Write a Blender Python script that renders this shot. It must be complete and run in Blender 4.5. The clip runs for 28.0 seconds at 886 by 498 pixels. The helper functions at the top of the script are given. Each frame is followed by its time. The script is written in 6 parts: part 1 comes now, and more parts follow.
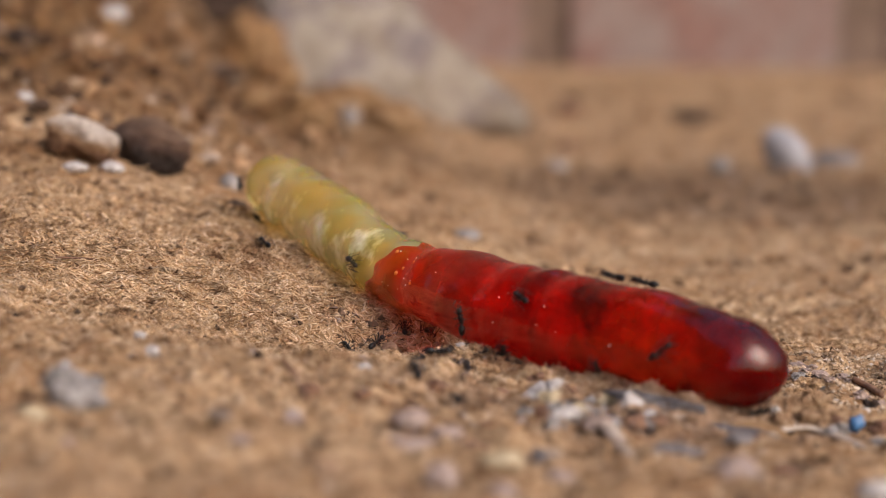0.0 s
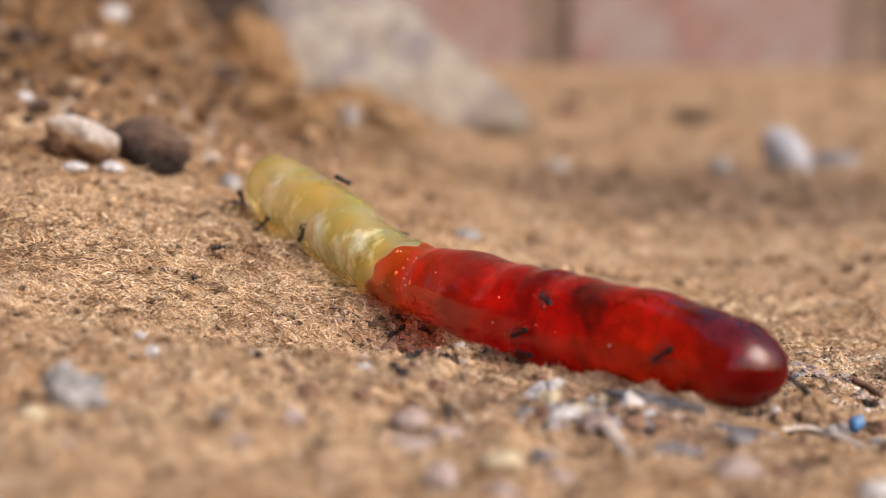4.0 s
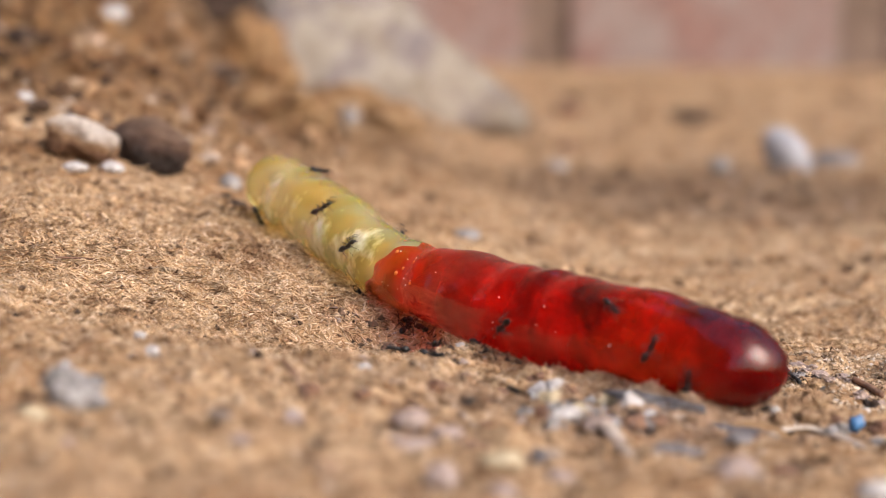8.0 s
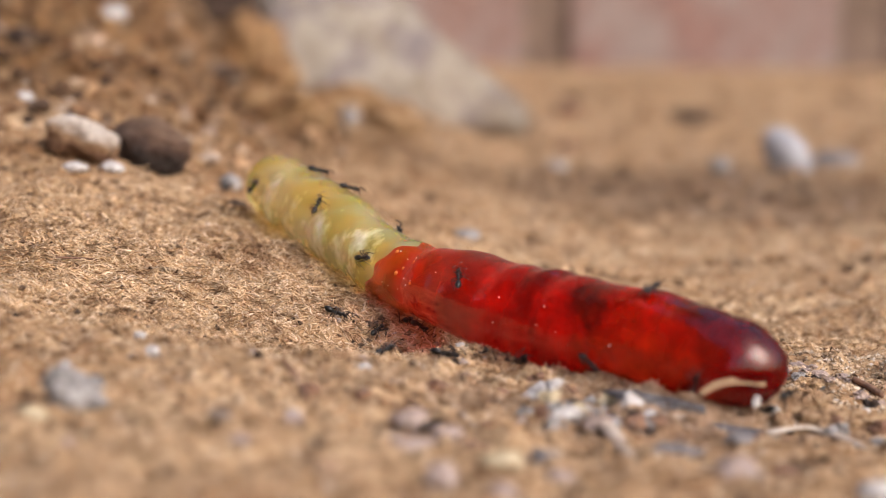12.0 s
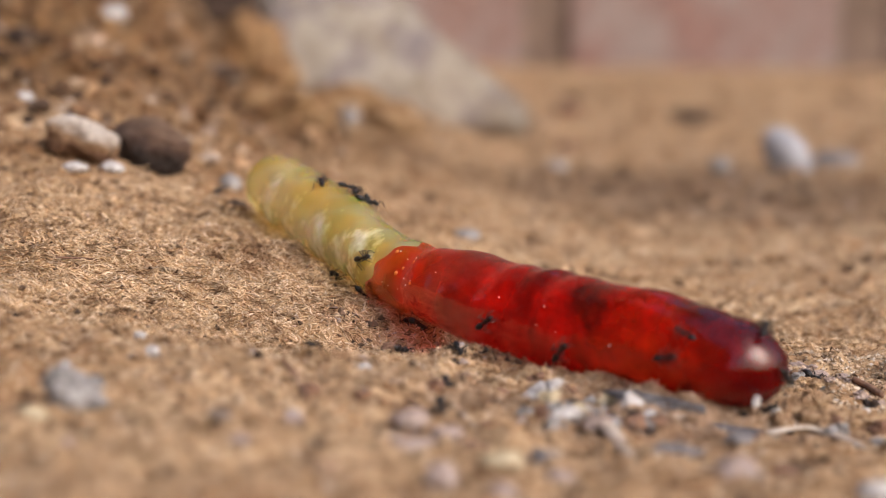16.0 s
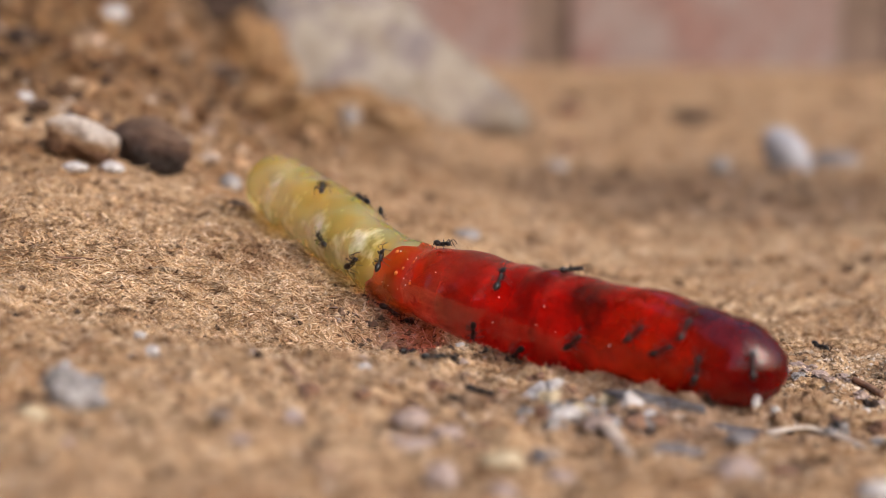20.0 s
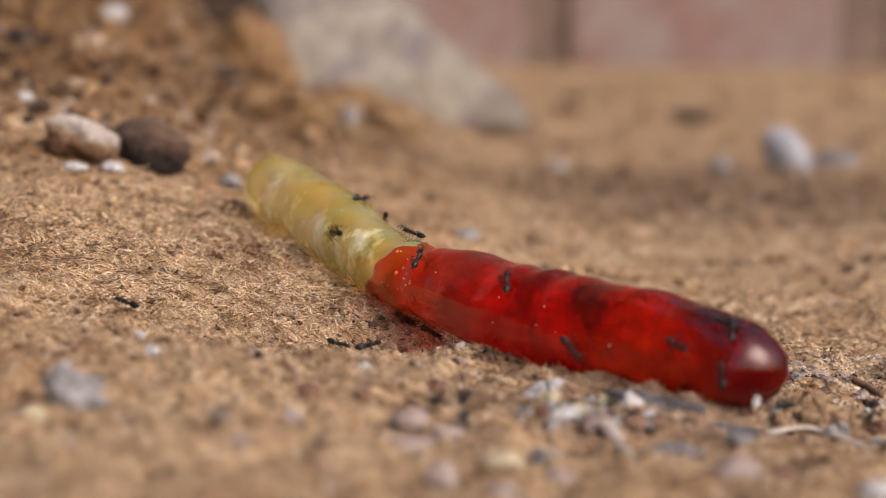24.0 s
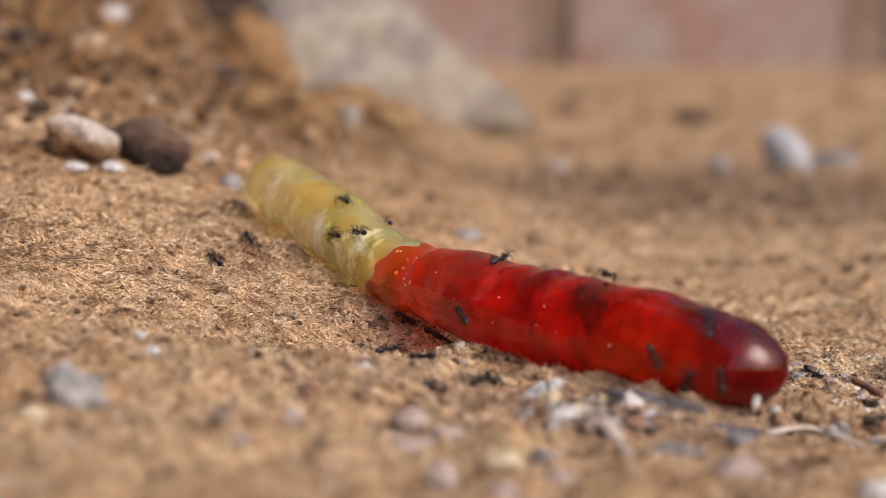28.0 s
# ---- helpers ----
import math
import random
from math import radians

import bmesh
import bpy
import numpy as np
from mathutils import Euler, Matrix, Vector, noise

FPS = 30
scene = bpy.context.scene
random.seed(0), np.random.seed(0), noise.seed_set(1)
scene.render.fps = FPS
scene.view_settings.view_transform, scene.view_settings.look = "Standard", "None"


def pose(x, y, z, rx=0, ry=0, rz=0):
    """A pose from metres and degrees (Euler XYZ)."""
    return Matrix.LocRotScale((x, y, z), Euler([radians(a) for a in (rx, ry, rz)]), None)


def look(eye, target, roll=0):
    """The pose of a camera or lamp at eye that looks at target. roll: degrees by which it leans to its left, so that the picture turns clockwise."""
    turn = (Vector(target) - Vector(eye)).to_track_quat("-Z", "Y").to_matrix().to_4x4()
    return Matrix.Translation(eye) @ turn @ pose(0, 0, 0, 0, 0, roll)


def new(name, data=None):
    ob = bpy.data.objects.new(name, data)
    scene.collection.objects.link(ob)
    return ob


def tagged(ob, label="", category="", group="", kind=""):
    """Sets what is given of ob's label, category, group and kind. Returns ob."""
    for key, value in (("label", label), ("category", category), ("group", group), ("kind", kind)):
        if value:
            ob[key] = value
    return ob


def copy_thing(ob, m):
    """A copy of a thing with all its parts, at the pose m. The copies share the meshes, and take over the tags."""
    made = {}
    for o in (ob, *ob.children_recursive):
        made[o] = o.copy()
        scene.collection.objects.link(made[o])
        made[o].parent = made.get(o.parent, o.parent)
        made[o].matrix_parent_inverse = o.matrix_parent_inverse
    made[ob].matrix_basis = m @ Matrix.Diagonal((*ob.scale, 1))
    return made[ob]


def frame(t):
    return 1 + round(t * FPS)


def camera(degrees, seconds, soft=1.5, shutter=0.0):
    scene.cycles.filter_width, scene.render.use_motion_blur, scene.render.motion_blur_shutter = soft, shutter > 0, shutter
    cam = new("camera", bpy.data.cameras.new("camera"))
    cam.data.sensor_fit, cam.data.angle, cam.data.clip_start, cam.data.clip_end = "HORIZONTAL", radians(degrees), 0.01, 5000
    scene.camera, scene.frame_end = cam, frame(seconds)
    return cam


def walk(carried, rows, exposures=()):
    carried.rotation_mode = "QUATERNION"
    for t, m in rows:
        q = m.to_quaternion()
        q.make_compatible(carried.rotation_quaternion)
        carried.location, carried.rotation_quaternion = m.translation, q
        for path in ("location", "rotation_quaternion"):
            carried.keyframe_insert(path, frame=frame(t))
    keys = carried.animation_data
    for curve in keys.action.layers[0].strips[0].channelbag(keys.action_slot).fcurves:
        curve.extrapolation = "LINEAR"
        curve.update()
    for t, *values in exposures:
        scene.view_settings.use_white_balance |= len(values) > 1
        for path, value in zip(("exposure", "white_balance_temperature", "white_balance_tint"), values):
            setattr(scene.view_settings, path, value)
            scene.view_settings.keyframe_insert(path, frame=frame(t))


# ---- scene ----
cam = camera(19.8, 28.0, soft=1.05)
EYE = pose(0, 0, 0.041, 90 - 6.6, 0, 0)
BASE_STOPS = 0.72
# exposure over time: seconds, stops; the white balance is warmer for the first second
walk(cam, [(0.0, EYE), (28.0, EYE)],
     [(t, BASE_STOPS + d, 6650 if t < 1 else 6380, 16 if t < 1 else 13)
      for t, d in ((0, -0.22), (1, 0.02), (3, 0.15), (6, 0.27), (8, 0.25), (10, 0.23), (12, 0.17), (15, 0.08), (17, 0.0), (20, 0.03), (24, -0.11), (28, 0.02))])
cam.data.dof.use_dof = True
cam.data.dof.focus_distance = 0.2465
cam.data.dof.aperture_fstop = 28.0

# ---- light ----
SUN_UP, SUN_TURN = 38.0, 132.0   # degrees above the horizon, degrees from +y towards +x
world = bpy.data.worlds.new("sky")
scene.world = world
world.use_nodes = True
wn = world.node_tree
sky = wn.nodes.new("ShaderNodeTexSky")
sky.sky_type, sky.sun_disc = "NISHITA", False
sky.sun_elevation, sky.sun_rotation = radians(SUN_UP), radians(SUN_TURN)
sky.air_density, sky.dust_density, sky.ozone_density = 1.4, 5.0, 2.0
wn.links.new(sky.outputs[0], wn.nodes["Background"].inputs[0])
wn.nodes["Background"].inputs[1].default_value = 0.15
sun_data = bpy.data.lights.new("sun", "SUN")
sun_data.energy, sun_data.angle, sun_data.color = 0.66, radians(30), (0.93, 0.96, 1.0)
sun = new("sun", sun_data)
_el, _az = radians(SUN_UP), radians(SUN_TURN)
sun.matrix_world = look((math.cos(_el) * math.sin(_az) * 5, math.cos(_el) * math.cos(_az) * 5, math.sin(_el) * 5), (0, 0.25, 0))


# ---- materials ----
def material(name):
    m = bpy.data.materials.new(name)
    m.use_nodes = True
    return m, m.node_tree.nodes, m.node_tree.links, m.node_tree.nodes["Principled BSDF"]


def noise_tex(nodes, links, scale, detail=4.0, rough=0.6, distortion=0.0):
    co = nodes.new("ShaderNodeTexCoord")
    n = nodes.new("ShaderNodeTexNoise")
    n.inputs["Scale"].default_value, n.inputs["Detail"].default_value = scale, detail
    n.inputs["Roughness"].default_value, n.inputs["Distortion"].default_value = rough, distortion
    links.new(co.outputs["Object"], n.inputs["Vector"])
    return n


def ramp(nodes, links, source, stops):
    r = nodes.new("ShaderNodeValToRGB")
    el = r.color_ramp.elements
    while len(el) < len(stops):
        el.new(0.5)
    for e, (p, c) in zip(el, stops):
        e.position, e.color = p, (*c, 1)
    links.new(source, r.inputs[0])
    return r.outputs[0]


def mix(nodes, links, fac, a, b, how="MIX"):
    m = nodes.new("ShaderNodeMix")
    m.data_type, m.blend_type = "RGBA", how
    for socket, v in ((m.inputs[0], fac), (m.inputs[6], a), (m.inputs[7], b)):
        if isinstance(v, (int, float)):
            socket.default_value = v
        elif isinstance(v, tuple):
            socket.default_value = (*v, 1)
        else:
            links.new(v, socket)
    return m.outputs[2]


def bump(nodes, links, bsdf, height, dist, strength=1.0, socket="Normal"):
    b = nodes.new("ShaderNodeBump")
    b.inputs["Distance"].default_value, b.inputs["Strength"].default_value = dist, strength
    links.new(height, b.inputs["Height"])
    links.new(b.outputs[0], bsdf.inputs[socket])


def stained_shaded(nodes, links, colour):
    """Darker soil: damp on the far bank, a grey-brown patch behind the worm, grey dust and painted shade along the
    worm's foot.
    """
    geo = nodes.new("ShaderNodeNewGeometry")
    wob = noise_tex(nodes, links, 45, 4, 0.6)
    links.new(geo.outputs["Position"], wob.inputs["Vector"])
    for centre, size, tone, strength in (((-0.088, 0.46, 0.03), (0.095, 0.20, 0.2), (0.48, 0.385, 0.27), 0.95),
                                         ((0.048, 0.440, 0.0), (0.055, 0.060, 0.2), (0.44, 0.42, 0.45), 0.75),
                                         # grey dust, darkened further for the shade at the worm's foot
                                         ((0.016, 0.2085, 0.0), (0.024, 0.011, 0.2), (0.66, 0.63, 0.69), 0.8)):
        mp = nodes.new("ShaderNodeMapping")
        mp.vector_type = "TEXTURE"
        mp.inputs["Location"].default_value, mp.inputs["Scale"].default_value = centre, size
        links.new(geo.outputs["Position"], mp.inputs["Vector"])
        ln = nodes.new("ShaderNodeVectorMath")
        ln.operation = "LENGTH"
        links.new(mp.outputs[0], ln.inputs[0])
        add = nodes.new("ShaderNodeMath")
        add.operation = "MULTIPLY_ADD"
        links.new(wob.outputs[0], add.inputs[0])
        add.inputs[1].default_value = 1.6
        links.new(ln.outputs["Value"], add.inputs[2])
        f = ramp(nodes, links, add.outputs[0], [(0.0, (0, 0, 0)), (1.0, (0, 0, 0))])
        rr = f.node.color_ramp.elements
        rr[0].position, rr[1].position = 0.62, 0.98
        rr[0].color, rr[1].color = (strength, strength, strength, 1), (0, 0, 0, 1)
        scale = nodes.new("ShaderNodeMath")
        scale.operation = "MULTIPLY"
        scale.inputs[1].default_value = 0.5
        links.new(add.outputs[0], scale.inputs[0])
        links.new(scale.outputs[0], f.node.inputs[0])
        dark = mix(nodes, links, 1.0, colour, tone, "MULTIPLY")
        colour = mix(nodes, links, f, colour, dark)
    return colour


def soil_material():
    m, n, l, p = material("sandy_soil")
    big = noise_tex(n, l, 55, 5, 0.6)
    fine = noise_tex(n, l, 900, 6, 0.7, 0.5)
    patch = noise_tex(n, l, 14, 4, 0.55)
    c1 = ramp(n, l, fine.outputs[0], [(0.3, (0.19, 0.112, 0.062)), (0.5, (0.43, 0.288, 0.165)), (0.68, (0.61, 0.462, 0.30))])
    c2 = ramp(n, l, big.outputs[0], [(0.35, (0.62, 0.5, 0.42)), (0.6, (1, 1, 1))])
    c = mix(n, l, 1.0, c1, c2, "MULTIPLY")
    c3 = ramp(n, l, patch.outputs[0], [(0.60, (0, 0, 0)), (0.72, (1, 1, 1))])
    c = mix(n, l, c3, c, (0.23, 0.15, 0.10))
    c = stained_shaded(n, l, c)
    l.new(c, p.inputs["Base Color"])
    p.inputs["Roughness"].default_value = 0.95
    p.inputs["Specular IOR Level"].default_value = 0.2
    bump(n, l, p, fine.outputs[0], 0.0006, 0.9)
    return m


def fibre_material(name, stops, rough=0.75):
    m, n, l, p = material(name)
    g = n.new("ShaderNodeNewGeometry")
    c = ramp(n, l, g.outputs["Random Per Island"], stops)
    t = noise_tex(n, l, 1500, 3)
    v = ramp(n, l, t.outputs[0], [(0.3, (0.7, 0.66, 0.62)), (0.6, (1, 1, 1))])
    c = mix(n, l, 1.0, c, v, "MULTIPLY")
    w = noise_tex(n, l, 130, 4, 0.65)
    v = ramp(n, l, w.outputs[0], [(0.32, (0.62, 0.52, 0.46)), (0.5, (1, 1, 1)), (0.68, (1.08, 1.08, 1.10))])
    c = mix(n, l, 1.0, c, v, "MULTIPLY")
    w = noise_tex(n, l, 420, 3, 0.6)
    v = ramp(n, l, w.outputs[0], [(0.33, (0.42, 0.34, 0.28)), (0.48, (1, 1, 1)), (0.68, (1.16, 1.16, 1.17))])
    c = mix(n, l, 1.0, c, v, "MULTIPLY")
    c = stained_shaded(n, l, c)
    l.new(c, p.inputs["Base Color"])
    p.inputs["Roughness"].default_value = rough
    p.inputs["Specular IOR Level"].default_value = 0.3
    return m


def rock_material(name, dark, mid, light, scale, rough=0.85, bump_d=0.0004, stain=None):
    m, n, l, p = material(name)
    a = noise_tex(n, l, scale, 6, 0.65, 0.3)
    b = noise_tex(n, l, scale * 7, 5, 0.7)
    c = ramp(n, l, a.outputs[0], [(0.32, dark), (0.5, mid), (0.66, light)])
    v = ramp(n, l, b.outputs[0], [(0.3, (0.68, 0.66, 0.64)), (0.65, (1, 1, 1))])
    c = mix(n, l, 1.0, c, v, "MULTIPLY")
    if stain:
        s = noise_tex(n, l, scale * 1.7, 3, 0.5)
        f = ramp(n, l, s.outputs[0], [(0.5, (0, 0, 0)), (0.62, (1, 1, 1))])
        c = mix(n, l, f, c, stain)
    l.new(c, p.inputs["Base Color"])
    p.inputs["Roughness"].default_value = rough
    bump(n, l, p, b.outputs[0], bump_d, 0.7)
    return m


def gummy_material(name, deep, bright, clear, share, transmission, rough, blotch, sub, blend=None, relief=240, depth=0.00055, glow_spots=None, spec=0.35):
    """A gel: a small clear share, over a glossy refracting body with blotches that paint refracted light and dark.
    blend: run-in dye, painted glow and other colour patches: colour, centre, grain, reach, strength, clearness.
    White spots paint focused light into its colour: colour, centres, grain, reach."""
    m, n, l, p = material(name)
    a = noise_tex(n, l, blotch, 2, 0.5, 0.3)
    # light and dark blotches in the colour imitate what the gel refracts
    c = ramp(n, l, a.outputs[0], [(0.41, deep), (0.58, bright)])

    def spot_mask(centre, grain, reach, strength, edge=0.98):
        geo = n.new("ShaderNodeNewGeometry")
        d = n.new("ShaderNodeVectorMath")
        d.operation = "DISTANCE"
        l.new(geo.outputs["Position"], d.inputs[0])
        d.inputs[1].default_value = centre
        wob = noise_tex(n, l, grain, 3, 0.6)
        k = n.new("ShaderNodeMath")
        k.operation = "MULTIPLY_ADD"
        l.new(wob.outputs[0], k.inputs[0])
        k.inputs[1].default_value = 0.014
        l.new(d.outputs["Value"], k.inputs[2])
        k2 = n.new("ShaderNodeMath")
        k2.operation = "MULTIPLY"
        l.new(k.outputs[0], k2.inputs[0])
        k2.inputs[1].default_value = reach
        return ramp(n, l, k2.outputs[0], [(0.45, (strength, strength, strength)), (edge, (0, 0, 0))])

    tw = (transmission,) * 3
    for colour, centre, grain, reach, strength, body in blend or ():
        f = spot_mask(centre, grain, reach, strength)
        c = mix(n, l, f, c, colour)
        tw = mix(n, l, f, tw, (body,) * 3)
    if glow_spots:
        # bright spots of focused light, put into colour and clearness
        for centre in glow_spots[1]:
            f = spot_mask(centre, glow_spots[2], glow_spots[3], 0.95, 0.72)
            c = mix(n, l, f, c, glow_spots[0])
            tw = mix(n, l, f, tw, (0.02, 0.02, 0.02))
    l.new(tw, p.inputs["Transmission Weight"])
    l.new(c, p.inputs["Base Color"])
    p.inputs["Roughness"].default_value = rough
    p.inputs["Specular IOR Level"].default_value = spec
    p.inputs["IOR"].default_value = 1.40
    p.inputs["Subsurface Weight"].default_value = 0.85
    p.inputs["Subsurface Radius"].default_value = sub
    p.inputs["Subsurface Scale"].default_value = 1.0
    f = noise_tex(n, l, 650, 4, 0.6)
    g = noise_tex(n, l, relief, 1.5, 0.45)
    h = mix(n, l, 0.87, f.outputs[0], g.outputs[0])
    bump(n, l, p, h, depth, 0.8)
    t = n.new("ShaderNodeBsdfTransparent")
    t.inputs[0].default_value = (*clear, 1)
    mx = n.new("ShaderNodeMixShader")
    mx.inputs[0].default_value = share
    l.new(p.outputs[0], mx.inputs[1])
    l.new(t.outputs[0], mx.inputs[2])
    l.new(mx.outputs[0], n["Material Output"].inputs["Surface"])
    return m


def two_tone_material(name, under, middle, above, low, high, scale):
    """A stone dark below and pale on top, overhead light painted into its colour; low, high: the height over its middle
    where it turns pale.
    """
    m, n, l, p = material(name)
    co = n.new("ShaderNodeTexCoord")
    sep = n.new("ShaderNodeSeparateXYZ")
    l.new(co.outputs["Object"], sep.inputs[0])
    a = noise_tex(n, l, scale, 5, 0.6)
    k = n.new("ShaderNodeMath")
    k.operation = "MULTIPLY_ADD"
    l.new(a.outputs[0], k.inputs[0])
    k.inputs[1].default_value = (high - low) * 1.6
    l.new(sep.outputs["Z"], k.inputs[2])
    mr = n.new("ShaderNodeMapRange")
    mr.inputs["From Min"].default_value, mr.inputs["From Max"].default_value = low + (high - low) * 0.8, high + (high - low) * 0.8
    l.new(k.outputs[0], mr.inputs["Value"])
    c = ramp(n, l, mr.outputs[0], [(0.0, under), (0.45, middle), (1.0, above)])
    b = noise_tex(n, l, scale * 6, 5, 0.7)
    v = ramp(n, l, b.outputs[0], [(0.34, (0.52, 0.48, 0.44)), (0.6, (1, 1, 1))])
    c = mix(n, l, 1.0, c, v, "MULTIPLY")
    l.new(c, p.inputs["Base Color"])
    p.inputs["Roughness"].default_value = 0.85
    bump(n, l, p, b.outputs[0], 0.0014, 0.9)
    return m


def plain_material(name, colour, rough, spec=0.5, scale=2000, var=0.35, transmission=0.0):
    m, n, l, p = material(name)
    a = noise_tex(n, l, scale, 4, 0.6)
    lo = tuple(c * (1 - var) for c in colour)
    c = ramp(n, l, a.outputs[0], [(0.3, lo), (0.65, colour)])
    l.new(c, p.inputs["Base Color"])
    p.inputs["Roughness"].default_value = rough
    p.inputs["Specular IOR Level"].default_value = spec
    p.inputs["Transmission Weight"].default_value = transmission
    bump(n, l, p, a.outputs[0], 0.00005, 0.5)
    return m


def brick_material():
    m, n, l, p = material("weathered_brick")
    info = n.new("ShaderNodeObjectInfo")
    tone = ramp(n, l, info.outputs["Random"], [(0.0, (0.21, 0.075, 0.05)), (0.5, (0.25, 0.125, 0.095)), (1.0, (0.28, 0.165, 0.14))])
    a = noise_tex(n, l, 38, 5, 0.65, 0.6)
    b = noise_tex(n, l, 160, 5, 0.7)
    f = ramp(n, l, a.outputs[0], [(0.36, (0, 0, 0)), (0.58, (0.95, 0.95, 0.95))])
    c = mix(n, l, f, tone, (0.31, 0.245, 0.225))
    v = ramp(n, l, b.outputs[0], [(0.3, (0.65, 0.65, 0.65)), (0.6, (1, 1, 1))])
    c = mix(n, l, 1.0, c, v, "MULTIPLY")
    l.new(c, p.inputs["Base Color"])
    p.inputs["Roughness"].default_value = 0.9
    bump(n, l, p, b.outputs[0], 0.002, 0.6)
    return m


SOIL = soil_material()
FIBRE = fibre_material("dry_fibre", [(0.0, (0.22, 0.12, 0.06)), (0.10, (0.42, 0.25, 0.125)), (0.38, (0.58, 0.395, 0.225)),
                                     (0.78, (0.68, 0.505, 0.335)), (1.0, (0.80, 0.65, 0.49))])
CRUMB = fibre_material("soil_crumb", [(0.0, (0.07, 0.045, 0.03)), (0.3, (0.24, 0.145, 0.08)), (0.6, (0.44, 0.28, 0.16)),
                                      (0.9, (0.54, 0.38, 0.24)), (1.0, (0.58, 0.48, 0.40))], 0.9)
CREST_CRUMB = fibre_material("crest_crumb", [(0.0, (0.20, 0.14, 0.09)), (0.2, (0.38, 0.27, 0.175)), (0.7, (0.52, 0.39, 0.265)), (1.0, (0.56, 0.49, 0.42))], 0.9)
PALE_GRIT = fibre_material("pale_grit", [(0.0, (0.42, 0.33, 0.26)), (0.5, (0.58, 0.50, 0.44)), (1.0, (0.70, 0.66, 0.66))], 0.8)
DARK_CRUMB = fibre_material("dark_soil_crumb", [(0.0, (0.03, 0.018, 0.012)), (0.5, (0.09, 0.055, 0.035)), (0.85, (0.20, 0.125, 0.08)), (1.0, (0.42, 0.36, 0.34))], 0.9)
STONE = rock_material("pale_sandstone", (0.21, 0.16, 0.13), (0.38, 0.33, 0.275), (0.48, 0.435, 0.385), 95, 0.85, 0.001, (0.23, 0.195, 0.195))
PALE_PEBBLE = rock_material("pale_pebble", (0.17, 0.085, 0.04), (0.34, 0.215, 0.13), (0.52, 0.42, 0.35), 130, 0.8)
DARK_PEBBLE = rock_material("dark_pebble", (0.022, 0.011, 0.007), (0.05, 0.028, 0.018), (0.12, 0.072, 0.048), 380, 0.9, 0.001)
# pale crust over rust brown, with overhead light and shade painted in
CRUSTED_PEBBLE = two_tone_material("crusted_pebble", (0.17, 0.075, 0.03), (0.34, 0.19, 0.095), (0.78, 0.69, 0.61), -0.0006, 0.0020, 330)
# dark underside and lighter top paint the overhead light
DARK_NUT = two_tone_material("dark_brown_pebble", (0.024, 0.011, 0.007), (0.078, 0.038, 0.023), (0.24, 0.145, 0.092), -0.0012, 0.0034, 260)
CHIP_WHITE = rock_material("bluish_white_stone", (0.26, 0.255, 0.28), (0.33, 0.325, 0.355), (0.38, 0.38, 0.42), 120, 0.8)
MAUVE_GRIT = rock_material("mauve_grey_grit", (0.22, 0.155, 0.13), (0.38, 0.285, 0.25), (0.50, 0.41, 0.375), 300, 0.8)
WHITE_GRIT = rock_material("white_grit", (0.38, 0.345, 0.33), (0.55, 0.515, 0.50), (0.70, 0.68, 0.68), 400, 0.6)
GREY_PEBBLE = rock_material("grey_pebble", (0.13, 0.117, 0.113), (0.28, 0.257, 0.25), (0.47, 0.44, 0.43), 300, 0.6)
CREAM_PEBBLE = rock_material("cream_pebble", (0.34, 0.25, 0.15), (0.52, 0.42, 0.27), (0.66, 0.57, 0.41), 220, 0.6)
SLATE = rock_material("blue_grey_flake", (0.11, 0.095, 0.095), (0.19, 0.168, 0.168), (0.30, 0.27, 0.27), 260, 0.6)
DARK_FLAKE = rock_material("dark_slate_flake", (0.04, 0.036, 0.04), (0.085, 0.078, 0.085), (0.16, 0.148, 0.155), 260, 0.6)
STRAW = rock_material("pale_straw", (0.32, 0.25, 0.19), (0.46, 0.38, 0.31), (0.57, 0.49, 0.42), 300, 0.6, 0.0001)
HUSK_TAN = rock_material("dry_husk_tan", (0.18, 0.095, 0.042), (0.26, 0.15, 0.07), (0.34, 0.215, 0.115), 600, 0.6, 0.0001)
TWIG = rock_material("brown_twig", (0.10, 0.05, 0.03), (0.20, 0.10, 0.06), (0.30, 0.17, 0.10), 500, 0.8, 0.0001)
BLUE = plain_material("blue_plastic", (0.045, 0.16, 0.36), 0.35)
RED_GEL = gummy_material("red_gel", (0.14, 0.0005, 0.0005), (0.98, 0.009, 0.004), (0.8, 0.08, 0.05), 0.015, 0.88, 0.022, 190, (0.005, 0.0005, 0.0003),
                         # yellow dye running in at the join
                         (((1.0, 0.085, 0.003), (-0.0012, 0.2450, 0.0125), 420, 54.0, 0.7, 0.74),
                          # orange glow of focused light, painted on the lower flank
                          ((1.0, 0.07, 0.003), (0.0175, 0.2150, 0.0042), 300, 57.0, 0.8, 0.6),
                          # darker maroon round the tip
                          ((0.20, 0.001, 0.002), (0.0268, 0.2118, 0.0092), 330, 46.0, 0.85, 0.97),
                          # brighter red on the flank
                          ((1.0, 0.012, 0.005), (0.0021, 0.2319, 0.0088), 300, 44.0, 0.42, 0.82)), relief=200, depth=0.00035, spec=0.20)
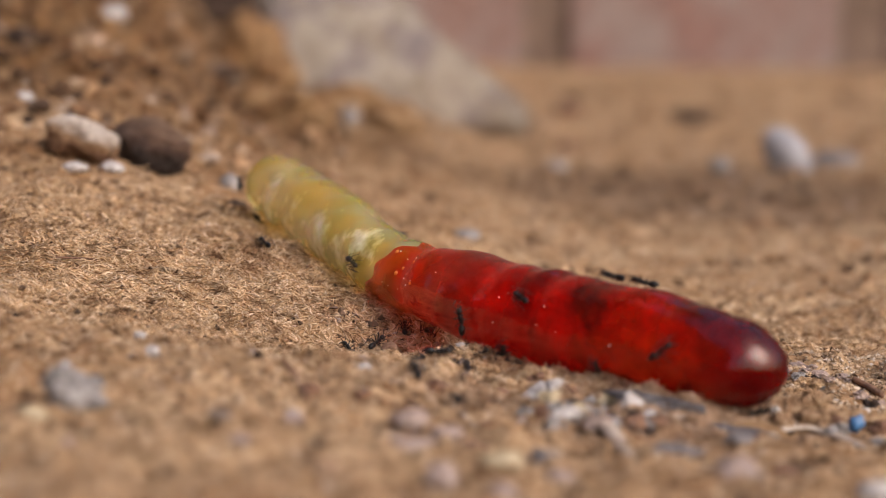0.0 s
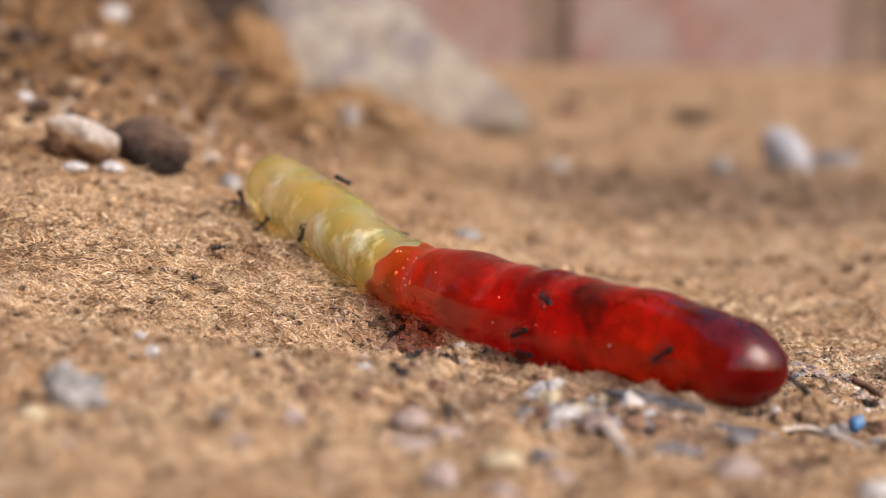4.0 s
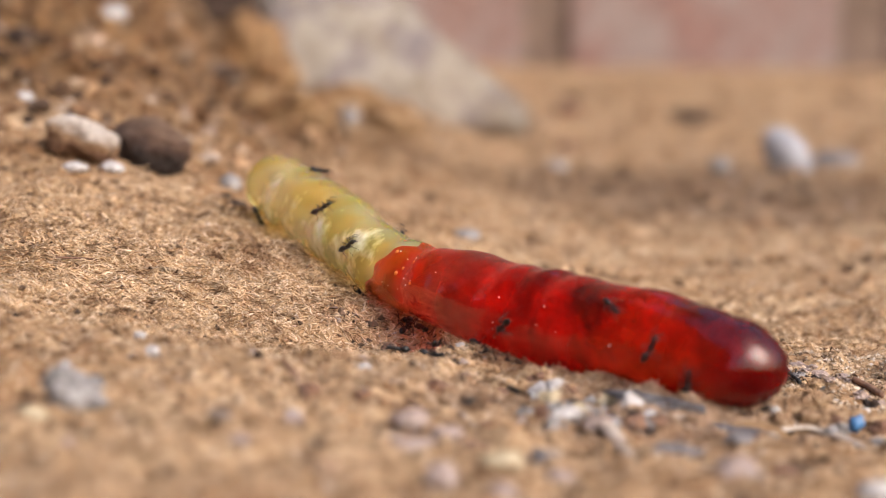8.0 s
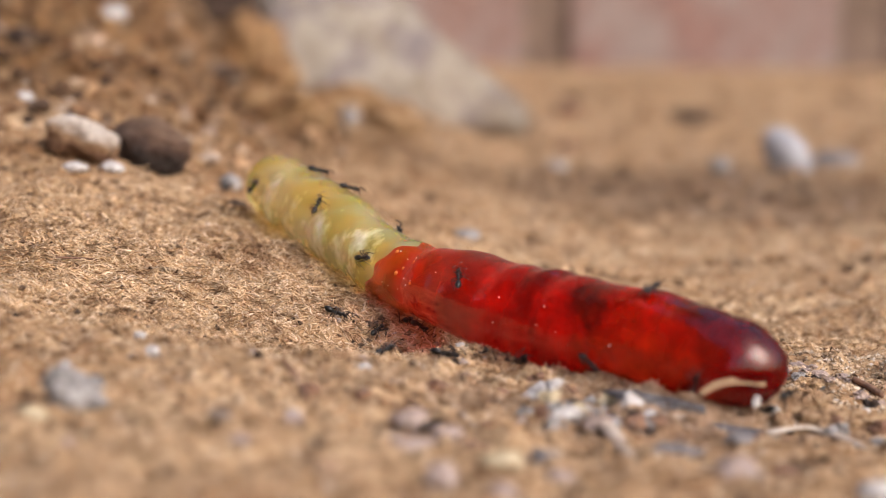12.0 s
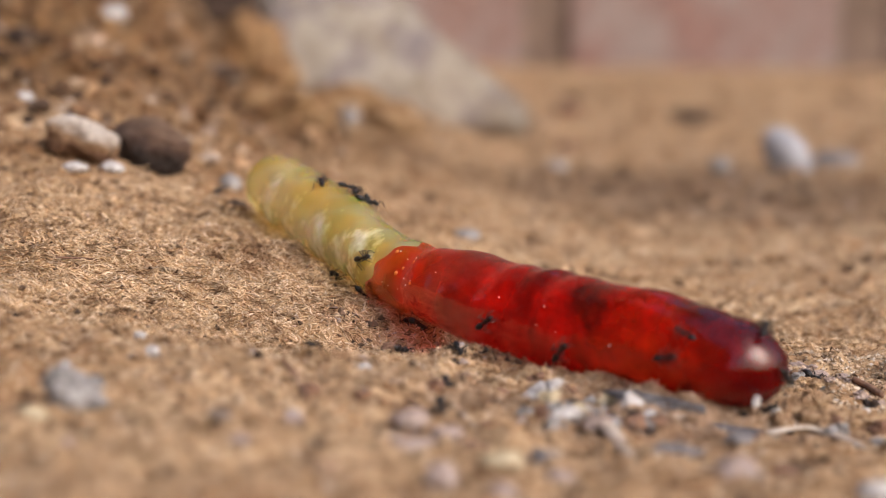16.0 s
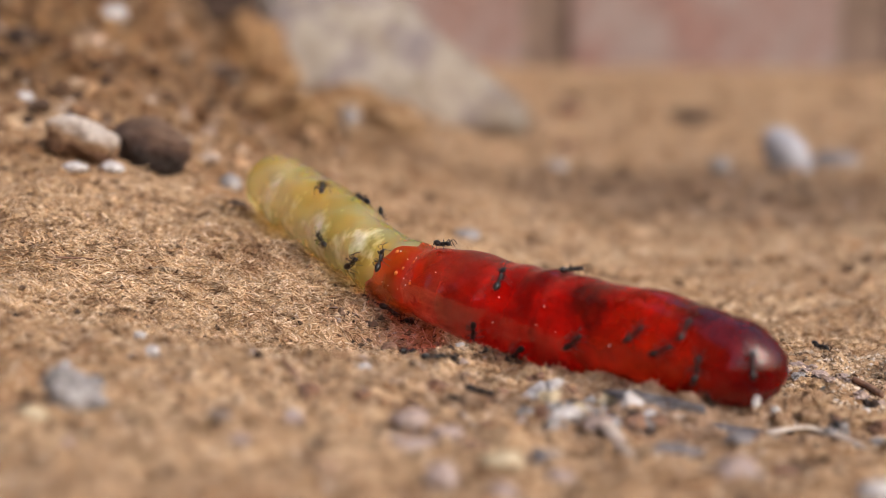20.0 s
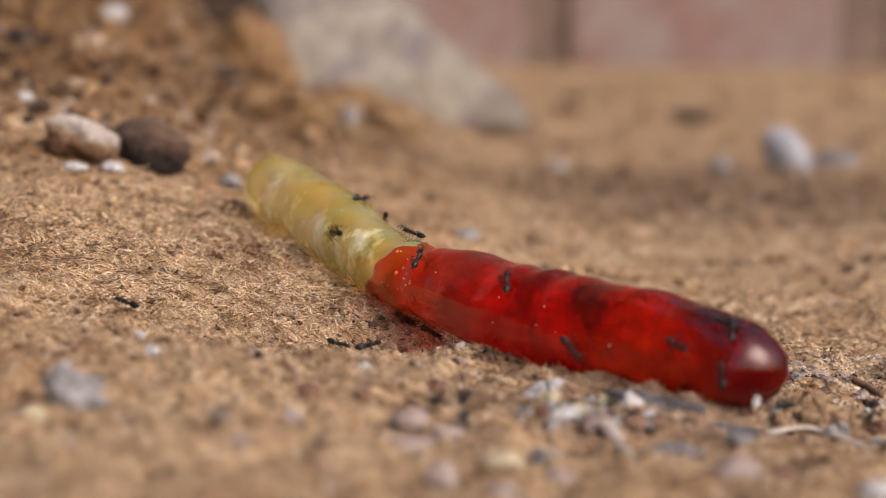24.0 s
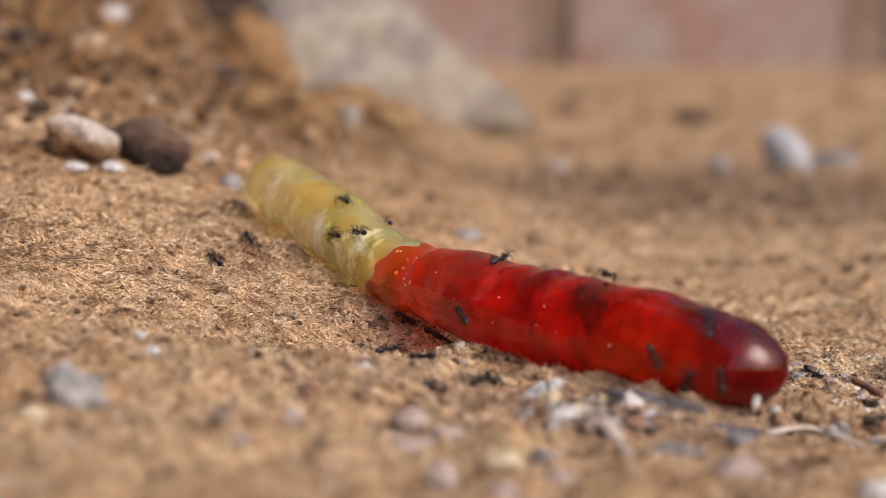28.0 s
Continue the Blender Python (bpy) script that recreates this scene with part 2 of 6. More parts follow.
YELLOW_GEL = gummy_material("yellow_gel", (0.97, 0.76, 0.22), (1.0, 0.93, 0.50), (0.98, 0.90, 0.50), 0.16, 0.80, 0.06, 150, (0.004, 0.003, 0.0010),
                            # white spots imitate light focused on the lower flank
                            relief=120, depth=0.00022, glow_spots=((1.0, 0.96, 0.82), ((-0.0191, 0.2758, 0.0138), (-0.0161, 0.2685, 0.0126), (-0.0130, 0.2607, 0.0116), (-0.0102, 0.2553, 0.0106), (-0.0082, 0.2520, 0.0118)), 330, 72.0))
# white and amber bits that imitate glints in the gel
GLINT = plain_material("glint_white", (0.9, 0.85, 0.8), 0.25, 0.5, 2000, 0.1)
AMBER_GLINT = plain_material("amber_glint", (1.0, 0.30, 0.06), 0.08, 0.5, 2000, 0.1, 0.5)
BRICK = brick_material()
# for the unseen side wall, dark so the worm mirrors little light
DARK_RENDER = rock_material("dark_render", (0.03, 0.022, 0.017), (0.055, 0.042, 0.032), (0.09, 0.07, 0.055), 12, 0.9, 0.002)
BLOCKER_RENDER = rock_material("blocker_render", (0.16, 0.10, 0.085), (0.22, 0.15, 0.13), (0.28, 0.20, 0.175), 14, 0.9, 0.002)
MORTAR = rock_material("mortar", (0.15, 0.105, 0.08), (0.22, 0.155, 0.12), (0.29, 0.21, 0.165), 30, 0.95, 0.002)
ANT_BLACK = plain_material("black_chitin", (0.008, 0.006, 0.0055), 0.34, 0.35)
ANT_LEG = plain_material("dark_brown_leg", (0.014, 0.009, 0.007), 0.45, 0.3)


# ---- helpers for building ----
def part(name, bm, mat, parent=None, label="", smooth=True):
    me = bpy.data.meshes.new(name)
    for f in bm.faces:
        f.smooth = smooth
    bm.to_mesh(me)
    bm.free()
    me.materials.append(mat)
    ob = new(name, me)
    ob.parent = parent
    if label:
        tagged(ob, label)
    return ob


def mesh_from_arrays(name, verts, faces, mat, parent=None, smooth=False):
    me = bpy.data.meshes.new(name)
    k = faces.shape[1]
    me.vertices.add(len(verts))
    me.vertices.foreach_set("co", np.asarray(verts, dtype=np.float32).ravel())
    me.loops.add(faces.size)
    me.loops.foreach_set("vertex_index", faces.astype(np.int32).ravel())
    me.polygons.add(len(faces))
    me.polygons.foreach_set("loop_start", np.arange(0, faces.size, k, dtype=np.int32))
    me.polygons.foreach_set("use_smooth", np.full(len(faces), smooth))
    me.update(calc_edges=True)
    me.materials.append(mat)
    ob = new(name, me)
    ob.parent = parent
    return ob


# ---- ground form ----
def lattice(ix, iy, seed):
    h = np.sin(ix * 127.1 + iy * 311.7 + seed * 74.7) * 43758.5453
    return h - np.floor(h)


def value_noise(x, y, size, seed):
    u, v = np.asarray(x) / size, np.asarray(y) / size
    i, j = np.floor(u), np.floor(v)
    a, b = u - i, v - j
    a, b = a * a * (3 - 2 * a), b * b * (3 - 2 * b)
    return ((lattice(i, j, seed) * (1 - a) + lattice(i + 1, j, seed) * a) * (1 - b)
            + (lattice(i, j + 1, seed) * (1 - a) + lattice(i + 1, j + 1, seed) * a) * b) - 0.5


def hump(x, y, cx, cy, sx, sy, turn=0.0):
    c, s = math.cos(radians(turn)), math.sin(radians(turn))
    u, v = (x - cx) * c + (y - cy) * s, -(x - cx) * s + (y - cy) * c
    return np.exp(-(u / sx) ** 2 - (v / sy) ** 2)


def step(v, a, b):
    t = np.clip((v - a) / (b - a), 0, 1)
    return t * t * (3 - 2 * t)


# swells and hollows of the near soil, in mm: a row for each step across, a number for each step away
SWELLS = ((-0.01, 0.23, 0.87, 0.19, 0.36),
          (-0.27, 0.68, -0.34, -0.75, -0.66),
          (-2.58, -1.68, -0.92, -4.52, 0.73),
          (0.74, 0.32, -0.37, 0.92, -1.01),
          (3.29, 1.83, 2.59, 1.52, 0.18),
          (1.82, 1.06, 0.02, -0.44, 0.96))
SWELL_X, SWELL_Y = (-0.045, -0.028, -0.012, 0.004, 0.020, 0.038), (0.165, 0.188, 0.211, 0.234, 0.255)


def ground_form(x, y):
    """Height of the soil without its small lumps: a bank that rises to the left and to the back, with a ridge in front of the worm."""
    x, y = np.asarray(x, float), np.asarray(y, float)
    near = step(-np.hypot(x, y - 0.4), -3.0, -0.7)
    z = 0.0050 * (1 - np.tanh((x - 0.002) / 0.014)) + 0.07 * np.clip(-x - 0.01, 0, 0.25)
    z = z + 0.10 * np.clip(y - 0.25, -0.06, 0.5) * step(-x - 0.10 * np.clip(y - 0.25, 0, 1), 0.008, 0.045)
    for cx, row in zip(SWELL_X, SWELLS):
        for cy, rise in zip(SWELL_Y, row):
            z = z + rise / 1000 * hump(x, y, cx, cy, 0.013, 0.0155)
    # the gap under the worm where its halves join, and the dip before its tip
    z = z - 0.0058 * hump(x, y, -0.0020, 0.2392, 0.0062, 0.0050) - 0.0014 * hump(x, y, 0.0270, 0.2060, 0.006, 0.004, -15)
    return z * near


def ground_z(x, y):
    """Height of the soil with its lumps."""
    x, y = np.asarray(x, float), np.asarray(y, float)
    far = step(np.hypot(x, y - 0.24), 0.05, 0.30)
    z = ground_form(x, y)
    z = z + 0.0018 * (0.45 + 0.6 * far) * value_noise(x, y, 0.017, 1) + 0.0011 * (0.8 + 0.2 * far) * value_noise(x, y, 0.006, 2)
    z = z + 0.0014 * value_noise(x, y, 0.0026, 3) + 0.0004 * value_noise(x, y, 0.0011, 4)
    z = z + 0.0022 * hump(x, y, 0.037, 0.241, 0.010, 0.014) * (value_noise(x, y, 0.0026, 9) + 0.6 * value_noise(x, y, 0.0012, 10))
    z = z + 0.0016 * step(0.238 - y, 0, 0.03) * step(y, 0.1, 0.15) * (value_noise(x, y, 0.0055, 7) + 0.5 * value_noise(x, y, 0.0028, 8) + 0.45 * value_noise(x, y, 0.0013, 11))
    return z


def spread(lo, hi, stepsize, reach, grow=1.16):
    """Even steps from lo to hi, then ever longer ones out to the reach on both sides."""
    mid = np.arange(lo, hi + stepsize / 2, stepsize)
    out, s, v = [], stepsize, 0.0
    while v < reach:
        s *= grow
        v += s
        out.append(v)
    out = np.array(out)
    return np.concatenate([lo - out[::-1], mid, hi + out])


def build_ground():
    xs, ys = spread(-0.075, 0.085, 0.0005, 60.0), spread(0.145, 0.32, 0.0005, 60.0)
    gx, gy = np.meshgrid(xs, ys)
    verts = np.stack([gx, gy, ground_z(gx, gy)], -1).reshape(-1, 3)
    w = len(xs)
    i = (np.arange(len(ys) - 1)[:, None] * w + np.arange(w - 1)[None, :]).ravel()
    ob = mesh_from_arrays("ground", verts, np.stack([i, i + 1, i + w + 1, i + w], -1), SOIL, smooth=True)
    return tagged(ob, "sandy tan soil bank littered with dry fibres", "ground", kind="structure")


ground = build_ground()


# ---- brick wall ----
WALL_AT = pose(0.0957, 0.93, -0.032, 0, 0, -6)


def build_wall():
    """The brick wall: courses of header bricks, and an unseen plain block added above to cut off sky."""
    bw, bh, bd, joint, courses = 0.106, 0.062, 0.10, 0.011, 8
    wall = new("wall_north")
    wall.matrix_world = WALL_AT
    tagged(wall, "weathered pinkish-red brick wall with pale mortar", "wall", kind="structure")
    top = 0.0265 + courses * (bh + joint)
    bm = bmesh.new()
    bmesh.ops.create_cube(bm, size=1.0, matrix=Matrix.Translation((0.43, 0.058, top / 2)) @ Matrix.Diagonal((3.36, 0.09, top, 1)))
    part("mortar", bm, MORTAR, wall, "grey-tan mortar", smooth=False)
    # tall block out of view, added to keep sky off one side
    bm = bmesh.new()
    bmesh.ops.create_cube(bm, size=1.0, matrix=Matrix.Translation((-0.70, 0.070, top + 1.0)) @ Matrix.Diagonal((1.2, 0.13, 2.0, 1)))
    part("sky_blocker", bm, BLOCKER_RENDER, wall, "unseen pinkish-brown block added to cut off sky", smooth=False)
    bm = bmesh.new()
    bmesh.ops.create_cube(bm, size=1.0, matrix=Matrix.Diagonal((bw, bd, bh, 1)))
    bmesh.ops.bevel(bm, geom=bm.edges[:], offset=0.004, segments=2, affect="EDGES")
    first = part("brick", bm, BRICK, wall, smooth=False)
    for course in range(courses):
        for i in range(-8, 16):
            ob = first if (course, i) == (0, 0) else new("brick", first.data)
            ob.parent = wall
            x = i * (bw + joint) + (0.5 * (bw + joint) if course % 2 else 0)
            ob.matrix_basis = pose(x + random.uniform(-1, 1) * 0.001, 0.0605 + random.uniform(-1, 1) * 0.0012, 0.0265 + bh / 2 + course * (bh + joint), 0, 0, random.uniform(-0.6, 0.6))


def build_west_blocker():
    """An unseen plain rendered wall, added on one side to block sky light."""
    bm = bmesh.new()
    bmesh.ops.create_cube(bm, size=1.0, matrix=Matrix.Diagonal((0.12, 3.2, 2.4, 1)))
    bmesh.ops.bevel(bm, geom=bm.edges[:], offset=0.01, segments=2, affect="EDGES")
    ob = part("west_blocker", bm, DARK_RENDER, smooth=False)
    ob.location = (-1.3, -0.5, 1.15)
    return tagged(ob, "unseen dark brown wall added to block light", "wall", kind="structure")


# ---- stones ----
def rough_stone(name, size, mat, seed, rough=0.18, detail=3, flat=0.0, smooth=True):
    """A lumpy stone of the given half sizes, on its base."""
    bm = bmesh.new()
    bmesh.ops.create_icosphere(bm, subdivisions=detail, radius=1.0)
    off = Vector((seed * 3.7, seed * 1.3, seed * 5.1))
    for v in bm.verts:
        d = v.co.normalized()
        r = 1 + rough * noise.noise(d * 1.3 + off) * 1.6 + rough * 0.6 * noise.noise(d * 3.1 + off) + rough * 0.3 * noise.noise(d * 7 + off)
        v.co = d * r
        if flat:
            v.co.z = max(v.co.z, -1 + flat)
        v.co = Vector((v.co.x * size[0], v.co.y * size[1], v.co.z * size[2]))
    return part(name, bm, mat, smooth=smooth)


def on_ground(ob, x, y, lift, rz=0, rx=0, ry=0):
    ob.matrix_world = pose(x, y, float(ground_z(x, y)) + lift, rx, ry, rz)
    return ob


def build_big_stone():
    """A slab-like wedge with a long sloping edge, half sunk in the soil."""
    bm = bmesh.new()
    front = [(-0.0105, -0.004), (0.0455, -0.004), (0.043, 0.001), (0.007, 0.036), (-0.011, 0.060), (-0.0145, 0.064), (-0.0145, 0.030)]
    lower = [bm.verts.new((x, -0.016 + 0.10 * z, z)) for x, z in front]
    upper = [bm.verts.new((x * 0.80 + 0.004, 0.020 - 0.05 * z, z * 0.92)) for x, z in front]
    bm.faces.new(lower)
    bm.faces.new(upper[::-1])
    k = len(front)
    for i in range(k):
        bm.faces.new((lower[i], upper[i], upper[(i + 1) % k], lower[(i + 1) % k]))
    bmesh.ops.recalc_face_normals(bm, faces=bm.faces)
    bmesh.ops.bevel(bm, geom=bm.edges[:], offset=0.0025, segments=2, affect="EDGES")
    bmesh.ops.triangulate(bm, faces=bm.faces)
    bmesh.ops.subdivide_edges(bm, edges=bm.edges[:], cuts=3, use_grid_fill=True)
    for v in bm.verts:
        if v.co.y < 0.004 and v.co.z < 0.007:      # undercut foot
            v.co.y += (0.007 - v.co.z) * 0.25
        v.co += Vector((noise.noise(v.co * 60), noise.noise(v.co * 60 + Vector((9, 0, 0))), noise.noise(v.co * 60 + Vector((0, 9, 0))))) * 0.0022
    ob = part("stone", bm, STONE, smooth=False)
    ob.matrix_world = pose(-0.0258, 0.56, 0.006, 0, 0, 4)
    return tagged(ob, "large pale grey angular stone half sunk in soil", "stone")


# ---- gummy worm ----
WORM = ((-0.0193, 0.2859, 0.0152), (-0.0172, 0.2808, 0.0146), (-0.0136, 0.2721, 0.0134), (-0.0103, 0.2639, 0.0122), (-0.0074, 0.2567, 0.0109), (-0.0047, 0.2511, 0.0099), (-0.0013, 0.2455, 0.0092), (0.0025, 0.2395, 0.0089), (0.0066, 0.2330, 0.0083), (0.0110, 0.2271, 0.0078), (0.0152, 0.2219, 0.0078), (0.0190, 0.2179, 0.0076), (0.0225, 0.2144, 0.0070), (0.0252, 0.2128, 0.0065), (0.0292, 0.2114, 0.0058))
WORM_GIRTH = ((0.00000, 0.00350), (0.00550, 0.00370), (0.01500, 0.00395), (0.02400, 0.00390), (0.03180, 0.00350), (0.03810, 0.00335), (0.04470, 0.00359), (0.05180, 0.00411), (0.05950, 0.00450), (0.06700, 0.00468), (0.07360, 0.00452), (0.07910, 0.00429), (0.08400, 0.00403), (0.08730, 0.00393), (0.09150, 0.00374))


def build_path():
    pts = np.array(WORM)
    fine = []
    for i in range(len(pts) - 1):
        p0, p1, p2, p3 = pts[max(i - 1, 0)], pts[i], pts[i + 1], pts[min(i + 2, len(pts) - 1)]
        for t in np.linspace(0, 1, 20, endpoint=False):
            fine.append(0.5 * (2 * p1 + (p2 - p0) * t + (2 * p0 - 5 * p1 + 4 * p2 - p3) * t * t + (3 * p1 - p0 - 3 * p2 + p3) * t ** 3))
    fine = np.array(fine + [pts[-1]])
    length = np.concatenate([[0], np.cumsum(np.linalg.norm(np.diff(fine, axis=0), axis=1))])
    return fine, length


PATH, PATH_S = build_path()
WORM_LEN = float(PATH_S[-1])
JOINT_S = 0.0390     # where yellow meets red


def worm_axis(s):
    """Centre, side and up directions, and the forward direction, at s metres from the yellow end."""
    s = min(max(s, 0.0), WORM_LEN)
    c = np.array([np.interp(s, PATH_S, PATH[:, k]) for k in range(3)])
    a = np.array([np.interp(min(s + 0.002, WORM_LEN), PATH_S, PATH[:, k]) for k in range(3)])
    b = np.array([np.interp(max(s - 0.002, 0), PATH_S, PATH[:, k]) for k in range(3)])
    f = (a - b) / np.linalg.norm(a - b)
    side = np.cross(f, (0, 0, 1.0))
    side /= np.linalg.norm(side)
    return c, side, np.cross(side, f), f


def worm_radius(s, phi):
    """Radius at s, phi (0: up, 90 degrees: towards the viewer); rings, a peak and a saddle at the joint, a moulded foot, domed ends."""
    r = float(np.interp(s, [g[0] for g in WORM_GIRTH], [g[1] for g in WORM_GIRTH]))
    red = float(step(s, 0.036, 0.041))
    top = 0.5 + 0.5 * math.cos(phi)
    r *= 1 + (0.006 + 0.016 * red) * math.sin(s * 2 * math.pi / 0.0058 + 2.0 * math.sin(s * 290)) * (0.45 + 0.55 * top)
    r *= 1 + top * (0.085 * math.exp(-((s - 0.0410) / 0.0014) ** 2) - 0.075 * math.exp(-((s - 0.0445) / 0.0017) ** 2) + 0.03 * math.exp(-((s - 0.0482) / 0.002) ** 2))
    r *= 1 + 0.020 * math.sin(s * 410 + 2 * phi) + 0.008 * math.sin(s * 900 + 3 * phi)
    d = (phi + math.pi) % (2 * math.pi) - math.pi
    # broad lumps along the flank of the yellow half
    r *= 1 + 0.035 * (1 - red) * math.sin((s - 0.0075) * 2 * math.pi / 0.0084) * (0.25 + 0.75 * math.exp(-((d - 1.25) / 0.6) ** 2)) * float(step(s, 0.002, 0.006))
    # the flank is pressed a little flat, and a thin rim runs along the foot
    r *= 1 - 0.045 * math.exp(-((d - 1.05) / 0.42) ** 2) * red
    r *= 1 + 0.025 * math.exp(-((abs(d) - 2.25) / 0.16) ** 2) * float(step(s, 0.046, 0.050)) * float(step(-s, -0.078, -0.070))
    cap, cap0 = 0.0050, 0.0016
    if s > WORM_LEN - cap:
        r *= math.sqrt(max(1 - ((s - WORM_LEN + cap) / cap) ** 2, 0))
    if s < cap0:
        r *= 0.80 + 0.20 * math.sqrt(max(1 - ((cap0 - s) / cap0) ** 2, 0))
    return r


def worm_point(s, phi, lift=0.0):
    c, side, upw, f = worm_axis(s)
    n = math.cos(phi) * upw + math.sin(phi) * side
    return c + n * (worm_radius(s, phi) + lift), n, f


def worm_piece(name, s0, s1, mat, parent, label):
    rings, segs = max(int((s1 - s0) / 0.0005), 8), 72
    bm = bmesh.new()
    rows = []
    for i in range(rings + 1):
        # the joint is slanted: the surface line of the join runs along the body with the angle
        t = i / rings
        row = []
        for j in range(segs):
            phi = 2 * math.pi * j / segs
            slant = 0.0032 * math.cos(phi) + 0.0005 * math.sin(4 * phi + 1) + 0.00035 * math.sin(9 * phi)
            a = s0 + slant if s0 > 0 else s0
            b = s1 + slant if s1 < WORM_LEN else s1
            s = a + (b - a) * t
            row.append(bm.verts.new(worm_point(s, phi)[0]))
        rows.append(row)
    for r0, r1 in zip(rows, rows[1:]):
        for j in range(segs):
            bm.faces.new((r0[j], r0[(j + 1) % segs], r1[(j + 1) % segs], r1[j]))
    if s0 <= 0:
        bm.faces.new(rows[0][::-1])
    if s1 >= WORM_LEN:
        bm.faces.new(rows[-1])
    bmesh.ops.recalc_face_normals(bm, faces=bm.faces)
    return part(name, bm, mat, parent, label)


def build_worm():
    worm = new("gummy_worm")
    tagged(worm, "glossy translucent red and yellow gummy worm on soil", "candy")
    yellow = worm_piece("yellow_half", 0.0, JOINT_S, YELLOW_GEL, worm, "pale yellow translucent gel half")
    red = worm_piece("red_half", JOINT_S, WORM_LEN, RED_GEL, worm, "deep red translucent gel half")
    for k in range(16):
        # glints modelled as specks on the skin, most of them near the join
        near = k < 9
        at = JOINT_S + (0.0018 + 0.008 * random.random() if near else 0.010 + 0.028 * random.random())
        phi = radians(random.uniform(35, 100))
        bm = bmesh.new()
        bmesh.ops.create_icosphere(bm, subdivisions=2, radius=random.uniform(0.00003, 0.00006))
        bmesh.ops.scale(bm, vec=(random.uniform(0.7, 1.8), random.uniform(0.7, 1.4), random.uniform(0.7, 1.6)), verts=bm.verts)
        speck = part("glint_speck", bm, GLINT, red)
        speck.location = worm_point(at, phi, 0.00001)[0]
    # a few amber beads under the skin imitate an orange glow
    for at, phi, r in ((0.0045, 72, 0.00028), (0.0052, 60, 0.00022), (0.0030, 38, 0.00024), (0.0080, 80, 0.0002), (0.0068, 45, 0.00018)):
        bm = bmesh.new()
        bmesh.ops.create_icosphere(bm, subdivisions=2, radius=r)
        bead = part("glint_bead", bm, AMBER_GLINT, red)
        bead.location = worm_point(JOINT_S + at, radians(phi), -r * 0.45)[0]
    return worm


build_wall()
build_west_blocker()
build_big_stone()
build_worm()


# ---- litter that nobody could count ----
def scatter_fibres(name, count, box, length, width, seed, mat, lay=0.35):
    """Short bent fibres with a three-sided section, lying on the soil."""
    rng = np.random.default_rng(seed)
    x, y = rng.uniform(box[0], box[1], count), rng.uniform(box[2], box[3], count)
    ln, wd = rng.uniform(*length, count) / 2, rng.uniform(*width, count)
    a = rng.uniform(0, 2 * np.pi, count)
    tilt = rng.normal(0, lay, count)
    bend = rng.normal(0, 0.9, count) * ln
    d = np.stack([np.cos(a) * np.cos(tilt), np.sin(a) * np.cos(tilt), np.sin(tilt)], -1)
    e = 0.0006
    gx = (ground_z(x + e, y) - ground_z(x - e, y)) / (2 * e)
    gy = (ground_z(x, y + e) - ground_z(x, y - e)) / (2 * e)
    d[:, 2] += 0.8 * (gx * d[:, 0] + gy * d[:, 1])
    side = np.stack([-np.sin(a), np.cos(a), np.zeros(count)], -1)
    upw = np.cross(d, side)
    c = np.stack([x, y, ground_z(x, y) + wd * 0.5 + np.abs(np.sin(tilt)) * ln * 0.5], -1)
    verts = np.empty((count, 3, 3, 3))
    for k, (t, w) in enumerate(((-1, 0.45), (0, 1.0), (1, 0.4))):
        mid = c + d * (t * ln)[:, None] + side * (bend * (t * t - 0.5))[:, None] - upw * (0.25 * np.abs(bend) * (t * t - 0.4))[:, None]
        for j in range(3):
            q = 2 * np.pi * j / 3 + 0.4
            verts[:, k, j] = mid + (side * math.cos(q) + upw * math.sin(q)) * (wd * w)[:, None]
    f = []
    for k in range(2):
        for j in range(3):
            f.append((k * 3 + j, k * 3 + (j + 1) % 3, k * 3 + 3 + (j + 1) % 3, k * 3 + 3 + j))
    faces = (np.array(f)[None] + (np.arange(count) * 9)[:, None, None]).reshape(-1, 4)
    return mesh_from_arrays(name, verts.reshape(-1, 3), faces, mat, smooth=True)


def scatter_crumbs(name, count, box, size, seed, mat):
    """Angular grains: squashed eight-faced lumps."""
    rng = np.random.default_rng(seed)
    x, y = rng.uniform(box[0], box[1], count), rng.uniform(box[2], box[3], count)
    r = size[0] + (size[1] - size[0]) * rng.uniform(0, 1, count) ** 3
    base = np.array([(1, 0, 0), (-1, 0, 0), (0, 1, 0), (0, -1, 0), (0, 0, 1), (0, 0, -1)], float)
    v = base[None] * rng.uniform(0.55, 1.25, (count, 6, 3)) + rng.normal(0, 0.22, (count, 6, 3))
    a = rng.uniform(0, 2 * np.pi, count)
    ca, sa = np.cos(a)[:, None], np.sin(a)[:, None]
    v = np.stack([v[..., 0] * ca - v[..., 1] * sa, v[..., 0] * sa + v[..., 1] * ca, v[..., 2] * 0.75], -1) * r[:, None, None]
    v += np.stack([x, y, ground_z(x, y) + r * 0.35], -1)[:, None]
    f = np.array([(0, 2, 4), (2, 1, 4), (1, 3, 4), (3, 0, 4), (2, 0, 5), (1, 2, 5), (3, 1, 5), (0, 3, 5)])
    faces = (f[None] + (np.arange(count) * 6)[:, None, None]).reshape(-1, 3)
    return mesh_from_arrays(name, v.reshape(-1, 3), faces, mat)


tagged(scatter_fibres("dry_fibres", 105000, (-0.056, 0.030, 0.203, 0.285), (0.0006, 0.0014), (0.00005, 0.00010), 11, FIBRE), "short curled dry tan plant fibres strewn on soil", "plant litter", kind="stuff")
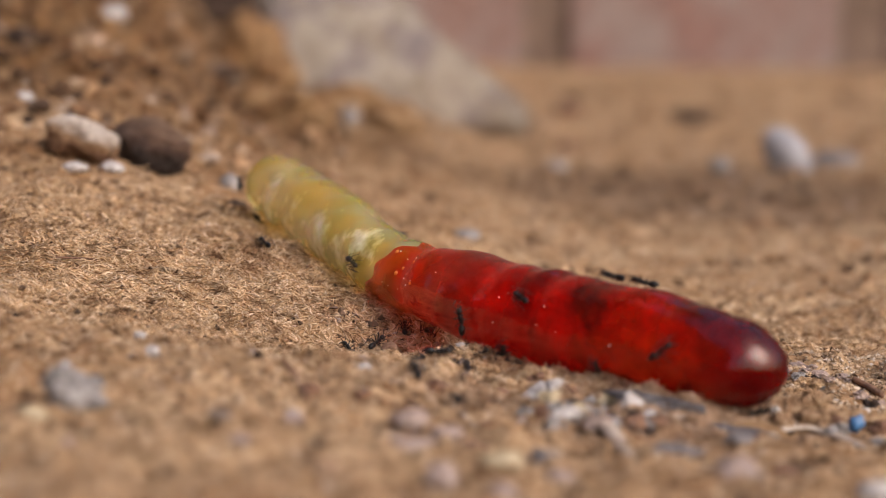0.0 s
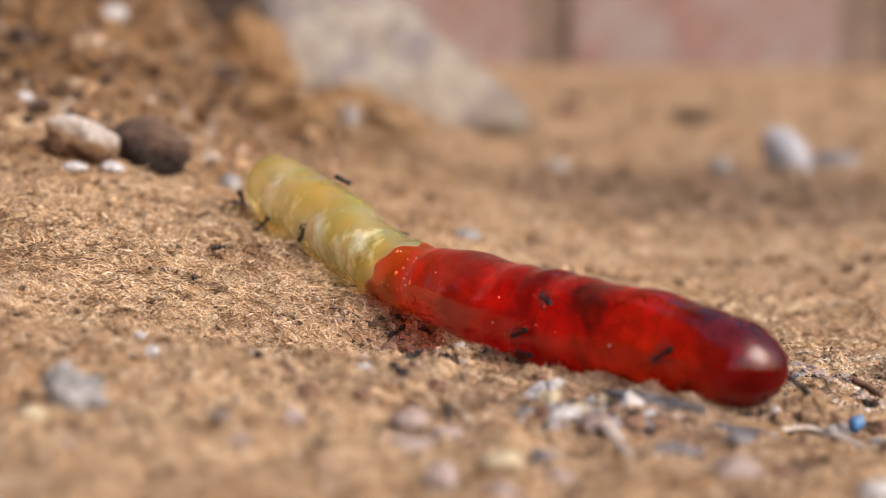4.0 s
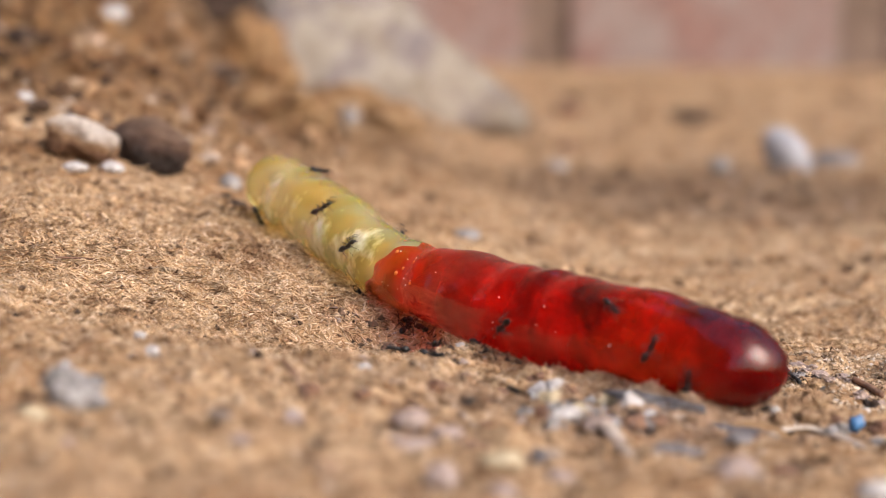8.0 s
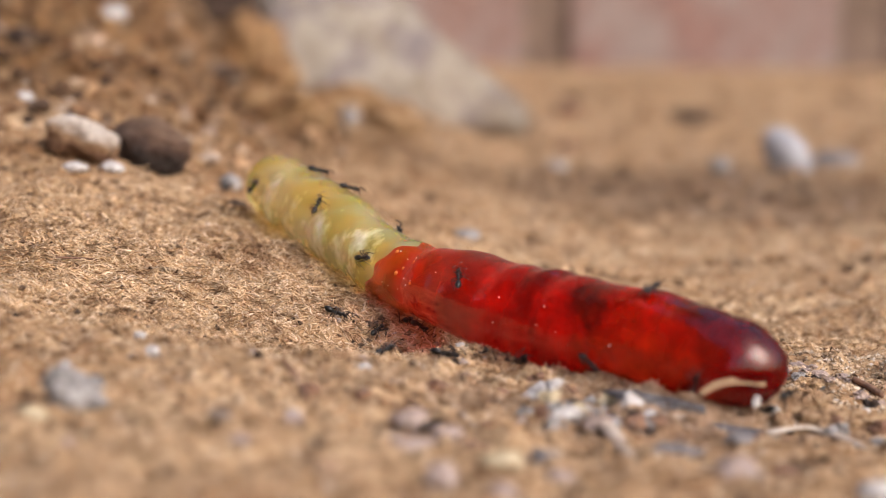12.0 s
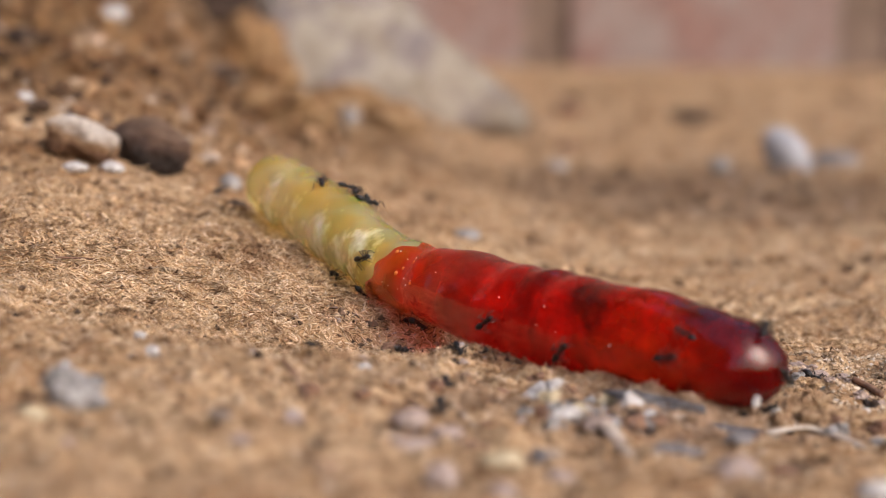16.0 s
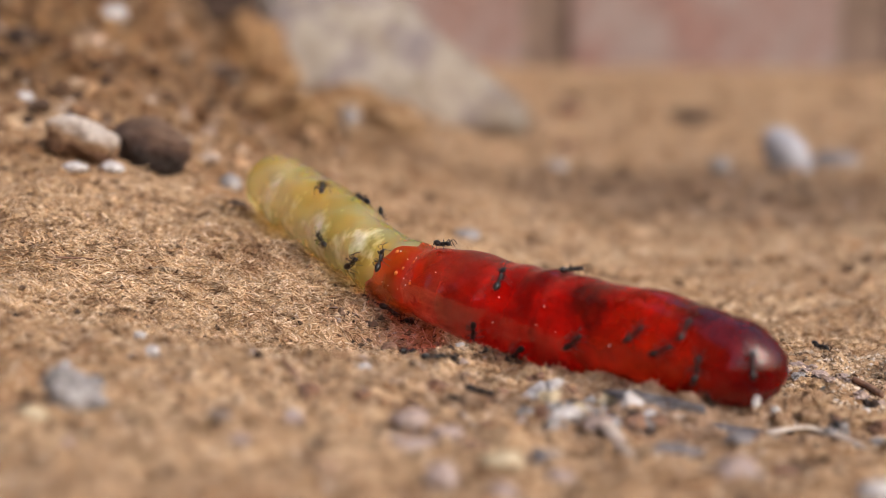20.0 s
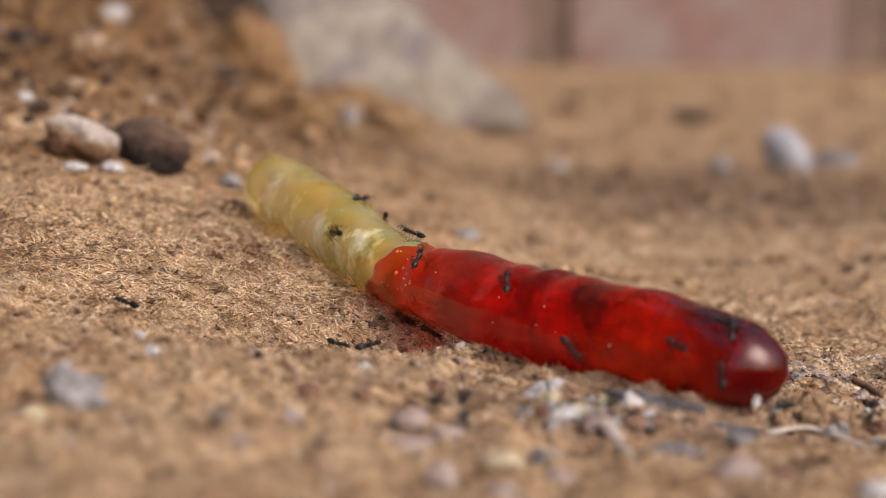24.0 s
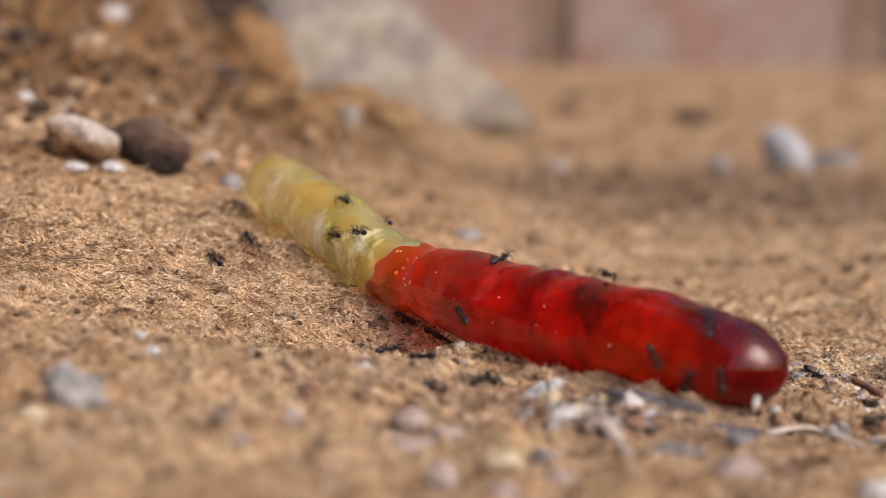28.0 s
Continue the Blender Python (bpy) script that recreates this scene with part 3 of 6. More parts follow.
tagged(scatter_fibres("dry_fibres", 12000, (-0.050, 0.052, 0.145, 0.205), (0.0008, 0.0020), (0.00006, 0.00012), 12, FIBRE), "coarse dry fibres strewn over soil", "plant litter", kind="stuff")
tagged(scatter_fibres("dry_fibres", 34000, (-0.12, 0.14, 0.285, 0.62), (0.0008, 0.0022), (0.00009, 0.00018), 13, FIBRE), "dry fibres and chaff strewn over soil", "plant litter", kind="stuff")
tagged(scatter_fibres("dry_fibres", 9000, (0.030, 0.075, 0.252, 0.29), (0.0006, 0.0014), (0.00006, 0.00012), 14, FIBRE), "dry fibres strewn over soil", "plant litter", kind="stuff")
tagged(scatter_crumbs("soil_crumbs", 20000, (-0.06, 0.06, 0.15, 0.31), (0.00008, 0.00045), 21, CRUMB), "small tan and brown soil crumbs", "soil", kind="stuff")
tagged(scatter_crumbs("soil_crumbs", 7000, (0.0305, 0.052, 0.222, 0.253), (0.00012, 0.00036), 27, CREST_CRUMB), "tan and grey crumbs heaped on a sandy crest", "soil", kind="stuff")
tagged(scatter_crumbs("soil_crumbs", 700, (-0.05, 0.055, 0.165, 0.232), (0.00015, 0.0007), 23, DARK_CRUMB), "dark brown crumbs scattered on sandy soil", "soil", kind="stuff")
# dark crumbs put in to deepen the shade of the hollow
tagged(scatter_crumbs("soil_crumbs", 900, (-0.012, 0.016, 0.225, 0.247), (0.00012, 0.0006), 24, DARK_CRUMB), "dark brown crumbs added as shade in the hollow under the worm", "soil", kind="stuff")
tagged(scatter_crumbs("soil_crumbs", 2600, (-0.17, -0.02, 0.31, 0.60), (0.0004, 0.0026), 25, CRUMB), "tan and orange-brown lumps on the soil bank", "soil", kind="stuff")
tagged(scatter_crumbs("pale_grit", 420, (-0.13, -0.03, 0.31, 0.52), (0.0005, 0.0017), 28, PALE_GRIT), "pale grit grains scattered over the soil bank", "grit", kind="stuff")
tagged(scatter_crumbs("soil_crumbs", 700, (-0.14, -0.03, 0.31, 0.52), (0.0005, 0.0022), 29, DARK_CRUMB), "dark brown crumbs scattered over the soil bank", "soil", kind="stuff")
tagged(scatter_crumbs("soil_crumbs", 420, (-0.17, 0.16, 0.42, 0.75), (0.0004, 0.0022), 26, DARK_CRUMB), "dark brown lumps on the soil bank", "soil", kind="stuff")
tagged(scatter_crumbs("soil_crumbs", 9000, (-0.16, 0.20, 0.31, 0.85), (0.0002, 0.0015), 22, CRUMB), "tan and brown soil crumbs and grit", "soil", kind="stuff")


# ---- small things ----
def pebble(name, x, y, size, mat, seed, label, category, rz=0, ry=0, rough=0.18, sink=0.55, detail=3):
    """A stone, crumb or clod that sits in the soil at x, y (mm); size: half sizes in mm."""
    ob = rough_stone(name, [s / 1000 for s in size], mat, seed, rough, detail, smooth=rough < 0.3)
    on_ground(ob, x / 1000, y / 1000, size[2] / 1000 * sink, rz, 0, ry)
    return tagged(ob, label, category)


def strip(name, points, width, thick, mat, label, category, curl=0.0):
    """A straw or husk that follows points (mm) a little above the soil: flat, ridged, narrowing at both ends."""
    pts = [Vector((x / 1000, y / 1000, float(ground_z(x / 1000, y / 1000)) + z / 1000)) for x, y, z in points]
    n = 18
    path = []
    for i in range(n + 1):
        t = i / n * (len(pts) - 1)
        k = min(int(t), len(pts) - 2)
        p0, p1, p2, p3 = pts[max(k - 1, 0)], pts[k], pts[k + 1], pts[min(k + 2, len(pts) - 1)]
        u = t - k
        path.append(0.5 * (2 * p1 + (p2 - p0) * u + (2 * p0 - 5 * p1 + 4 * p2 - p3) * u * u + (3 * p1 - p0 - 3 * p2 + p3) * u ** 3))
    mid = sum(path, Vector()) / len(path)
    bm = bmesh.new()
    rows = []
    for i, p in enumerate(path):
        f = (path[min(i + 1, n)] - path[max(i - 1, 0)]).normalized()
        side = f.cross(Vector((0, 0, 1))).normalized()
        upw = side.cross(f)
        w = width / 2000 * (0.35 + 0.65 * math.sin(math.pi * (0.12 + 0.76 * i / n)))
        w *= 1 + 0.15 * noise.noise(p * 900)
        ring = []
        for j in range(8):
            a = 2 * math.pi * j / 8
            ring.append(bm.verts.new(p - mid + side * math.cos(a) * w + upw * (math.sin(a) * thick / 2000 + curl * math.cos(a) ** 2 * w)))
        rows.append(ring)
    for a, b in zip(rows, rows[1:]):
        for j in range(8):
            bm.faces.new((a[j], a[(j + 1) % 8], b[(j + 1) % 8], b[j]))
    bm.faces.new(rows[0][::-1])
    bm.faces.new(rows[-1])
    ob = part(name, bm, mat)
    ob.location = mid
    return tagged(ob, label, category)


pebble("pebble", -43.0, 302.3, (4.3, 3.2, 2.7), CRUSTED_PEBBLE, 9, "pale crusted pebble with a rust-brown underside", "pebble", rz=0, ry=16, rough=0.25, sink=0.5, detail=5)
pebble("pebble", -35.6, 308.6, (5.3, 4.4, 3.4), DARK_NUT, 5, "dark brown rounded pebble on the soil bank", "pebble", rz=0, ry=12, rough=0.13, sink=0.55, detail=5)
pebble("pebble", -42.5, 292.5, (1.45, 1.01, 0.66), WHITE_GRIT, 3, "small white pebble on tan soil", "pebble", rz=0, ry=0, rough=0.18, sink=0.55, detail=3)
pebble("pebble", -38.9, 297.8, (1.47, 1.06, 0.74), WHITE_GRIT, 4, "small white pebble on tan soil", "pebble", rz=0, ry=0, rough=0.18, sink=0.55, detail=3)
pebble("pebble", -26.0, 309.8, (1.53, 1.27, 1.11), GREY_PEBBLE, 5, "small grey pebble beside yellow candy end", "pebble", rz=0, ry=0, rough=0.18, sink=0.55, detail=3)
# dark lump put in for the shadow beneath the grey pebble
pebble("clod", -24.0, 293.0, (1.18, 0.85, 0.60), DARK_PEBBLE, 6, "dark brown clod added as a pebble's shadow", "clod", rz=0, ry=0, rough=0.18, sink=0.55, detail=3)
pebble("pebble", -27.3, 184.7, (2.43, 1.95, 1.63), GREY_PEBBLE, 7, "mottled grey pebble in a soil hollow", "pebble", rz=0, ry=0, rough=0.32, sink=0.55, detail=5)
pebble("pebble", -29.7, 180.6, (1.15, 0.87, 0.65), CREAM_PEBBLE, 8, "smooth cream pebble in the soil", "pebble", rz=0, ry=0, rough=0.18, sink=0.55, detail=3)
pebble("grit", -23.6, 203.9, (0.64, 0.58, 0.56), WHITE_GRIT, 9, "small white grit grain on soil", "grit", rz=0, ry=0, rough=0.18, sink=0.55, detail=3)
pebble("grit", -25.6, 212.1, (0.57, 0.48, 0.44), WHITE_GRIT, 10, "small white grit grain on soil", "grit", rz=0, ry=0, rough=0.18, sink=0.55, detail=3)
pebble("grit", -24.8, 200.6, (0.50, 0.40, 0.32), GREY_PEBBLE, 11, "small grey grit grain on soil", "grit", rz=0, ry=0, rough=0.18, sink=0.55, detail=3)
pebble("grit", -29.7, 197.2, (0.48, 0.38, 0.32), WHITE_GRIT, 12, "small white grit grain on soil", "grit", rz=0, ry=0, rough=0.18, sink=0.55, detail=3)
pebble("pebble", 3.1, 327.9, (1.91, 1.45, 1.10), GREY_PEBBLE, 13, "grey pebble on soil beside a gummy worm", "pebble", rz=0, ry=0, rough=0.18, sink=0.55, detail=3)
pebble("stone_chip", 65.3, 478.9, (3.7, 3.4, 6.3), CHIP_WHITE, 14, "pale bluish-white stone chip on soil", "stone", rz=0, ry=-38, rough=0.12, sink=0.55, detail=3)
pebble("clod", 61.1, 626.0, (4.60, 3.21, 2.09), DARK_PEBBLE, 15, "brown soil clod on tan soil", "clod", rz=0, ry=0, rough=0.18, sink=0.55, detail=3)
pebble("clod", 32.2, 654.7, (3.35, 2.80, 2.48), TWIG, 16, "brown soil clod on tan soil", "clod", rz=0, ry=0, rough=0.18, sink=0.55, detail=3)
pebble("clod", 25.1, 520.3, (2.44, 2.06, 1.86), TWIG, 17, "brown soil clod on tan soil", "clod", rz=0, ry=0, rough=0.18, sink=0.55, detail=3)
pebble("clod", 76.9, 495.0, (4.42, 3.18, 2.21), SLATE, 18, "grey-brown soil clod on tan soil", "clod", rz=0, ry=0, rough=0.18, sink=0.55, detail=3)
pebble("pebble", 51.8, 472.5, (1.90, 1.67, 1.58), GREY_PEBBLE, 19, "grey pebble among dark soil", "pebble", rz=0, ry=0, rough=0.18, sink=0.55, detail=3)
pebble("pebble", 21.3, 475.0, (2.12, 1.78, 1.59), GREY_PEBBLE, 20, "grey pebble among dark soil", "pebble", rz=0, ry=0, rough=0.18, sink=0.55, detail=3)
pebble("clod", -25.1, 443.5, (6.44, 5.00, 3.96), SOIL, 21, "crumbling orange-brown soil clod near a stone", "clod", rz=0, ry=0, rough=0.35, sink=0.55, detail=4)
pebble("clod", -17.2, 485.1, (6.50, 4.94, 3.79), SOIL, 22, "crumbling orange-brown soil clod near a stone", "clod", rz=0, ry=0, rough=0.35, sink=0.55, detail=4)
pebble("clod", -9.7, 463.9, (5.18, 4.08, 3.32), SOIL, 23, "crumbling orange-brown soil clod near a stone", "clod", rz=0, ry=0, rough=0.35, sink=0.55, detail=4)
pebble("clod", -34.5, 470.9, (5.78, 4.29, 3.16), SOIL, 24, "crumbling brown soil clod near a stone", "clod", rz=0, ry=0, rough=0.35, sink=0.55, detail=4)
pebble("clod", -39.5, 536.0, (6.5, 5.0, 9.5), SOIL, 211, "crumbling brown soil clod against a stone", "clod", rz=20, ry=-12, rough=0.35, sink=0.5, detail=4)
pebble("clod", -35.0, 533.0, (6.0, 4.5, 5.0), SOIL, 212, "crumbling brown soil clod against a stone", "clod", rz=70, ry=0, rough=0.35, sink=0.5, detail=4)
pebble("clod", -44.0, 540.0, (6.0, 5.0, 6.5), SOIL, 213, "crumbling brown soil clod against a stone", "clod", rz=140, ry=8, rough=0.35, sink=0.5, detail=4)
pebble("pebble", -16.9, 462.1, (2.06, 1.98, 2.06), GREY_PEBBLE, 25, "grey pebble among soil clods", "pebble", rz=0, ry=0, rough=0.18, sink=0.55, detail=3)
pebble("pebble", -22.2, 418.2, (1.31, 1.12, 1.03), CREAM_PEBBLE, 26, "cream pebble on soil", "pebble", rz=0, ry=0, rough=0.18, sink=0.55, detail=3)
pebble("pebble", -56.8, 437.2, (2.64, 2.02, 1.56), WHITE_GRIT, 27, "white pebble on soil bank", "pebble", rz=0, ry=0, rough=0.18, sink=0.55, detail=3)
pebble("pebble", -55.3, 402.6, (1.98, 1.73, 1.62), PALE_PEBBLE, 28, "pale pebble on soil bank", "pebble", rz=0, ry=0, rough=0.18, sink=0.55, detail=3)
pebble("pebble", -55.8, 338.0, (1.29, 1.13, 1.06), WHITE_GRIT, 29, "white pebble on soil bank", "pebble", rz=0, ry=0, rough=0.18, sink=0.55, detail=3)
pebble("clod", -63.8, 686.1, (14.51, 9.53, 5.35), DARK_PEBBLE, 30, "dark brown clod added as a pebble's shadow on the bank", "clod", rz=0, ry=0, rough=0.3, sink=0.55, detail=4)
pebble("clod", -42.4, 478.0, (5.34, 3.48, 1.92), DARK_PEBBLE, 31, "dark brown clod added as a pebble's shadow on the bank", "clod", rz=0, ry=0, rough=0.3, sink=0.55, detail=3)
pebble("clod", -63.8, 385.9, (2.59, 2.07, 1.73), DARK_PEBBLE, 32, "dark brown clod added as a pebble's shadow on the bank", "clod", rz=0, ry=0, rough=0.3, sink=0.55, detail=3)
pebble("crumb", 8.1, 216.2, (1.26, 1.09, 0.99), WHITE_GRIT, 33, "pale angular mineral crumb beside gummy worm", "crumb", rz=0, ry=0, rough=0.5, sink=0.3, detail=2)
pebble("crumb", 8.7, 203.4, (1.00, 0.87, 0.80), CREAM_PEBBLE, 34, "pale angular mineral crumb beside gummy worm", "crumb", rz=0, ry=0, rough=0.5, sink=0.3, detail=2)
pebble("crumb", 9.8, 201.7, (1.32, 0.97, 0.74), WHITE_GRIT, 35, "pale angular mineral crumb beside gummy worm", "crumb", rz=0, ry=0, rough=0.5, sink=0.3, detail=2)
pebble("crumb", 9.7, 214.0, (0.84, 0.74, 0.70), WHITE_GRIT, 36, "pale angular mineral crumb beside gummy worm", "crumb", rz=0, ry=0, rough=0.5, sink=0.3, detail=2)
pebble("crumb", 14.1, 211.1, (1.30, 1.10, 0.97), CREAM_PEBBLE, 37, "pale angular mineral crumb beside gummy worm", "crumb", rz=0, ry=0, rough=0.5, sink=0.3, detail=2)
pebble("crumb", 15.3, 205.9, (0.94, 0.84, 0.81), WHITE_GRIT, 38, "pale angular mineral crumb beside gummy worm", "crumb", rz=0, ry=0, rough=0.5, sink=0.3, detail=2)
pebble("crumb", 12.5, 211.9, (1.04, 0.87, 0.75), WHITE_GRIT, 39, "pale angular mineral crumb beside gummy worm", "crumb", rz=0, ry=0, rough=0.5, sink=0.3, detail=2)
pebble("crumb", 10.8, 202.4, (0.86, 0.70, 0.59), CREAM_PEBBLE, 40, "pale angular mineral crumb beside gummy worm", "crumb", rz=0, ry=0, rough=0.5, sink=0.3, detail=2)
pebble("crumb", 16.7, 204.5, (0.93, 0.70, 0.54), WHITE_GRIT, 41, "pale angular mineral crumb beside gummy worm", "crumb", rz=0, ry=0, rough=0.5, sink=0.3, detail=2)
pebble("clod", 10.9, 213.4, (0.67, 0.56, 0.48), TWIG, 42, "dark brown soil crumb beside gummy worm", "clod", rz=0, ry=0, rough=0.5, sink=0.35, detail=2)
pebble("clod", 12.8, 202.1, (0.68, 0.54, 0.46), TWIG, 43, "dark brown soil crumb beside gummy worm", "clod", rz=0, ry=0, rough=0.5, sink=0.35, detail=2)
pebble("clod", 5.2, 215.1, (0.73, 0.63, 0.59), TWIG, 44, "dark brown soil crumb beside gummy worm", "clod", rz=0, ry=0, rough=0.5, sink=0.35, detail=2)
pebble("clod", 4.0, 205.5, (0.61, 0.49, 0.42), TWIG, 45, "dark brown soil crumb beside gummy worm", "clod", rz=0, ry=0, rough=0.5, sink=0.35, detail=2)
pebble("clod", 3.3, 193.5, (0.66, 0.51, 0.39), TWIG, 46, "dark brown soil crumb beside gummy worm", "clod", rz=0, ry=0, rough=0.5, sink=0.35, detail=2)
pebble("clod", 17.2, 202.5, (0.92, 0.70, 0.55), TWIG, 47, "dark brown soil crumb beside gummy worm", "clod", rz=0, ry=0, rough=0.5, sink=0.35, detail=2)
pebble("clod", -4.9, 232.0, (0.78, 0.62, 0.52), TWIG, 48, "dark brown soil crumb beside gummy worm", "clod", rz=0, ry=0, rough=0.5, sink=0.35, detail=2)
pebble("clod", -0.7, 206.5, (0.94, 0.79, 0.70), TWIG, 49, "dark brown soil crumb beside gummy worm", "clod", rz=0, ry=0, rough=0.5, sink=0.35, detail=2)
pebble("pebble", -2.4, 177.8, (1.82, 1.17, 0.60), MAUVE_GRIT, 50, "dusty mauve-grey pebble half sunk in soil", "pebble", rz=0, ry=0, rough=0.28, sink=0.2, detail=3)
pebble("pebble", -3.5, 187.2, (0.98, 0.77, 0.63), GREY_PEBBLE, 51, "grey pebble half sunk in soil", "pebble", rz=0, ry=0, rough=0.28, sink=0.2, detail=3)
pebble("clod", 1.9, 183.3, (0.83, 0.66, 0.54), TWIG, 52, "dark brown clod added as a pebble's shadow half sunk in sand", "clod", rz=0, ry=0, rough=0.28, sink=0.2, detail=3)
pebble("pebble", -16.4, 183.0, (0.92, 0.72, 0.58), SLATE, 53, "dark grey pebble half sunk in soil", "pebble", rz=0, ry=0, rough=0.28, sink=0.2, detail=3)
pebble("clod", -10.5, 197.2, (0.90, 0.79, 0.76), TWIG, 54, "dark brown clod added as a pebble's shadow half sunk in sand", "clod", rz=0, ry=0, rough=0.28, sink=0.2, detail=3)
pebble("pebble", -11.0, 183.8, (0.84, 0.70, 0.63), MAUVE_GRIT, 55, "dusty mauve-grey pebble half sunk in soil", "pebble", rz=0, ry=0, rough=0.28, sink=0.2, detail=3)
pebble("pebble", -7.8, 167.0, (1.14, 0.87, 0.68), PALE_PEBBLE, 56, "dull tan pebble half sunk in soil", "pebble", rz=0, ry=0, rough=0.28, sink=0.2, detail=3)
pebble("pebble", 4.0, 167.7, (1.15, 0.92, 0.76), MAUVE_GRIT, 57, "dusty mauve-grey pebble half sunk in soil", "pebble", rz=0, ry=0, rough=0.28, sink=0.2, detail=3)
pebble("pebble", 7.4, 181.0, (1.03, 0.79, 0.62), SLATE, 58, "dark grey pebble half sunk in soil", "pebble", rz=0, ry=0, rough=0.28, sink=0.2, detail=3)
pebble("pebble", 8.1, 174.2, (0.99, 0.86, 0.79), MAUVE_GRIT, 59, "dusty mauve-grey pebble half sunk in soil", "pebble", rz=0, ry=0, rough=0.28, sink=0.2, detail=3)
# clod added in place of a brown hollow in the soil
pebble("clod", 25.5, 186.0, (1.26, 0.95, 0.71), TWIG, 60, "dark brown clod added as a pebble's shadow half sunk in sand", "clod", rz=0, ry=0, rough=0.28, sink=0.2, detail=3)
pebble("clod", 4.9, 215.3, (1.12, 1.05, 1.07), TWIG, 61, "dark brown clod added as a pebble's shadow half sunk in sand", "clod", rz=0, ry=0, rough=0.28, sink=0.2, detail=3)
pebble("pebble", 4.8, 192.0, (0.87, 0.72, 0.61), MAUVE_GRIT, 62, "dusty mauve-grey pebble half sunk in soil", "pebble", rz=0, ry=0, rough=0.28, sink=0.2, detail=3)
pebble("clod", 15.3, 200.9, (1.13, 0.81, 0.55), TWIG, 63, "dark brown clod added as a pebble's shadow half sunk in sand", "clod", rz=0, ry=0, rough=0.28, sink=0.2, detail=3)
pebble("pebble", 12.5, 200.0, (1.36, 0.93, 0.59), MAUVE_GRIT, 64, "dusty mauve-grey pebble half sunk in soil", "pebble", rz=0, ry=0, rough=0.28, sink=0.2, detail=3)
pebble("pebble", 17.9, 205.0, (1.07, 0.74, 0.46), PALE_PEBBLE, 65, "dull tan pebble half sunk in soil", "pebble", rz=0, ry=0, rough=0.28, sink=0.2, detail=3)
pebble("pebble", 23.3, 196.4, (1.02, 0.75, 0.54), SLATE, 66, "dark grey pebble half sunk in soil", "pebble", rz=0, ry=0, rough=0.28, sink=0.2, detail=3)
pebble("clod", -6.4, 196.7, (0.67, 0.54, 0.45), TWIG, 67, "dark brown clod added as a pebble's shadow half sunk in sand", "clod", rz=0, ry=0, rough=0.28, sink=0.2, detail=3)
pebble("pebble", -14.2, 174.2, (0.79, 0.61, 0.48), MAUVE_GRIT, 68, "dusty mauve-grey pebble half sunk in soil", "pebble", rz=0, ry=0, rough=0.28, sink=0.2, detail=3)
pebble("pebble", -7.3, 219.3, (0.74, 0.55, 0.40), MAUVE_GRIT, 69, "dusty mauve-grey pebble half sunk in soil", "pebble", rz=0, ry=0, rough=0.28, sink=0.2, detail=3)
# these dark clods stand in for the shade in the gap
pebble("clod", -1.1, 238.3, (0.70, 0.57, 0.48), TWIG, 73, "dark clod added as shade in the gap under the worm", "clod", rz=0, ry=0, rough=0.5, sink=0.3, detail=3)
pebble("clod", 0.8, 222.9, (0.65, 0.50, 0.40), DARK_PEBBLE, 77, "dark clod added as shade in the gap under the worm", "clod", rz=0, ry=0, rough=0.5, sink=0.3, detail=3)
pebble("clod", 8.5, 218.6, (0.84, 0.62, 0.45), TWIG, 81, "dark clod added as shade in the gap under the worm", "clod", rz=0, ry=0, rough=0.5, sink=0.3, detail=3)
pebble("clod", -2.6, 235.9, (0.69, 0.51, 0.37), TWIG, 85, "dark clod added as shade in the gap under the worm", "clod", rz=0, ry=0, rough=0.5, sink=0.3, detail=3)
pebble("clod", 28.6, 211.3, (0.95, 0.85, 0.81), SOIL, 86, "crumbling tan soil clod beside gummy worm tip", "clod", rz=0, ry=0, rough=0.42, sink=0.2, detail=4)
pebble("clod", 29.9, 214.3, (0.87, 0.81, 0.82), SOIL, 87, "crumbling tan soil clod beside gummy worm tip", "clod", rz=0, ry=0, rough=0.42, sink=0.2, detail=4)
pebble("clod", 31.1, 212.8, (1.05, 0.79, 0.58), SOIL, 88, "crumbling tan soil clod beside gummy worm tip", "clod", rz=0, ry=0, rough=0.42, sink=0.2, detail=4)
pebble("clod", 32.5, 229.5, (1.13, 0.96, 0.88), SOIL, 89, "crumbling tan soil clod beside gummy worm tip", "clod", rz=0, ry=0, rough=0.42, sink=0.2, detail=4)
pebble("clod", 31.9, 215.4, (1.27, 1.01, 0.83), SOIL, 90, "crumbling tan soil clod beside gummy worm tip", "clod", rz=0, ry=0, rough=0.42, sink=0.2, detail=4)
pebble("clod", 33.1, 213.8, (1.16, 0.90, 0.72), SOIL, 91, "crumbling tan soil clod beside gummy worm tip", "clod", rz=0, ry=0, rough=0.42, sink=0.2, detail=4)
pebble("clod", 34.2, 238.3, (1.08, 0.85, 0.70), SOIL, 92, "crumbling tan soil clod beside gummy worm tip", "clod", rz=0, ry=0, rough=0.42, sink=0.2, detail=4)
pebble("clod", 35.0, 214.9, (1.12, 0.86, 0.68), SOIL, 93, "crumbling tan soil clod beside gummy worm tip", "clod", rz=0, ry=0, rough=0.42, sink=0.2, detail=4)
pebble("clod", 34.9, 232.4, (0.95, 0.73, 0.57), SOIL, 94, "crumbling tan soil clod beside gummy worm tip", "clod", rz=0, ry=0, rough=0.42, sink=0.2, detail=4)
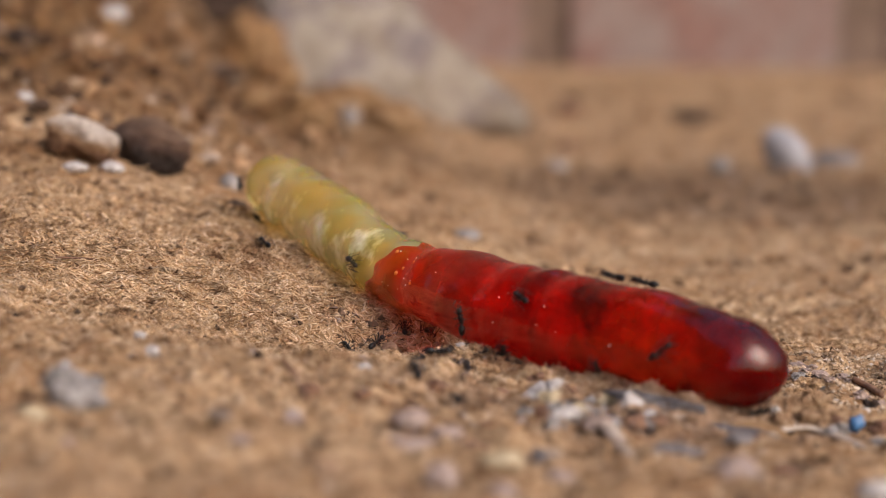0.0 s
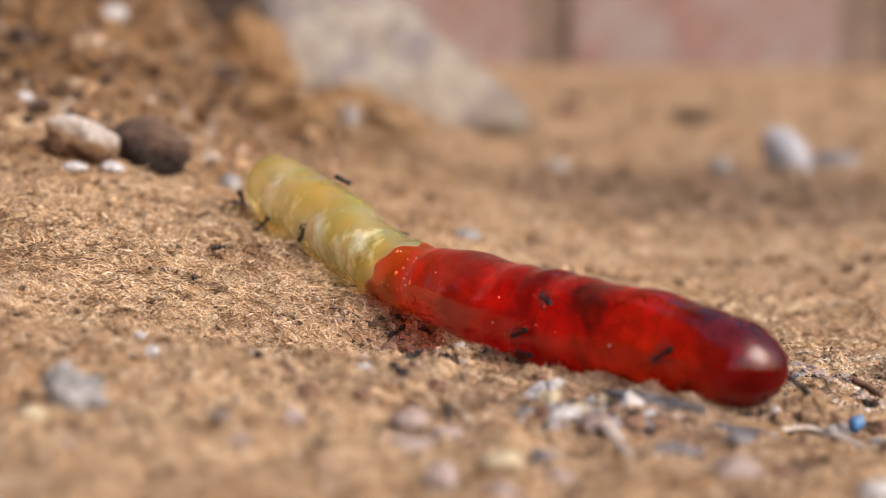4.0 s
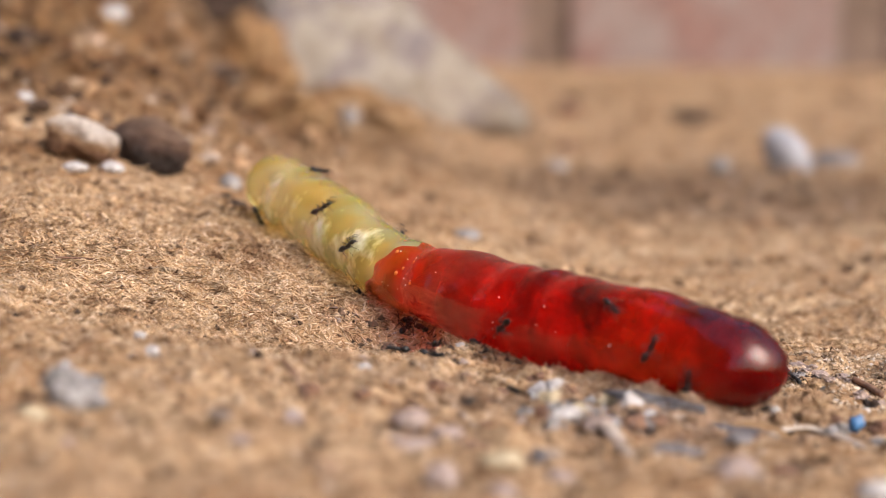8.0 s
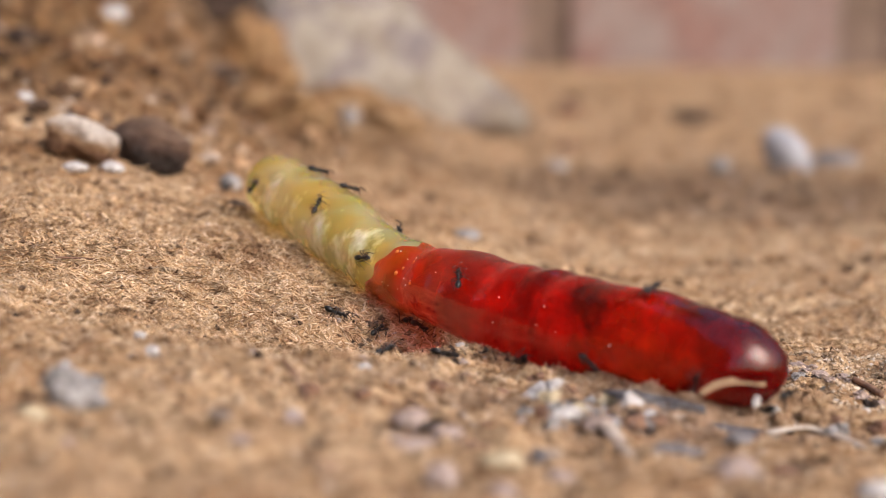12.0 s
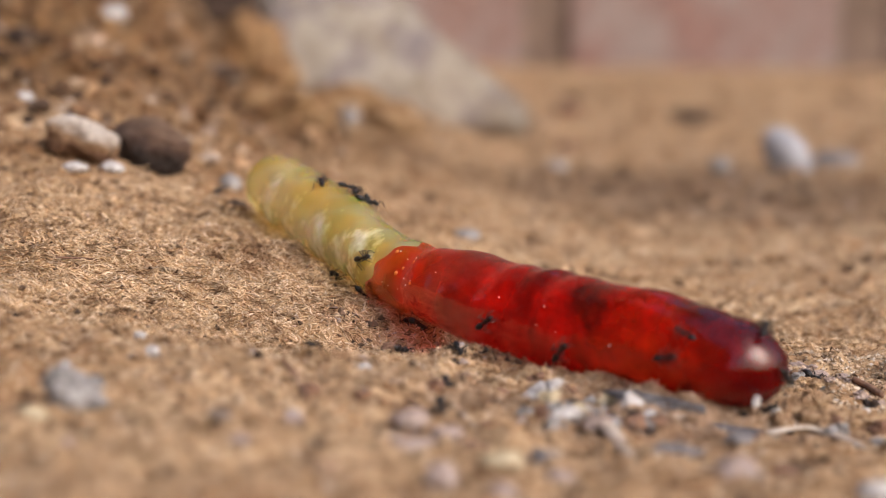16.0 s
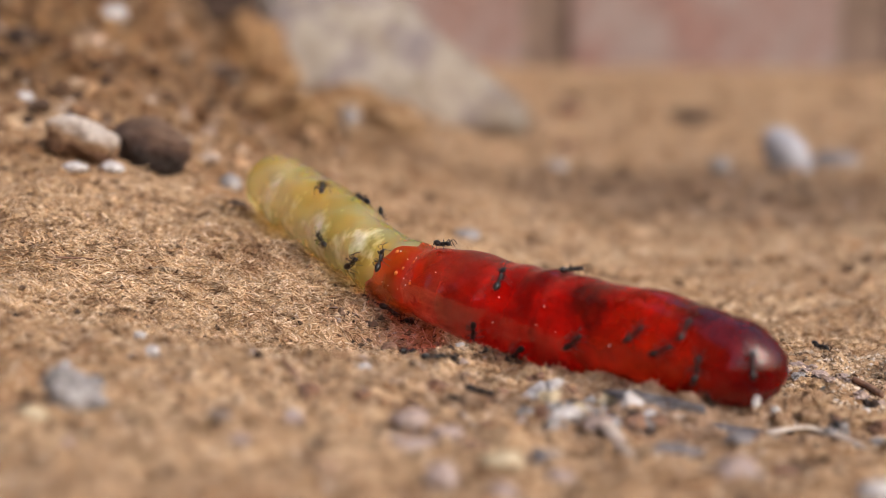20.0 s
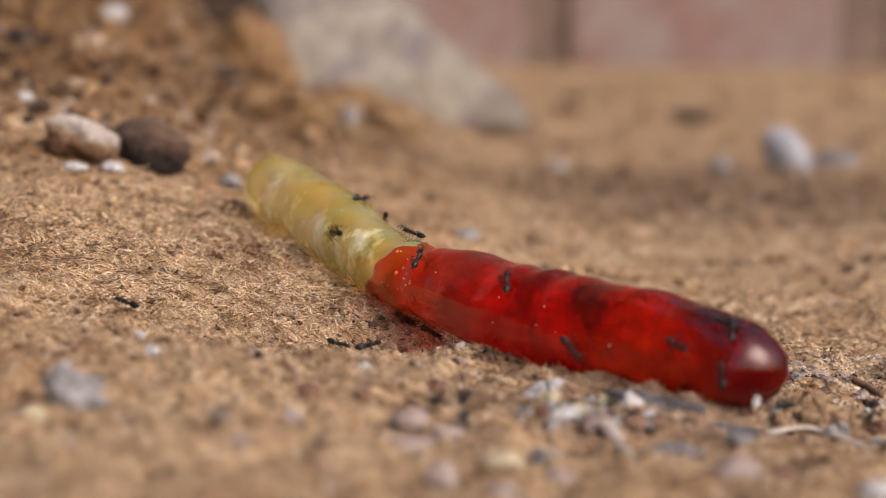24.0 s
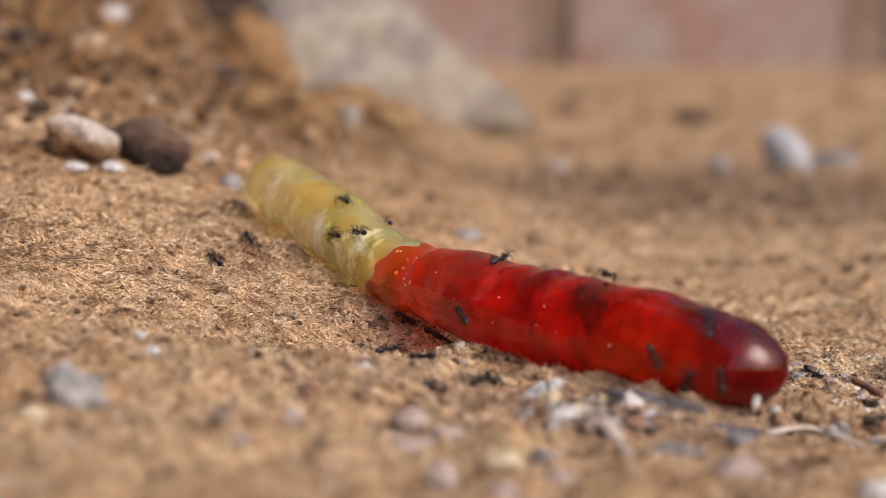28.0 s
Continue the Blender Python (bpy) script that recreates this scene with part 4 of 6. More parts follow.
pebble("clod", 36.6, 214.1, (1.06, 0.83, 0.68), SOIL, 95, "crumbling tan soil clod beside gummy worm tip", "clod", rz=0, ry=0, rough=0.42, sink=0.2, detail=4)
pebble("crumb", 13.6, 200.2, (0.57, 0.52, 0.51), SLATE, 96, "small slate crumb beside gummy worm", "crumb", rz=166, ry=0, rough=0.55, sink=0.25, detail=2)
pebble("crumb", 17.5, 206.0, (0.61, 0.50, 0.42), PALE_PEBBLE, 97, "small tan mineral crumb beside gummy worm", "crumb", rz=13, ry=0, rough=0.55, sink=0.25, detail=2)
pebble("crumb", 17.2, 205.6, (0.65, 0.54, 0.47), PALE_PEBBLE, 98, "small tan mineral crumb beside gummy worm", "crumb", rz=26, ry=0, rough=0.55, sink=0.25, detail=2)
pebble("crumb", 13.8, 211.1, (0.49, 0.39, 0.33), GREY_PEBBLE, 99, "small grey mineral crumb beside gummy worm", "crumb", rz=99, ry=0, rough=0.55, sink=0.25, detail=2)
pebble("crumb", 8.4, 201.2, (0.54, 0.46, 0.41), GREY_PEBBLE, 100, "small grey mineral crumb beside gummy worm", "crumb", rz=33, ry=0, rough=0.55, sink=0.25, detail=2)
pebble("crumb", 6.6, 200.7, (0.60, 0.56, 0.56), GREY_PEBBLE, 101, "small grey mineral crumb beside gummy worm", "crumb", rz=42, ry=0, rough=0.55, sink=0.25, detail=2)
pebble("crumb", 16.9, 204.9, (0.52, 0.47, 0.44), GREY_PEBBLE, 102, "small grey mineral crumb beside gummy worm", "crumb", rz=52, ry=0, rough=0.55, sink=0.25, detail=2)
pebble("crumb", 8.6, 198.7, (0.66, 0.60, 0.60), GREY_PEBBLE, 103, "small grey mineral crumb beside gummy worm", "crumb", rz=76, ry=0, rough=0.55, sink=0.25, detail=2)
pebble("crumb", 7.0, 203.9, (0.42, 0.34, 0.30), GREY_PEBBLE, 104, "small grey mineral crumb beside gummy worm", "crumb", rz=154, ry=0, rough=0.55, sink=0.25, detail=2)
pebble("crumb", 13.3, 201.0, (0.44, 0.36, 0.31), DARK_PEBBLE, 105, "small dark soil crumb beside gummy worm", "crumb", rz=78, ry=0, rough=0.55, sink=0.25, detail=2)
pebble("crumb", 12.3, 203.8, (0.49, 0.39, 0.33), PALE_PEBBLE, 106, "small tan mineral crumb beside gummy worm", "crumb", rz=65, ry=0, rough=0.55, sink=0.25, detail=2)
pebble("crumb", 18.2, 206.9, (0.46, 0.38, 0.34), DARK_PEBBLE, 107, "small dark soil crumb beside gummy worm", "crumb", rz=140, ry=0, rough=0.55, sink=0.25, detail=2)
pebble("crumb", 15.8, 203.2, (0.63, 0.53, 0.48), TWIG, 108, "small brown soil crumb beside gummy worm", "crumb", rz=46, ry=0, rough=0.55, sink=0.25, detail=2)
pebble("crumb", 13.6, 199.5, (0.59, 0.55, 0.55), WHITE_GRIT, 109, "small whitish mineral crumb beside gummy worm", "crumb", rz=118, ry=0, rough=0.55, sink=0.25, detail=2)
pebble("crumb", 10.7, 203.5, (0.41, 0.35, 0.31), TWIG, 110, "small brown soil crumb beside gummy worm", "crumb", rz=150, ry=0, rough=0.55, sink=0.25, detail=2)
pebble("crumb", 15.1, 200.4, (0.42, 0.36, 0.32), SLATE, 111, "small slate crumb beside gummy worm", "crumb", rz=23, ry=0, rough=0.55, sink=0.25, detail=2)
pebble("crumb", 9.0, 202.5, (0.66, 0.54, 0.47), GREY_PEBBLE, 112, "small grey mineral crumb beside gummy worm", "crumb", rz=179, ry=0, rough=0.55, sink=0.25, detail=2)
pebble("crumb", 13.0, 202.9, (0.43, 0.39, 0.38), GREY_PEBBLE, 113, "small grey mineral crumb beside gummy worm", "crumb", rz=160, ry=0, rough=0.55, sink=0.25, detail=2)
pebble("crumb", 8.4, 202.1, (0.38, 0.30, 0.23), PALE_PEBBLE, 114, "small tan mineral crumb beside gummy worm", "crumb", rz=153, ry=0, rough=0.55, sink=0.25, detail=2)
pebble("crumb", 12.7, 202.1, (0.59, 0.49, 0.42), GREY_PEBBLE, 115, "small grey mineral crumb beside gummy worm", "crumb", rz=64, ry=0, rough=0.55, sink=0.25, detail=2)
pebble("crumb", 11.9, 202.9, (0.68, 0.59, 0.56), WHITE_GRIT, 116, "small whitish mineral crumb beside gummy worm", "crumb", rz=126, ry=0, rough=0.55, sink=0.25, detail=2)
pebble("crumb", 10.5, 204.1, (0.53, 0.42, 0.34), DARK_PEBBLE, 117, "small dark soil crumb beside gummy worm", "crumb", rz=105, ry=0, rough=0.55, sink=0.25, detail=2)
pebble("crumb", 8.2, 211.5, (0.36, 0.30, 0.27), GREY_PEBBLE, 118, "small grey mineral crumb beside gummy worm", "crumb", rz=36, ry=0, rough=0.55, sink=0.25, detail=2)
pebble("crumb", 11.8, 200.1, (0.37, 0.33, 0.30), SLATE, 119, "small slate crumb beside gummy worm", "crumb", rz=124, ry=0, rough=0.55, sink=0.25, detail=2)
pebble("crumb", 14.7, 204.3, (0.43, 0.36, 0.32), GREY_PEBBLE, 120, "small grey mineral crumb beside gummy worm", "crumb", rz=37, ry=0, rough=0.55, sink=0.25, detail=2)
pebble("crumb", 7.9, 201.0, (0.67, 0.59, 0.55), TWIG, 121, "small brown soil crumb beside gummy worm", "crumb", rz=127, ry=0, rough=0.55, sink=0.25, detail=2)
pebble("crumb", 16.9, 205.6, (0.43, 0.38, 0.37), PALE_PEBBLE, 122, "small tan mineral crumb beside gummy worm", "crumb", rz=128, ry=0, rough=0.55, sink=0.25, detail=2)
pebble("crumb", 10.7, 201.3, (0.45, 0.39, 0.36), SLATE, 123, "small slate crumb beside gummy worm", "crumb", rz=8, ry=0, rough=0.55, sink=0.25, detail=2)
pebble("crumb", 15.4, 203.0, (0.57, 0.51, 0.50), DARK_PEBBLE, 124, "small dark soil crumb beside gummy worm", "crumb", rz=67, ry=0, rough=0.55, sink=0.25, detail=2)
pebble("crumb", 15.4, 200.7, (0.66, 0.55, 0.48), GREY_PEBBLE, 125, "small grey mineral crumb beside gummy worm", "crumb", rz=45, ry=0, rough=0.55, sink=0.25, detail=2)
pebble("crumb", 13.9, 211.1, (0.63, 0.52, 0.45), TWIG, 126, "small brown soil crumb beside gummy worm", "crumb", rz=70, ry=0, rough=0.55, sink=0.25, detail=2)
pebble("crumb", 11.9, 200.6, (0.56, 0.46, 0.41), DARK_PEBBLE, 127, "small dark soil crumb beside gummy worm", "crumb", rz=70, ry=0, rough=0.55, sink=0.25, detail=2)
pebble("crumb", 13.9, 200.2, (0.46, 0.43, 0.43), SLATE, 128, "small slate crumb beside gummy worm", "crumb", rz=44, ry=0, rough=0.55, sink=0.25, detail=2)
pebble("crumb", 16.6, 201.9, (0.66, 0.57, 0.52), GREY_PEBBLE, 129, "small grey mineral crumb beside gummy worm", "crumb", rz=135, ry=0, rough=0.55, sink=0.25, detail=2)
pebble("crumb", 18.1, 205.0, (0.67, 0.57, 0.52), GREY_PEBBLE, 130, "small grey mineral crumb beside gummy worm", "crumb", rz=177, ry=0, rough=0.55, sink=0.25, detail=2)
pebble("crumb", 7.5, 201.9, (0.38, 0.34, 0.34), PALE_PEBBLE, 131, "small tan mineral crumb beside gummy worm", "crumb", rz=148, ry=0, rough=0.55, sink=0.25, detail=2)
pebble("crumb", 12.4, 199.8, (0.54, 0.49, 0.47), GREY_PEBBLE, 132, "small grey mineral crumb beside gummy worm", "crumb", rz=163, ry=0, rough=0.55, sink=0.25, detail=2)
pebble("crumb", 9.6, 199.6, (0.37, 0.32, 0.28), GREY_PEBBLE, 133, "small grey mineral crumb beside gummy worm", "crumb", rz=166, ry=0, rough=0.55, sink=0.25, detail=2)
pebble("crumb", 8.7, 201.6, (0.55, 0.42, 0.34), GREY_PEBBLE, 134, "small grey mineral crumb beside gummy worm", "crumb", rz=120, ry=0, rough=0.55, sink=0.25, detail=2)
pebble("crumb", 18.1, 205.2, (0.37, 0.34, 0.34), GREY_PEBBLE, 135, "small grey mineral crumb beside gummy worm", "crumb", rz=123, ry=0, rough=0.55, sink=0.25, detail=2)
pebble("crumb", 9.5, 214.8, (0.47, 0.42, 0.40), PALE_PEBBLE, 136, "small tan mineral crumb beside gummy worm", "crumb", rz=18, ry=0, rough=0.55, sink=0.25, detail=2)
pebble("crumb", 13.9, 209.8, (0.33, 0.27, 0.24), GREY_PEBBLE, 137, "small grey mineral crumb beside gummy worm", "crumb", rz=71, ry=0, rough=0.55, sink=0.25, detail=2)
pebble("crumb", 16.4, 200.9, (0.62, 0.51, 0.46), DARK_PEBBLE, 138, "small dark soil crumb beside gummy worm", "crumb", rz=9, ry=0, rough=0.55, sink=0.25, detail=2)
pebble("crumb", 13.0, 202.9, (0.52, 0.43, 0.37), GREY_PEBBLE, 139, "small grey mineral crumb beside gummy worm", "crumb", rz=148, ry=0, rough=0.55, sink=0.25, detail=2)
pebble("crumb", 10.1, 203.3, (0.48, 0.43, 0.42), GREY_PEBBLE, 140, "small grey mineral crumb beside gummy worm", "crumb", rz=164, ry=0, rough=0.55, sink=0.25, detail=2)
pebble("crumb", 12.7, 201.4, (0.54, 0.46, 0.42), GREY_PEBBLE, 141, "small grey mineral crumb beside gummy worm", "crumb", rz=50, ry=0, rough=0.55, sink=0.25, detail=2)
pebble("slate_flake", 16.3, 208.6, (2.59, 1.49, 0.52), DARK_FLAKE, 142, "dark blue-grey slate flake beside gummy worm", "stone flake", rz=0, ry=8, rough=0.4, sink=0.4, detail=3)
pebble("slate_flake", 19.4, 208.8, (2.12, 1.24, 0.47), DARK_FLAKE, 143, "dark blue-grey slate flake beside gummy worm", "stone flake", rz=0, ry=10, rough=0.4, sink=0.4, detail=3)
# dark flake laid wide to give the shadow under the worm's tip
pebble("slate_flake", 23.6, 205.6, (3.30, 1.20, 0.45), DARK_FLAKE, 144, "dark blue-grey slate flake laid as shadow under gummy worm tip", "stone flake", rz=0, ry=6, rough=0.4, sink=0.6, detail=3)
pebble("slate_flake", 17.4, 187.0, (1.69, 1.10, 0.59), SLATE, 145, "dark slate flake in sandy soil", "stone flake", rz=0, ry=4, rough=0.4, sink=0.55, detail=3)
pebble("pebble", 4.2, 176.2, (1.60, 1.11, 0.72), CREAM_PEBBLE, 146, "cream pebble in sandy soil", "pebble", rz=0, ry=0, rough=0.18, sink=0.55, detail=3)
pebble("pebble", 20.6, 175.6, (1.59, 1.39, 1.31), MAUVE_GRIT, 147, "pale tan pebble in sandy soil", "pebble", rz=0, ry=0, rough=0.18, sink=0.55, detail=3)
pebble("pebble", 29.5, 169.5, (1.23, 1.00, 0.84), WHITE_GRIT, 148, "whitish pebble in sandy soil", "pebble", rz=0, ry=0, rough=0.18, sink=0.55, detail=3)
pebble("pebble", -0.1, 169.3, (1.23, 1.11, 1.08), MAUVE_GRIT, 149, "pale pinkish pebble in sandy soil", "pebble", rz=0, ry=0, rough=0.18, sink=0.55, detail=3)
pebble("pebble", -2.5, 188.9, (1.50, 1.13, 0.86), MAUVE_GRIT, 150, "pale pinkish pebble in sandy soil", "pebble", rz=0, ry=0, rough=0.18, sink=0.55, detail=3)
pebble("pebble", 0.3, 184.0, (1.25, 0.95, 0.71), MAUVE_GRIT, 151, "flat pinkish pebble in sandy soil", "pebble", rz=0, ry=0, rough=0.18, sink=0.55, detail=3)
pebble("pebble", -11.4, 187.5, (0.72, 0.63, 0.60), WHITE_GRIT, 152, "whitish grain in sandy soil", "pebble", rz=0, ry=0, rough=0.18, sink=0.55, detail=3)
pebble("grit", -6.5, 206.7, (0.70, 0.51, 0.37), WHITE_GRIT, 153, "white grit on the crest of soil", "grit", rz=0, ry=0, rough=0.18, sink=0.55, detail=3)
pebble("grit", -2.1, 211.3, (0.62, 0.48, 0.39), WHITE_GRIT, 154, "white grit on the crest of soil", "grit", rz=0, ry=0, rough=0.18, sink=0.55, detail=3)
pebble("grit", 1.6, 230.2, (0.52, 0.47, 0.47), WHITE_GRIT, 155, "white grit grain beside gummy worm", "grit", rz=0, ry=0, rough=0.18, sink=0.55, detail=3)
pebble("grit", 34.4, 243.0, (0.82, 0.60, 0.43), MAUVE_GRIT, 156, "dull grey-tan angular grit grain on sandy crest", "grit", rz=0, ry=0, rough=0.55, sink=0.55, detail=2)
pebble("grit", 36.0, 239.8, (0.87, 0.61, 0.40), MAUVE_GRIT, 157, "dull grey-tan angular grit grain on sandy crest", "grit", rz=0, ry=0, rough=0.55, sink=0.55, detail=2)
pebble("grit", 38.5, 241.5, (0.60, 0.44, 0.33), MAUVE_GRIT, 158, "dull grey-tan angular grit grain on sandy crest", "grit", rz=0, ry=0, rough=0.55, sink=0.55, detail=2)
pebble("grit", 38.5, 230.8, (0.78, 0.58, 0.42), MAUVE_GRIT, 159, "dull grey-tan angular grit grain on sandy crest", "grit", rz=0, ry=0, rough=0.55, sink=0.55, detail=2)
pebble("grit", 40.0, 229.8, (0.67, 0.51, 0.39), MAUVE_GRIT, 160, "dull grey-tan angular grit grain on sandy crest", "grit", rz=0, ry=0, rough=0.55, sink=0.55, detail=2)
pebble("grit", 35.8, 231.9, (0.52, 0.39, 0.29), MAUVE_GRIT, 161, "dull grey-tan angular grit grain on sandy crest", "grit", rz=0, ry=0, rough=0.55, sink=0.55, detail=2)
pebble("grit", 34.6, 239.6, (0.60, 0.43, 0.29), MAUVE_GRIT, 162, "dull grey-tan angular grit grain on sandy crest", "grit", rz=0, ry=0, rough=0.55, sink=0.55, detail=2)
pebble("grit", 38.8, 239.9, (0.54, 0.41, 0.32), MAUVE_GRIT, 163, "dull grey-tan angular grit grain on sandy crest", "grit", rz=0, ry=0, rough=0.55, sink=0.55, detail=2)
pebble("grit", 35.8, 242.4, (0.43, 0.33, 0.25), MAUVE_GRIT, 164, "dull grey-tan angular grit grain on sandy crest", "grit", rz=0, ry=0, rough=0.55, sink=0.55, detail=2)
pebble("grit", 37.7, 240.7, (0.44, 0.33, 0.25), MAUVE_GRIT, 165, "dull grey-tan angular grit grain on sandy crest", "grit", rz=0, ry=0, rough=0.55, sink=0.55, detail=2)
pebble("grit", 28.2, 212.3, (0.43, 0.46, 0.53), WHITE_GRIT, 166, "white grit grain beside gummy worm tip", "grit", rz=0, ry=0, rough=0.18, sink=0.55, detail=3)
pebble("grit", 25.3, 207.8, (0.42, 0.36, 0.33), WHITE_GRIT, 167, "white grit grain beside gummy worm tip", "grit", rz=0, ry=0, rough=0.18, sink=0.55, detail=3)
pebble("grit", 33.3, 212.0, (0.53, 0.46, 0.43), WHITE_GRIT, 168, "white grit grain beside gummy worm tip", "grit", rz=0, ry=0, rough=0.18, sink=0.55, detail=3)
pebble("grit", 34.1, 229.9, (0.42, 0.35, 0.31), WHITE_GRIT, 169, "white grit grain beside gummy worm tip", "grit", rz=0, ry=0, rough=0.18, sink=0.55, detail=3)
pebble("grit", 37.8, 224.2, (0.46, 0.38, 0.36), WHITE_GRIT, 170, "white grit grain beside gummy worm tip", "grit", rz=0, ry=0, rough=0.18, sink=0.55, detail=3)
pebble("clod", 37.0, 212.1, (0.80, 0.68, 0.62), TWIG, 171, "brown soil clod on broken crust", "clod", rz=97, ry=0, rough=0.5, sink=0.3, detail=3)
pebble("clod", 30.3, 215.5, (0.65, 0.51, 0.41), SOIL, 172, "crumbling tan soil clod on broken crust", "clod", rz=144, ry=0, rough=0.5, sink=0.3, detail=3)
pebble("clod", 32.5, 215.4, (0.63, 0.51, 0.43), SOIL, 173, "crumbling tan soil clod on broken crust", "clod", rz=97, ry=0, rough=0.5, sink=0.3, detail=3)
pebble("clod", 32.1, 212.2, (0.68, 0.53, 0.41), SOIL, 174, "crumbling tan soil clod on broken crust", "clod", rz=77, ry=0, rough=0.5, sink=0.3, detail=3)
pebble("clod", 33.3, 213.6, (0.88, 0.68, 0.55), TWIG, 175, "brown soil clod on broken crust", "clod", rz=73, ry=0, rough=0.5, sink=0.3, detail=3)
pebble("clod", 33.8, 238.4, (0.77, 0.63, 0.53), GREY_PEBBLE, 176, "grey grit grain on broken crust", "clod", rz=75, ry=0, rough=0.5, sink=0.3, detail=3)
pebble("clod", 32.3, 234.8, (0.38, 0.31, 0.27), DARK_PEBBLE, 177, "dark soil clod on broken crust", "clod", rz=70, ry=0, rough=0.5, sink=0.3, detail=3)
pebble("clod", 31.4, 215.4, (0.48, 0.38, 0.30), SOIL, 178, "crumbling tan soil clod on broken crust", "clod", rz=39, ry=0, rough=0.5, sink=0.3, detail=3)
pebble("clod", 36.9, 224.4, (0.72, 0.58, 0.50), DARK_PEBBLE, 179, "dark soil clod on broken crust", "clod", rz=165, ry=0, rough=0.5, sink=0.3, detail=3)
pebble("clod", 35.2, 206.9, (0.33, 0.25, 0.19), SOIL, 180, "crumbling tan soil clod on broken crust", "clod", rz=72, ry=0, rough=0.5, sink=0.3, detail=3)
pebble("clod", 33.6, 213.6, (0.76, 0.55, 0.39), TWIG, 181, "brown soil clod on broken crust", "clod", rz=89, ry=0, rough=0.5, sink=0.3, detail=3)
pebble("clod", 32.2, 213.7, (0.41, 0.30, 0.21), SOIL, 182, "crumbling tan soil clod on broken crust", "clod", rz=141, ry=0, rough=0.5, sink=0.3, detail=3)
pebble("clod", 32.5, 210.7, (0.64, 0.46, 0.33), GREY_PEBBLE, 183, "grey grit grain on broken crust", "clod", rz=109, ry=0, rough=0.5, sink=0.3, detail=3)
pebble("clod", 33.8, 211.9, (0.70, 0.63, 0.59), GREY_PEBBLE, 184, "grey grit grain on broken crust", "clod", rz=98, ry=0, rough=0.5, sink=0.3, detail=3)
pebble("clod", 33.0, 213.1, (0.45, 0.35, 0.28), GREY_PEBBLE, 185, "grey grit grain on broken crust", "clod", rz=16, ry=0, rough=0.5, sink=0.3, detail=3)
pebble("clod", 35.2, 238.4, (0.76, 0.64, 0.57), DARK_PEBBLE, 186, "dark soil clod on broken crust", "clod", rz=120, ry=0, rough=0.5, sink=0.3, detail=3)
pebble("clod", 38.7, 225.5, (0.78, 0.69, 0.66), DARK_PEBBLE, 187, "dark soil clod on broken crust", "clod", rz=84, ry=0, rough=0.5, sink=0.3, detail=3)
pebble("clod", 33.6, 213.1, (0.81, 0.59, 0.43), SOIL, 188, "crumbling tan soil clod on broken crust", "clod", rz=58, ry=0, rough=0.5, sink=0.3, detail=3)
pebble("clod", 34.9, 238.2, (0.80, 0.58, 0.41), SOIL, 189, "crumbling tan soil clod on broken crust", "clod", rz=109, ry=0, rough=0.5, sink=0.3, detail=3)
pebble("clod", 35.3, 202.3, (0.59, 0.43, 0.32), GREY_PEBBLE, 190, "grey grit grain on broken crust", "clod", rz=31, ry=0, rough=0.5, sink=0.3, detail=3)
pebble("clod", 31.1, 214.8, (0.75, 0.56, 0.42), SOIL, 191, "crumbling tan soil clod on broken crust", "clod", rz=74, ry=0, rough=0.5, sink=0.3, detail=3)
pebble("clod", 34.9, 213.0, (0.69, 0.55, 0.46), SOIL, 192, "crumbling tan soil clod on broken crust", "clod", rz=41, ry=0, rough=0.5, sink=0.3, detail=3)
pebble("clod", 33.1, 238.3, (0.45, 0.35, 0.29), SOIL, 193, "crumbling tan soil clod on broken crust", "clod", rz=18, ry=0, rough=0.5, sink=0.3, detail=3)
pebble("clod", 31.7, 214.9, (0.77, 0.68, 0.65), SOIL, 194, "crumbling tan soil clod on broken crust", "clod", rz=34, ry=0, rough=0.5, sink=0.3, detail=3)
pebble("clod", 32.8, 240.2, (0.77, 0.63, 0.53), GREY_PEBBLE, 195, "grey grit grain on broken crust", "clod", rz=167, ry=0, rough=0.5, sink=0.3, detail=3)
pebble("clod", 35.0, 232.0, (0.55, 0.46, 0.40), GREY_PEBBLE, 196, "grey grit grain on broken crust", "clod", rz=173, ry=0, rough=0.5, sink=0.3, detail=3)
strip("twig", [(39.2, 239.3, 0.3), (40.3, 237.4, 0.3), (40.5, 231.3, 0.3)], 0.88, 0.66, TWIG, "short reddish-brown twig on sandy crest", "twig", 0)
strip("straw", [(26.0, 207.5, 0.3), (30.4, 211.6, 0.3), (33.0, 210.0, 0.3), (34.3, 201.9, 0.3)], 1.55, 0.40, STRAW, "pale flattened straw lying on soil", "straw", 0)
strip("straw", [(11.4, 201.1, 0.3), (12.9, 199.4, 0.3), (14.0, 186.8, 0.3)], 1.45, 0.47, STRAW, "pale flattened straw lying on soil", "straw", 0)
strip("straw", [(16.2, 202.1, 0.3), (18.5, 205.0, 0.3), (21.6, 207.8, 0.3)], 0.92, 0.41, STRAW, "cream straw beside gummy worm", "straw", 0)
strip("straw", [(0.8, 205.2, 0.3), (1.8, 196.6, 0.3), (2.4, 193.9, 0.3)], 0.42, 0.25, STRAW, "thin pale straw on soil", "straw", 0)
strip("straw", [(-13.1, 204.6, 0.3), (-11.6, 199.7, 0.3), (-10.4, 191.8, 0.3)], 0.56, 0.32, TWIG, "thin brown stalk on sandy soil", "straw", 0)
strip("straw", [(-37.6, 245.0, 0.3), (-35.9, 246.5, 0.3), (-33.8, 246.1, 0.3)], 0.34, 0.22, TWIG, "thin dark stalk on soil", "straw", 0)


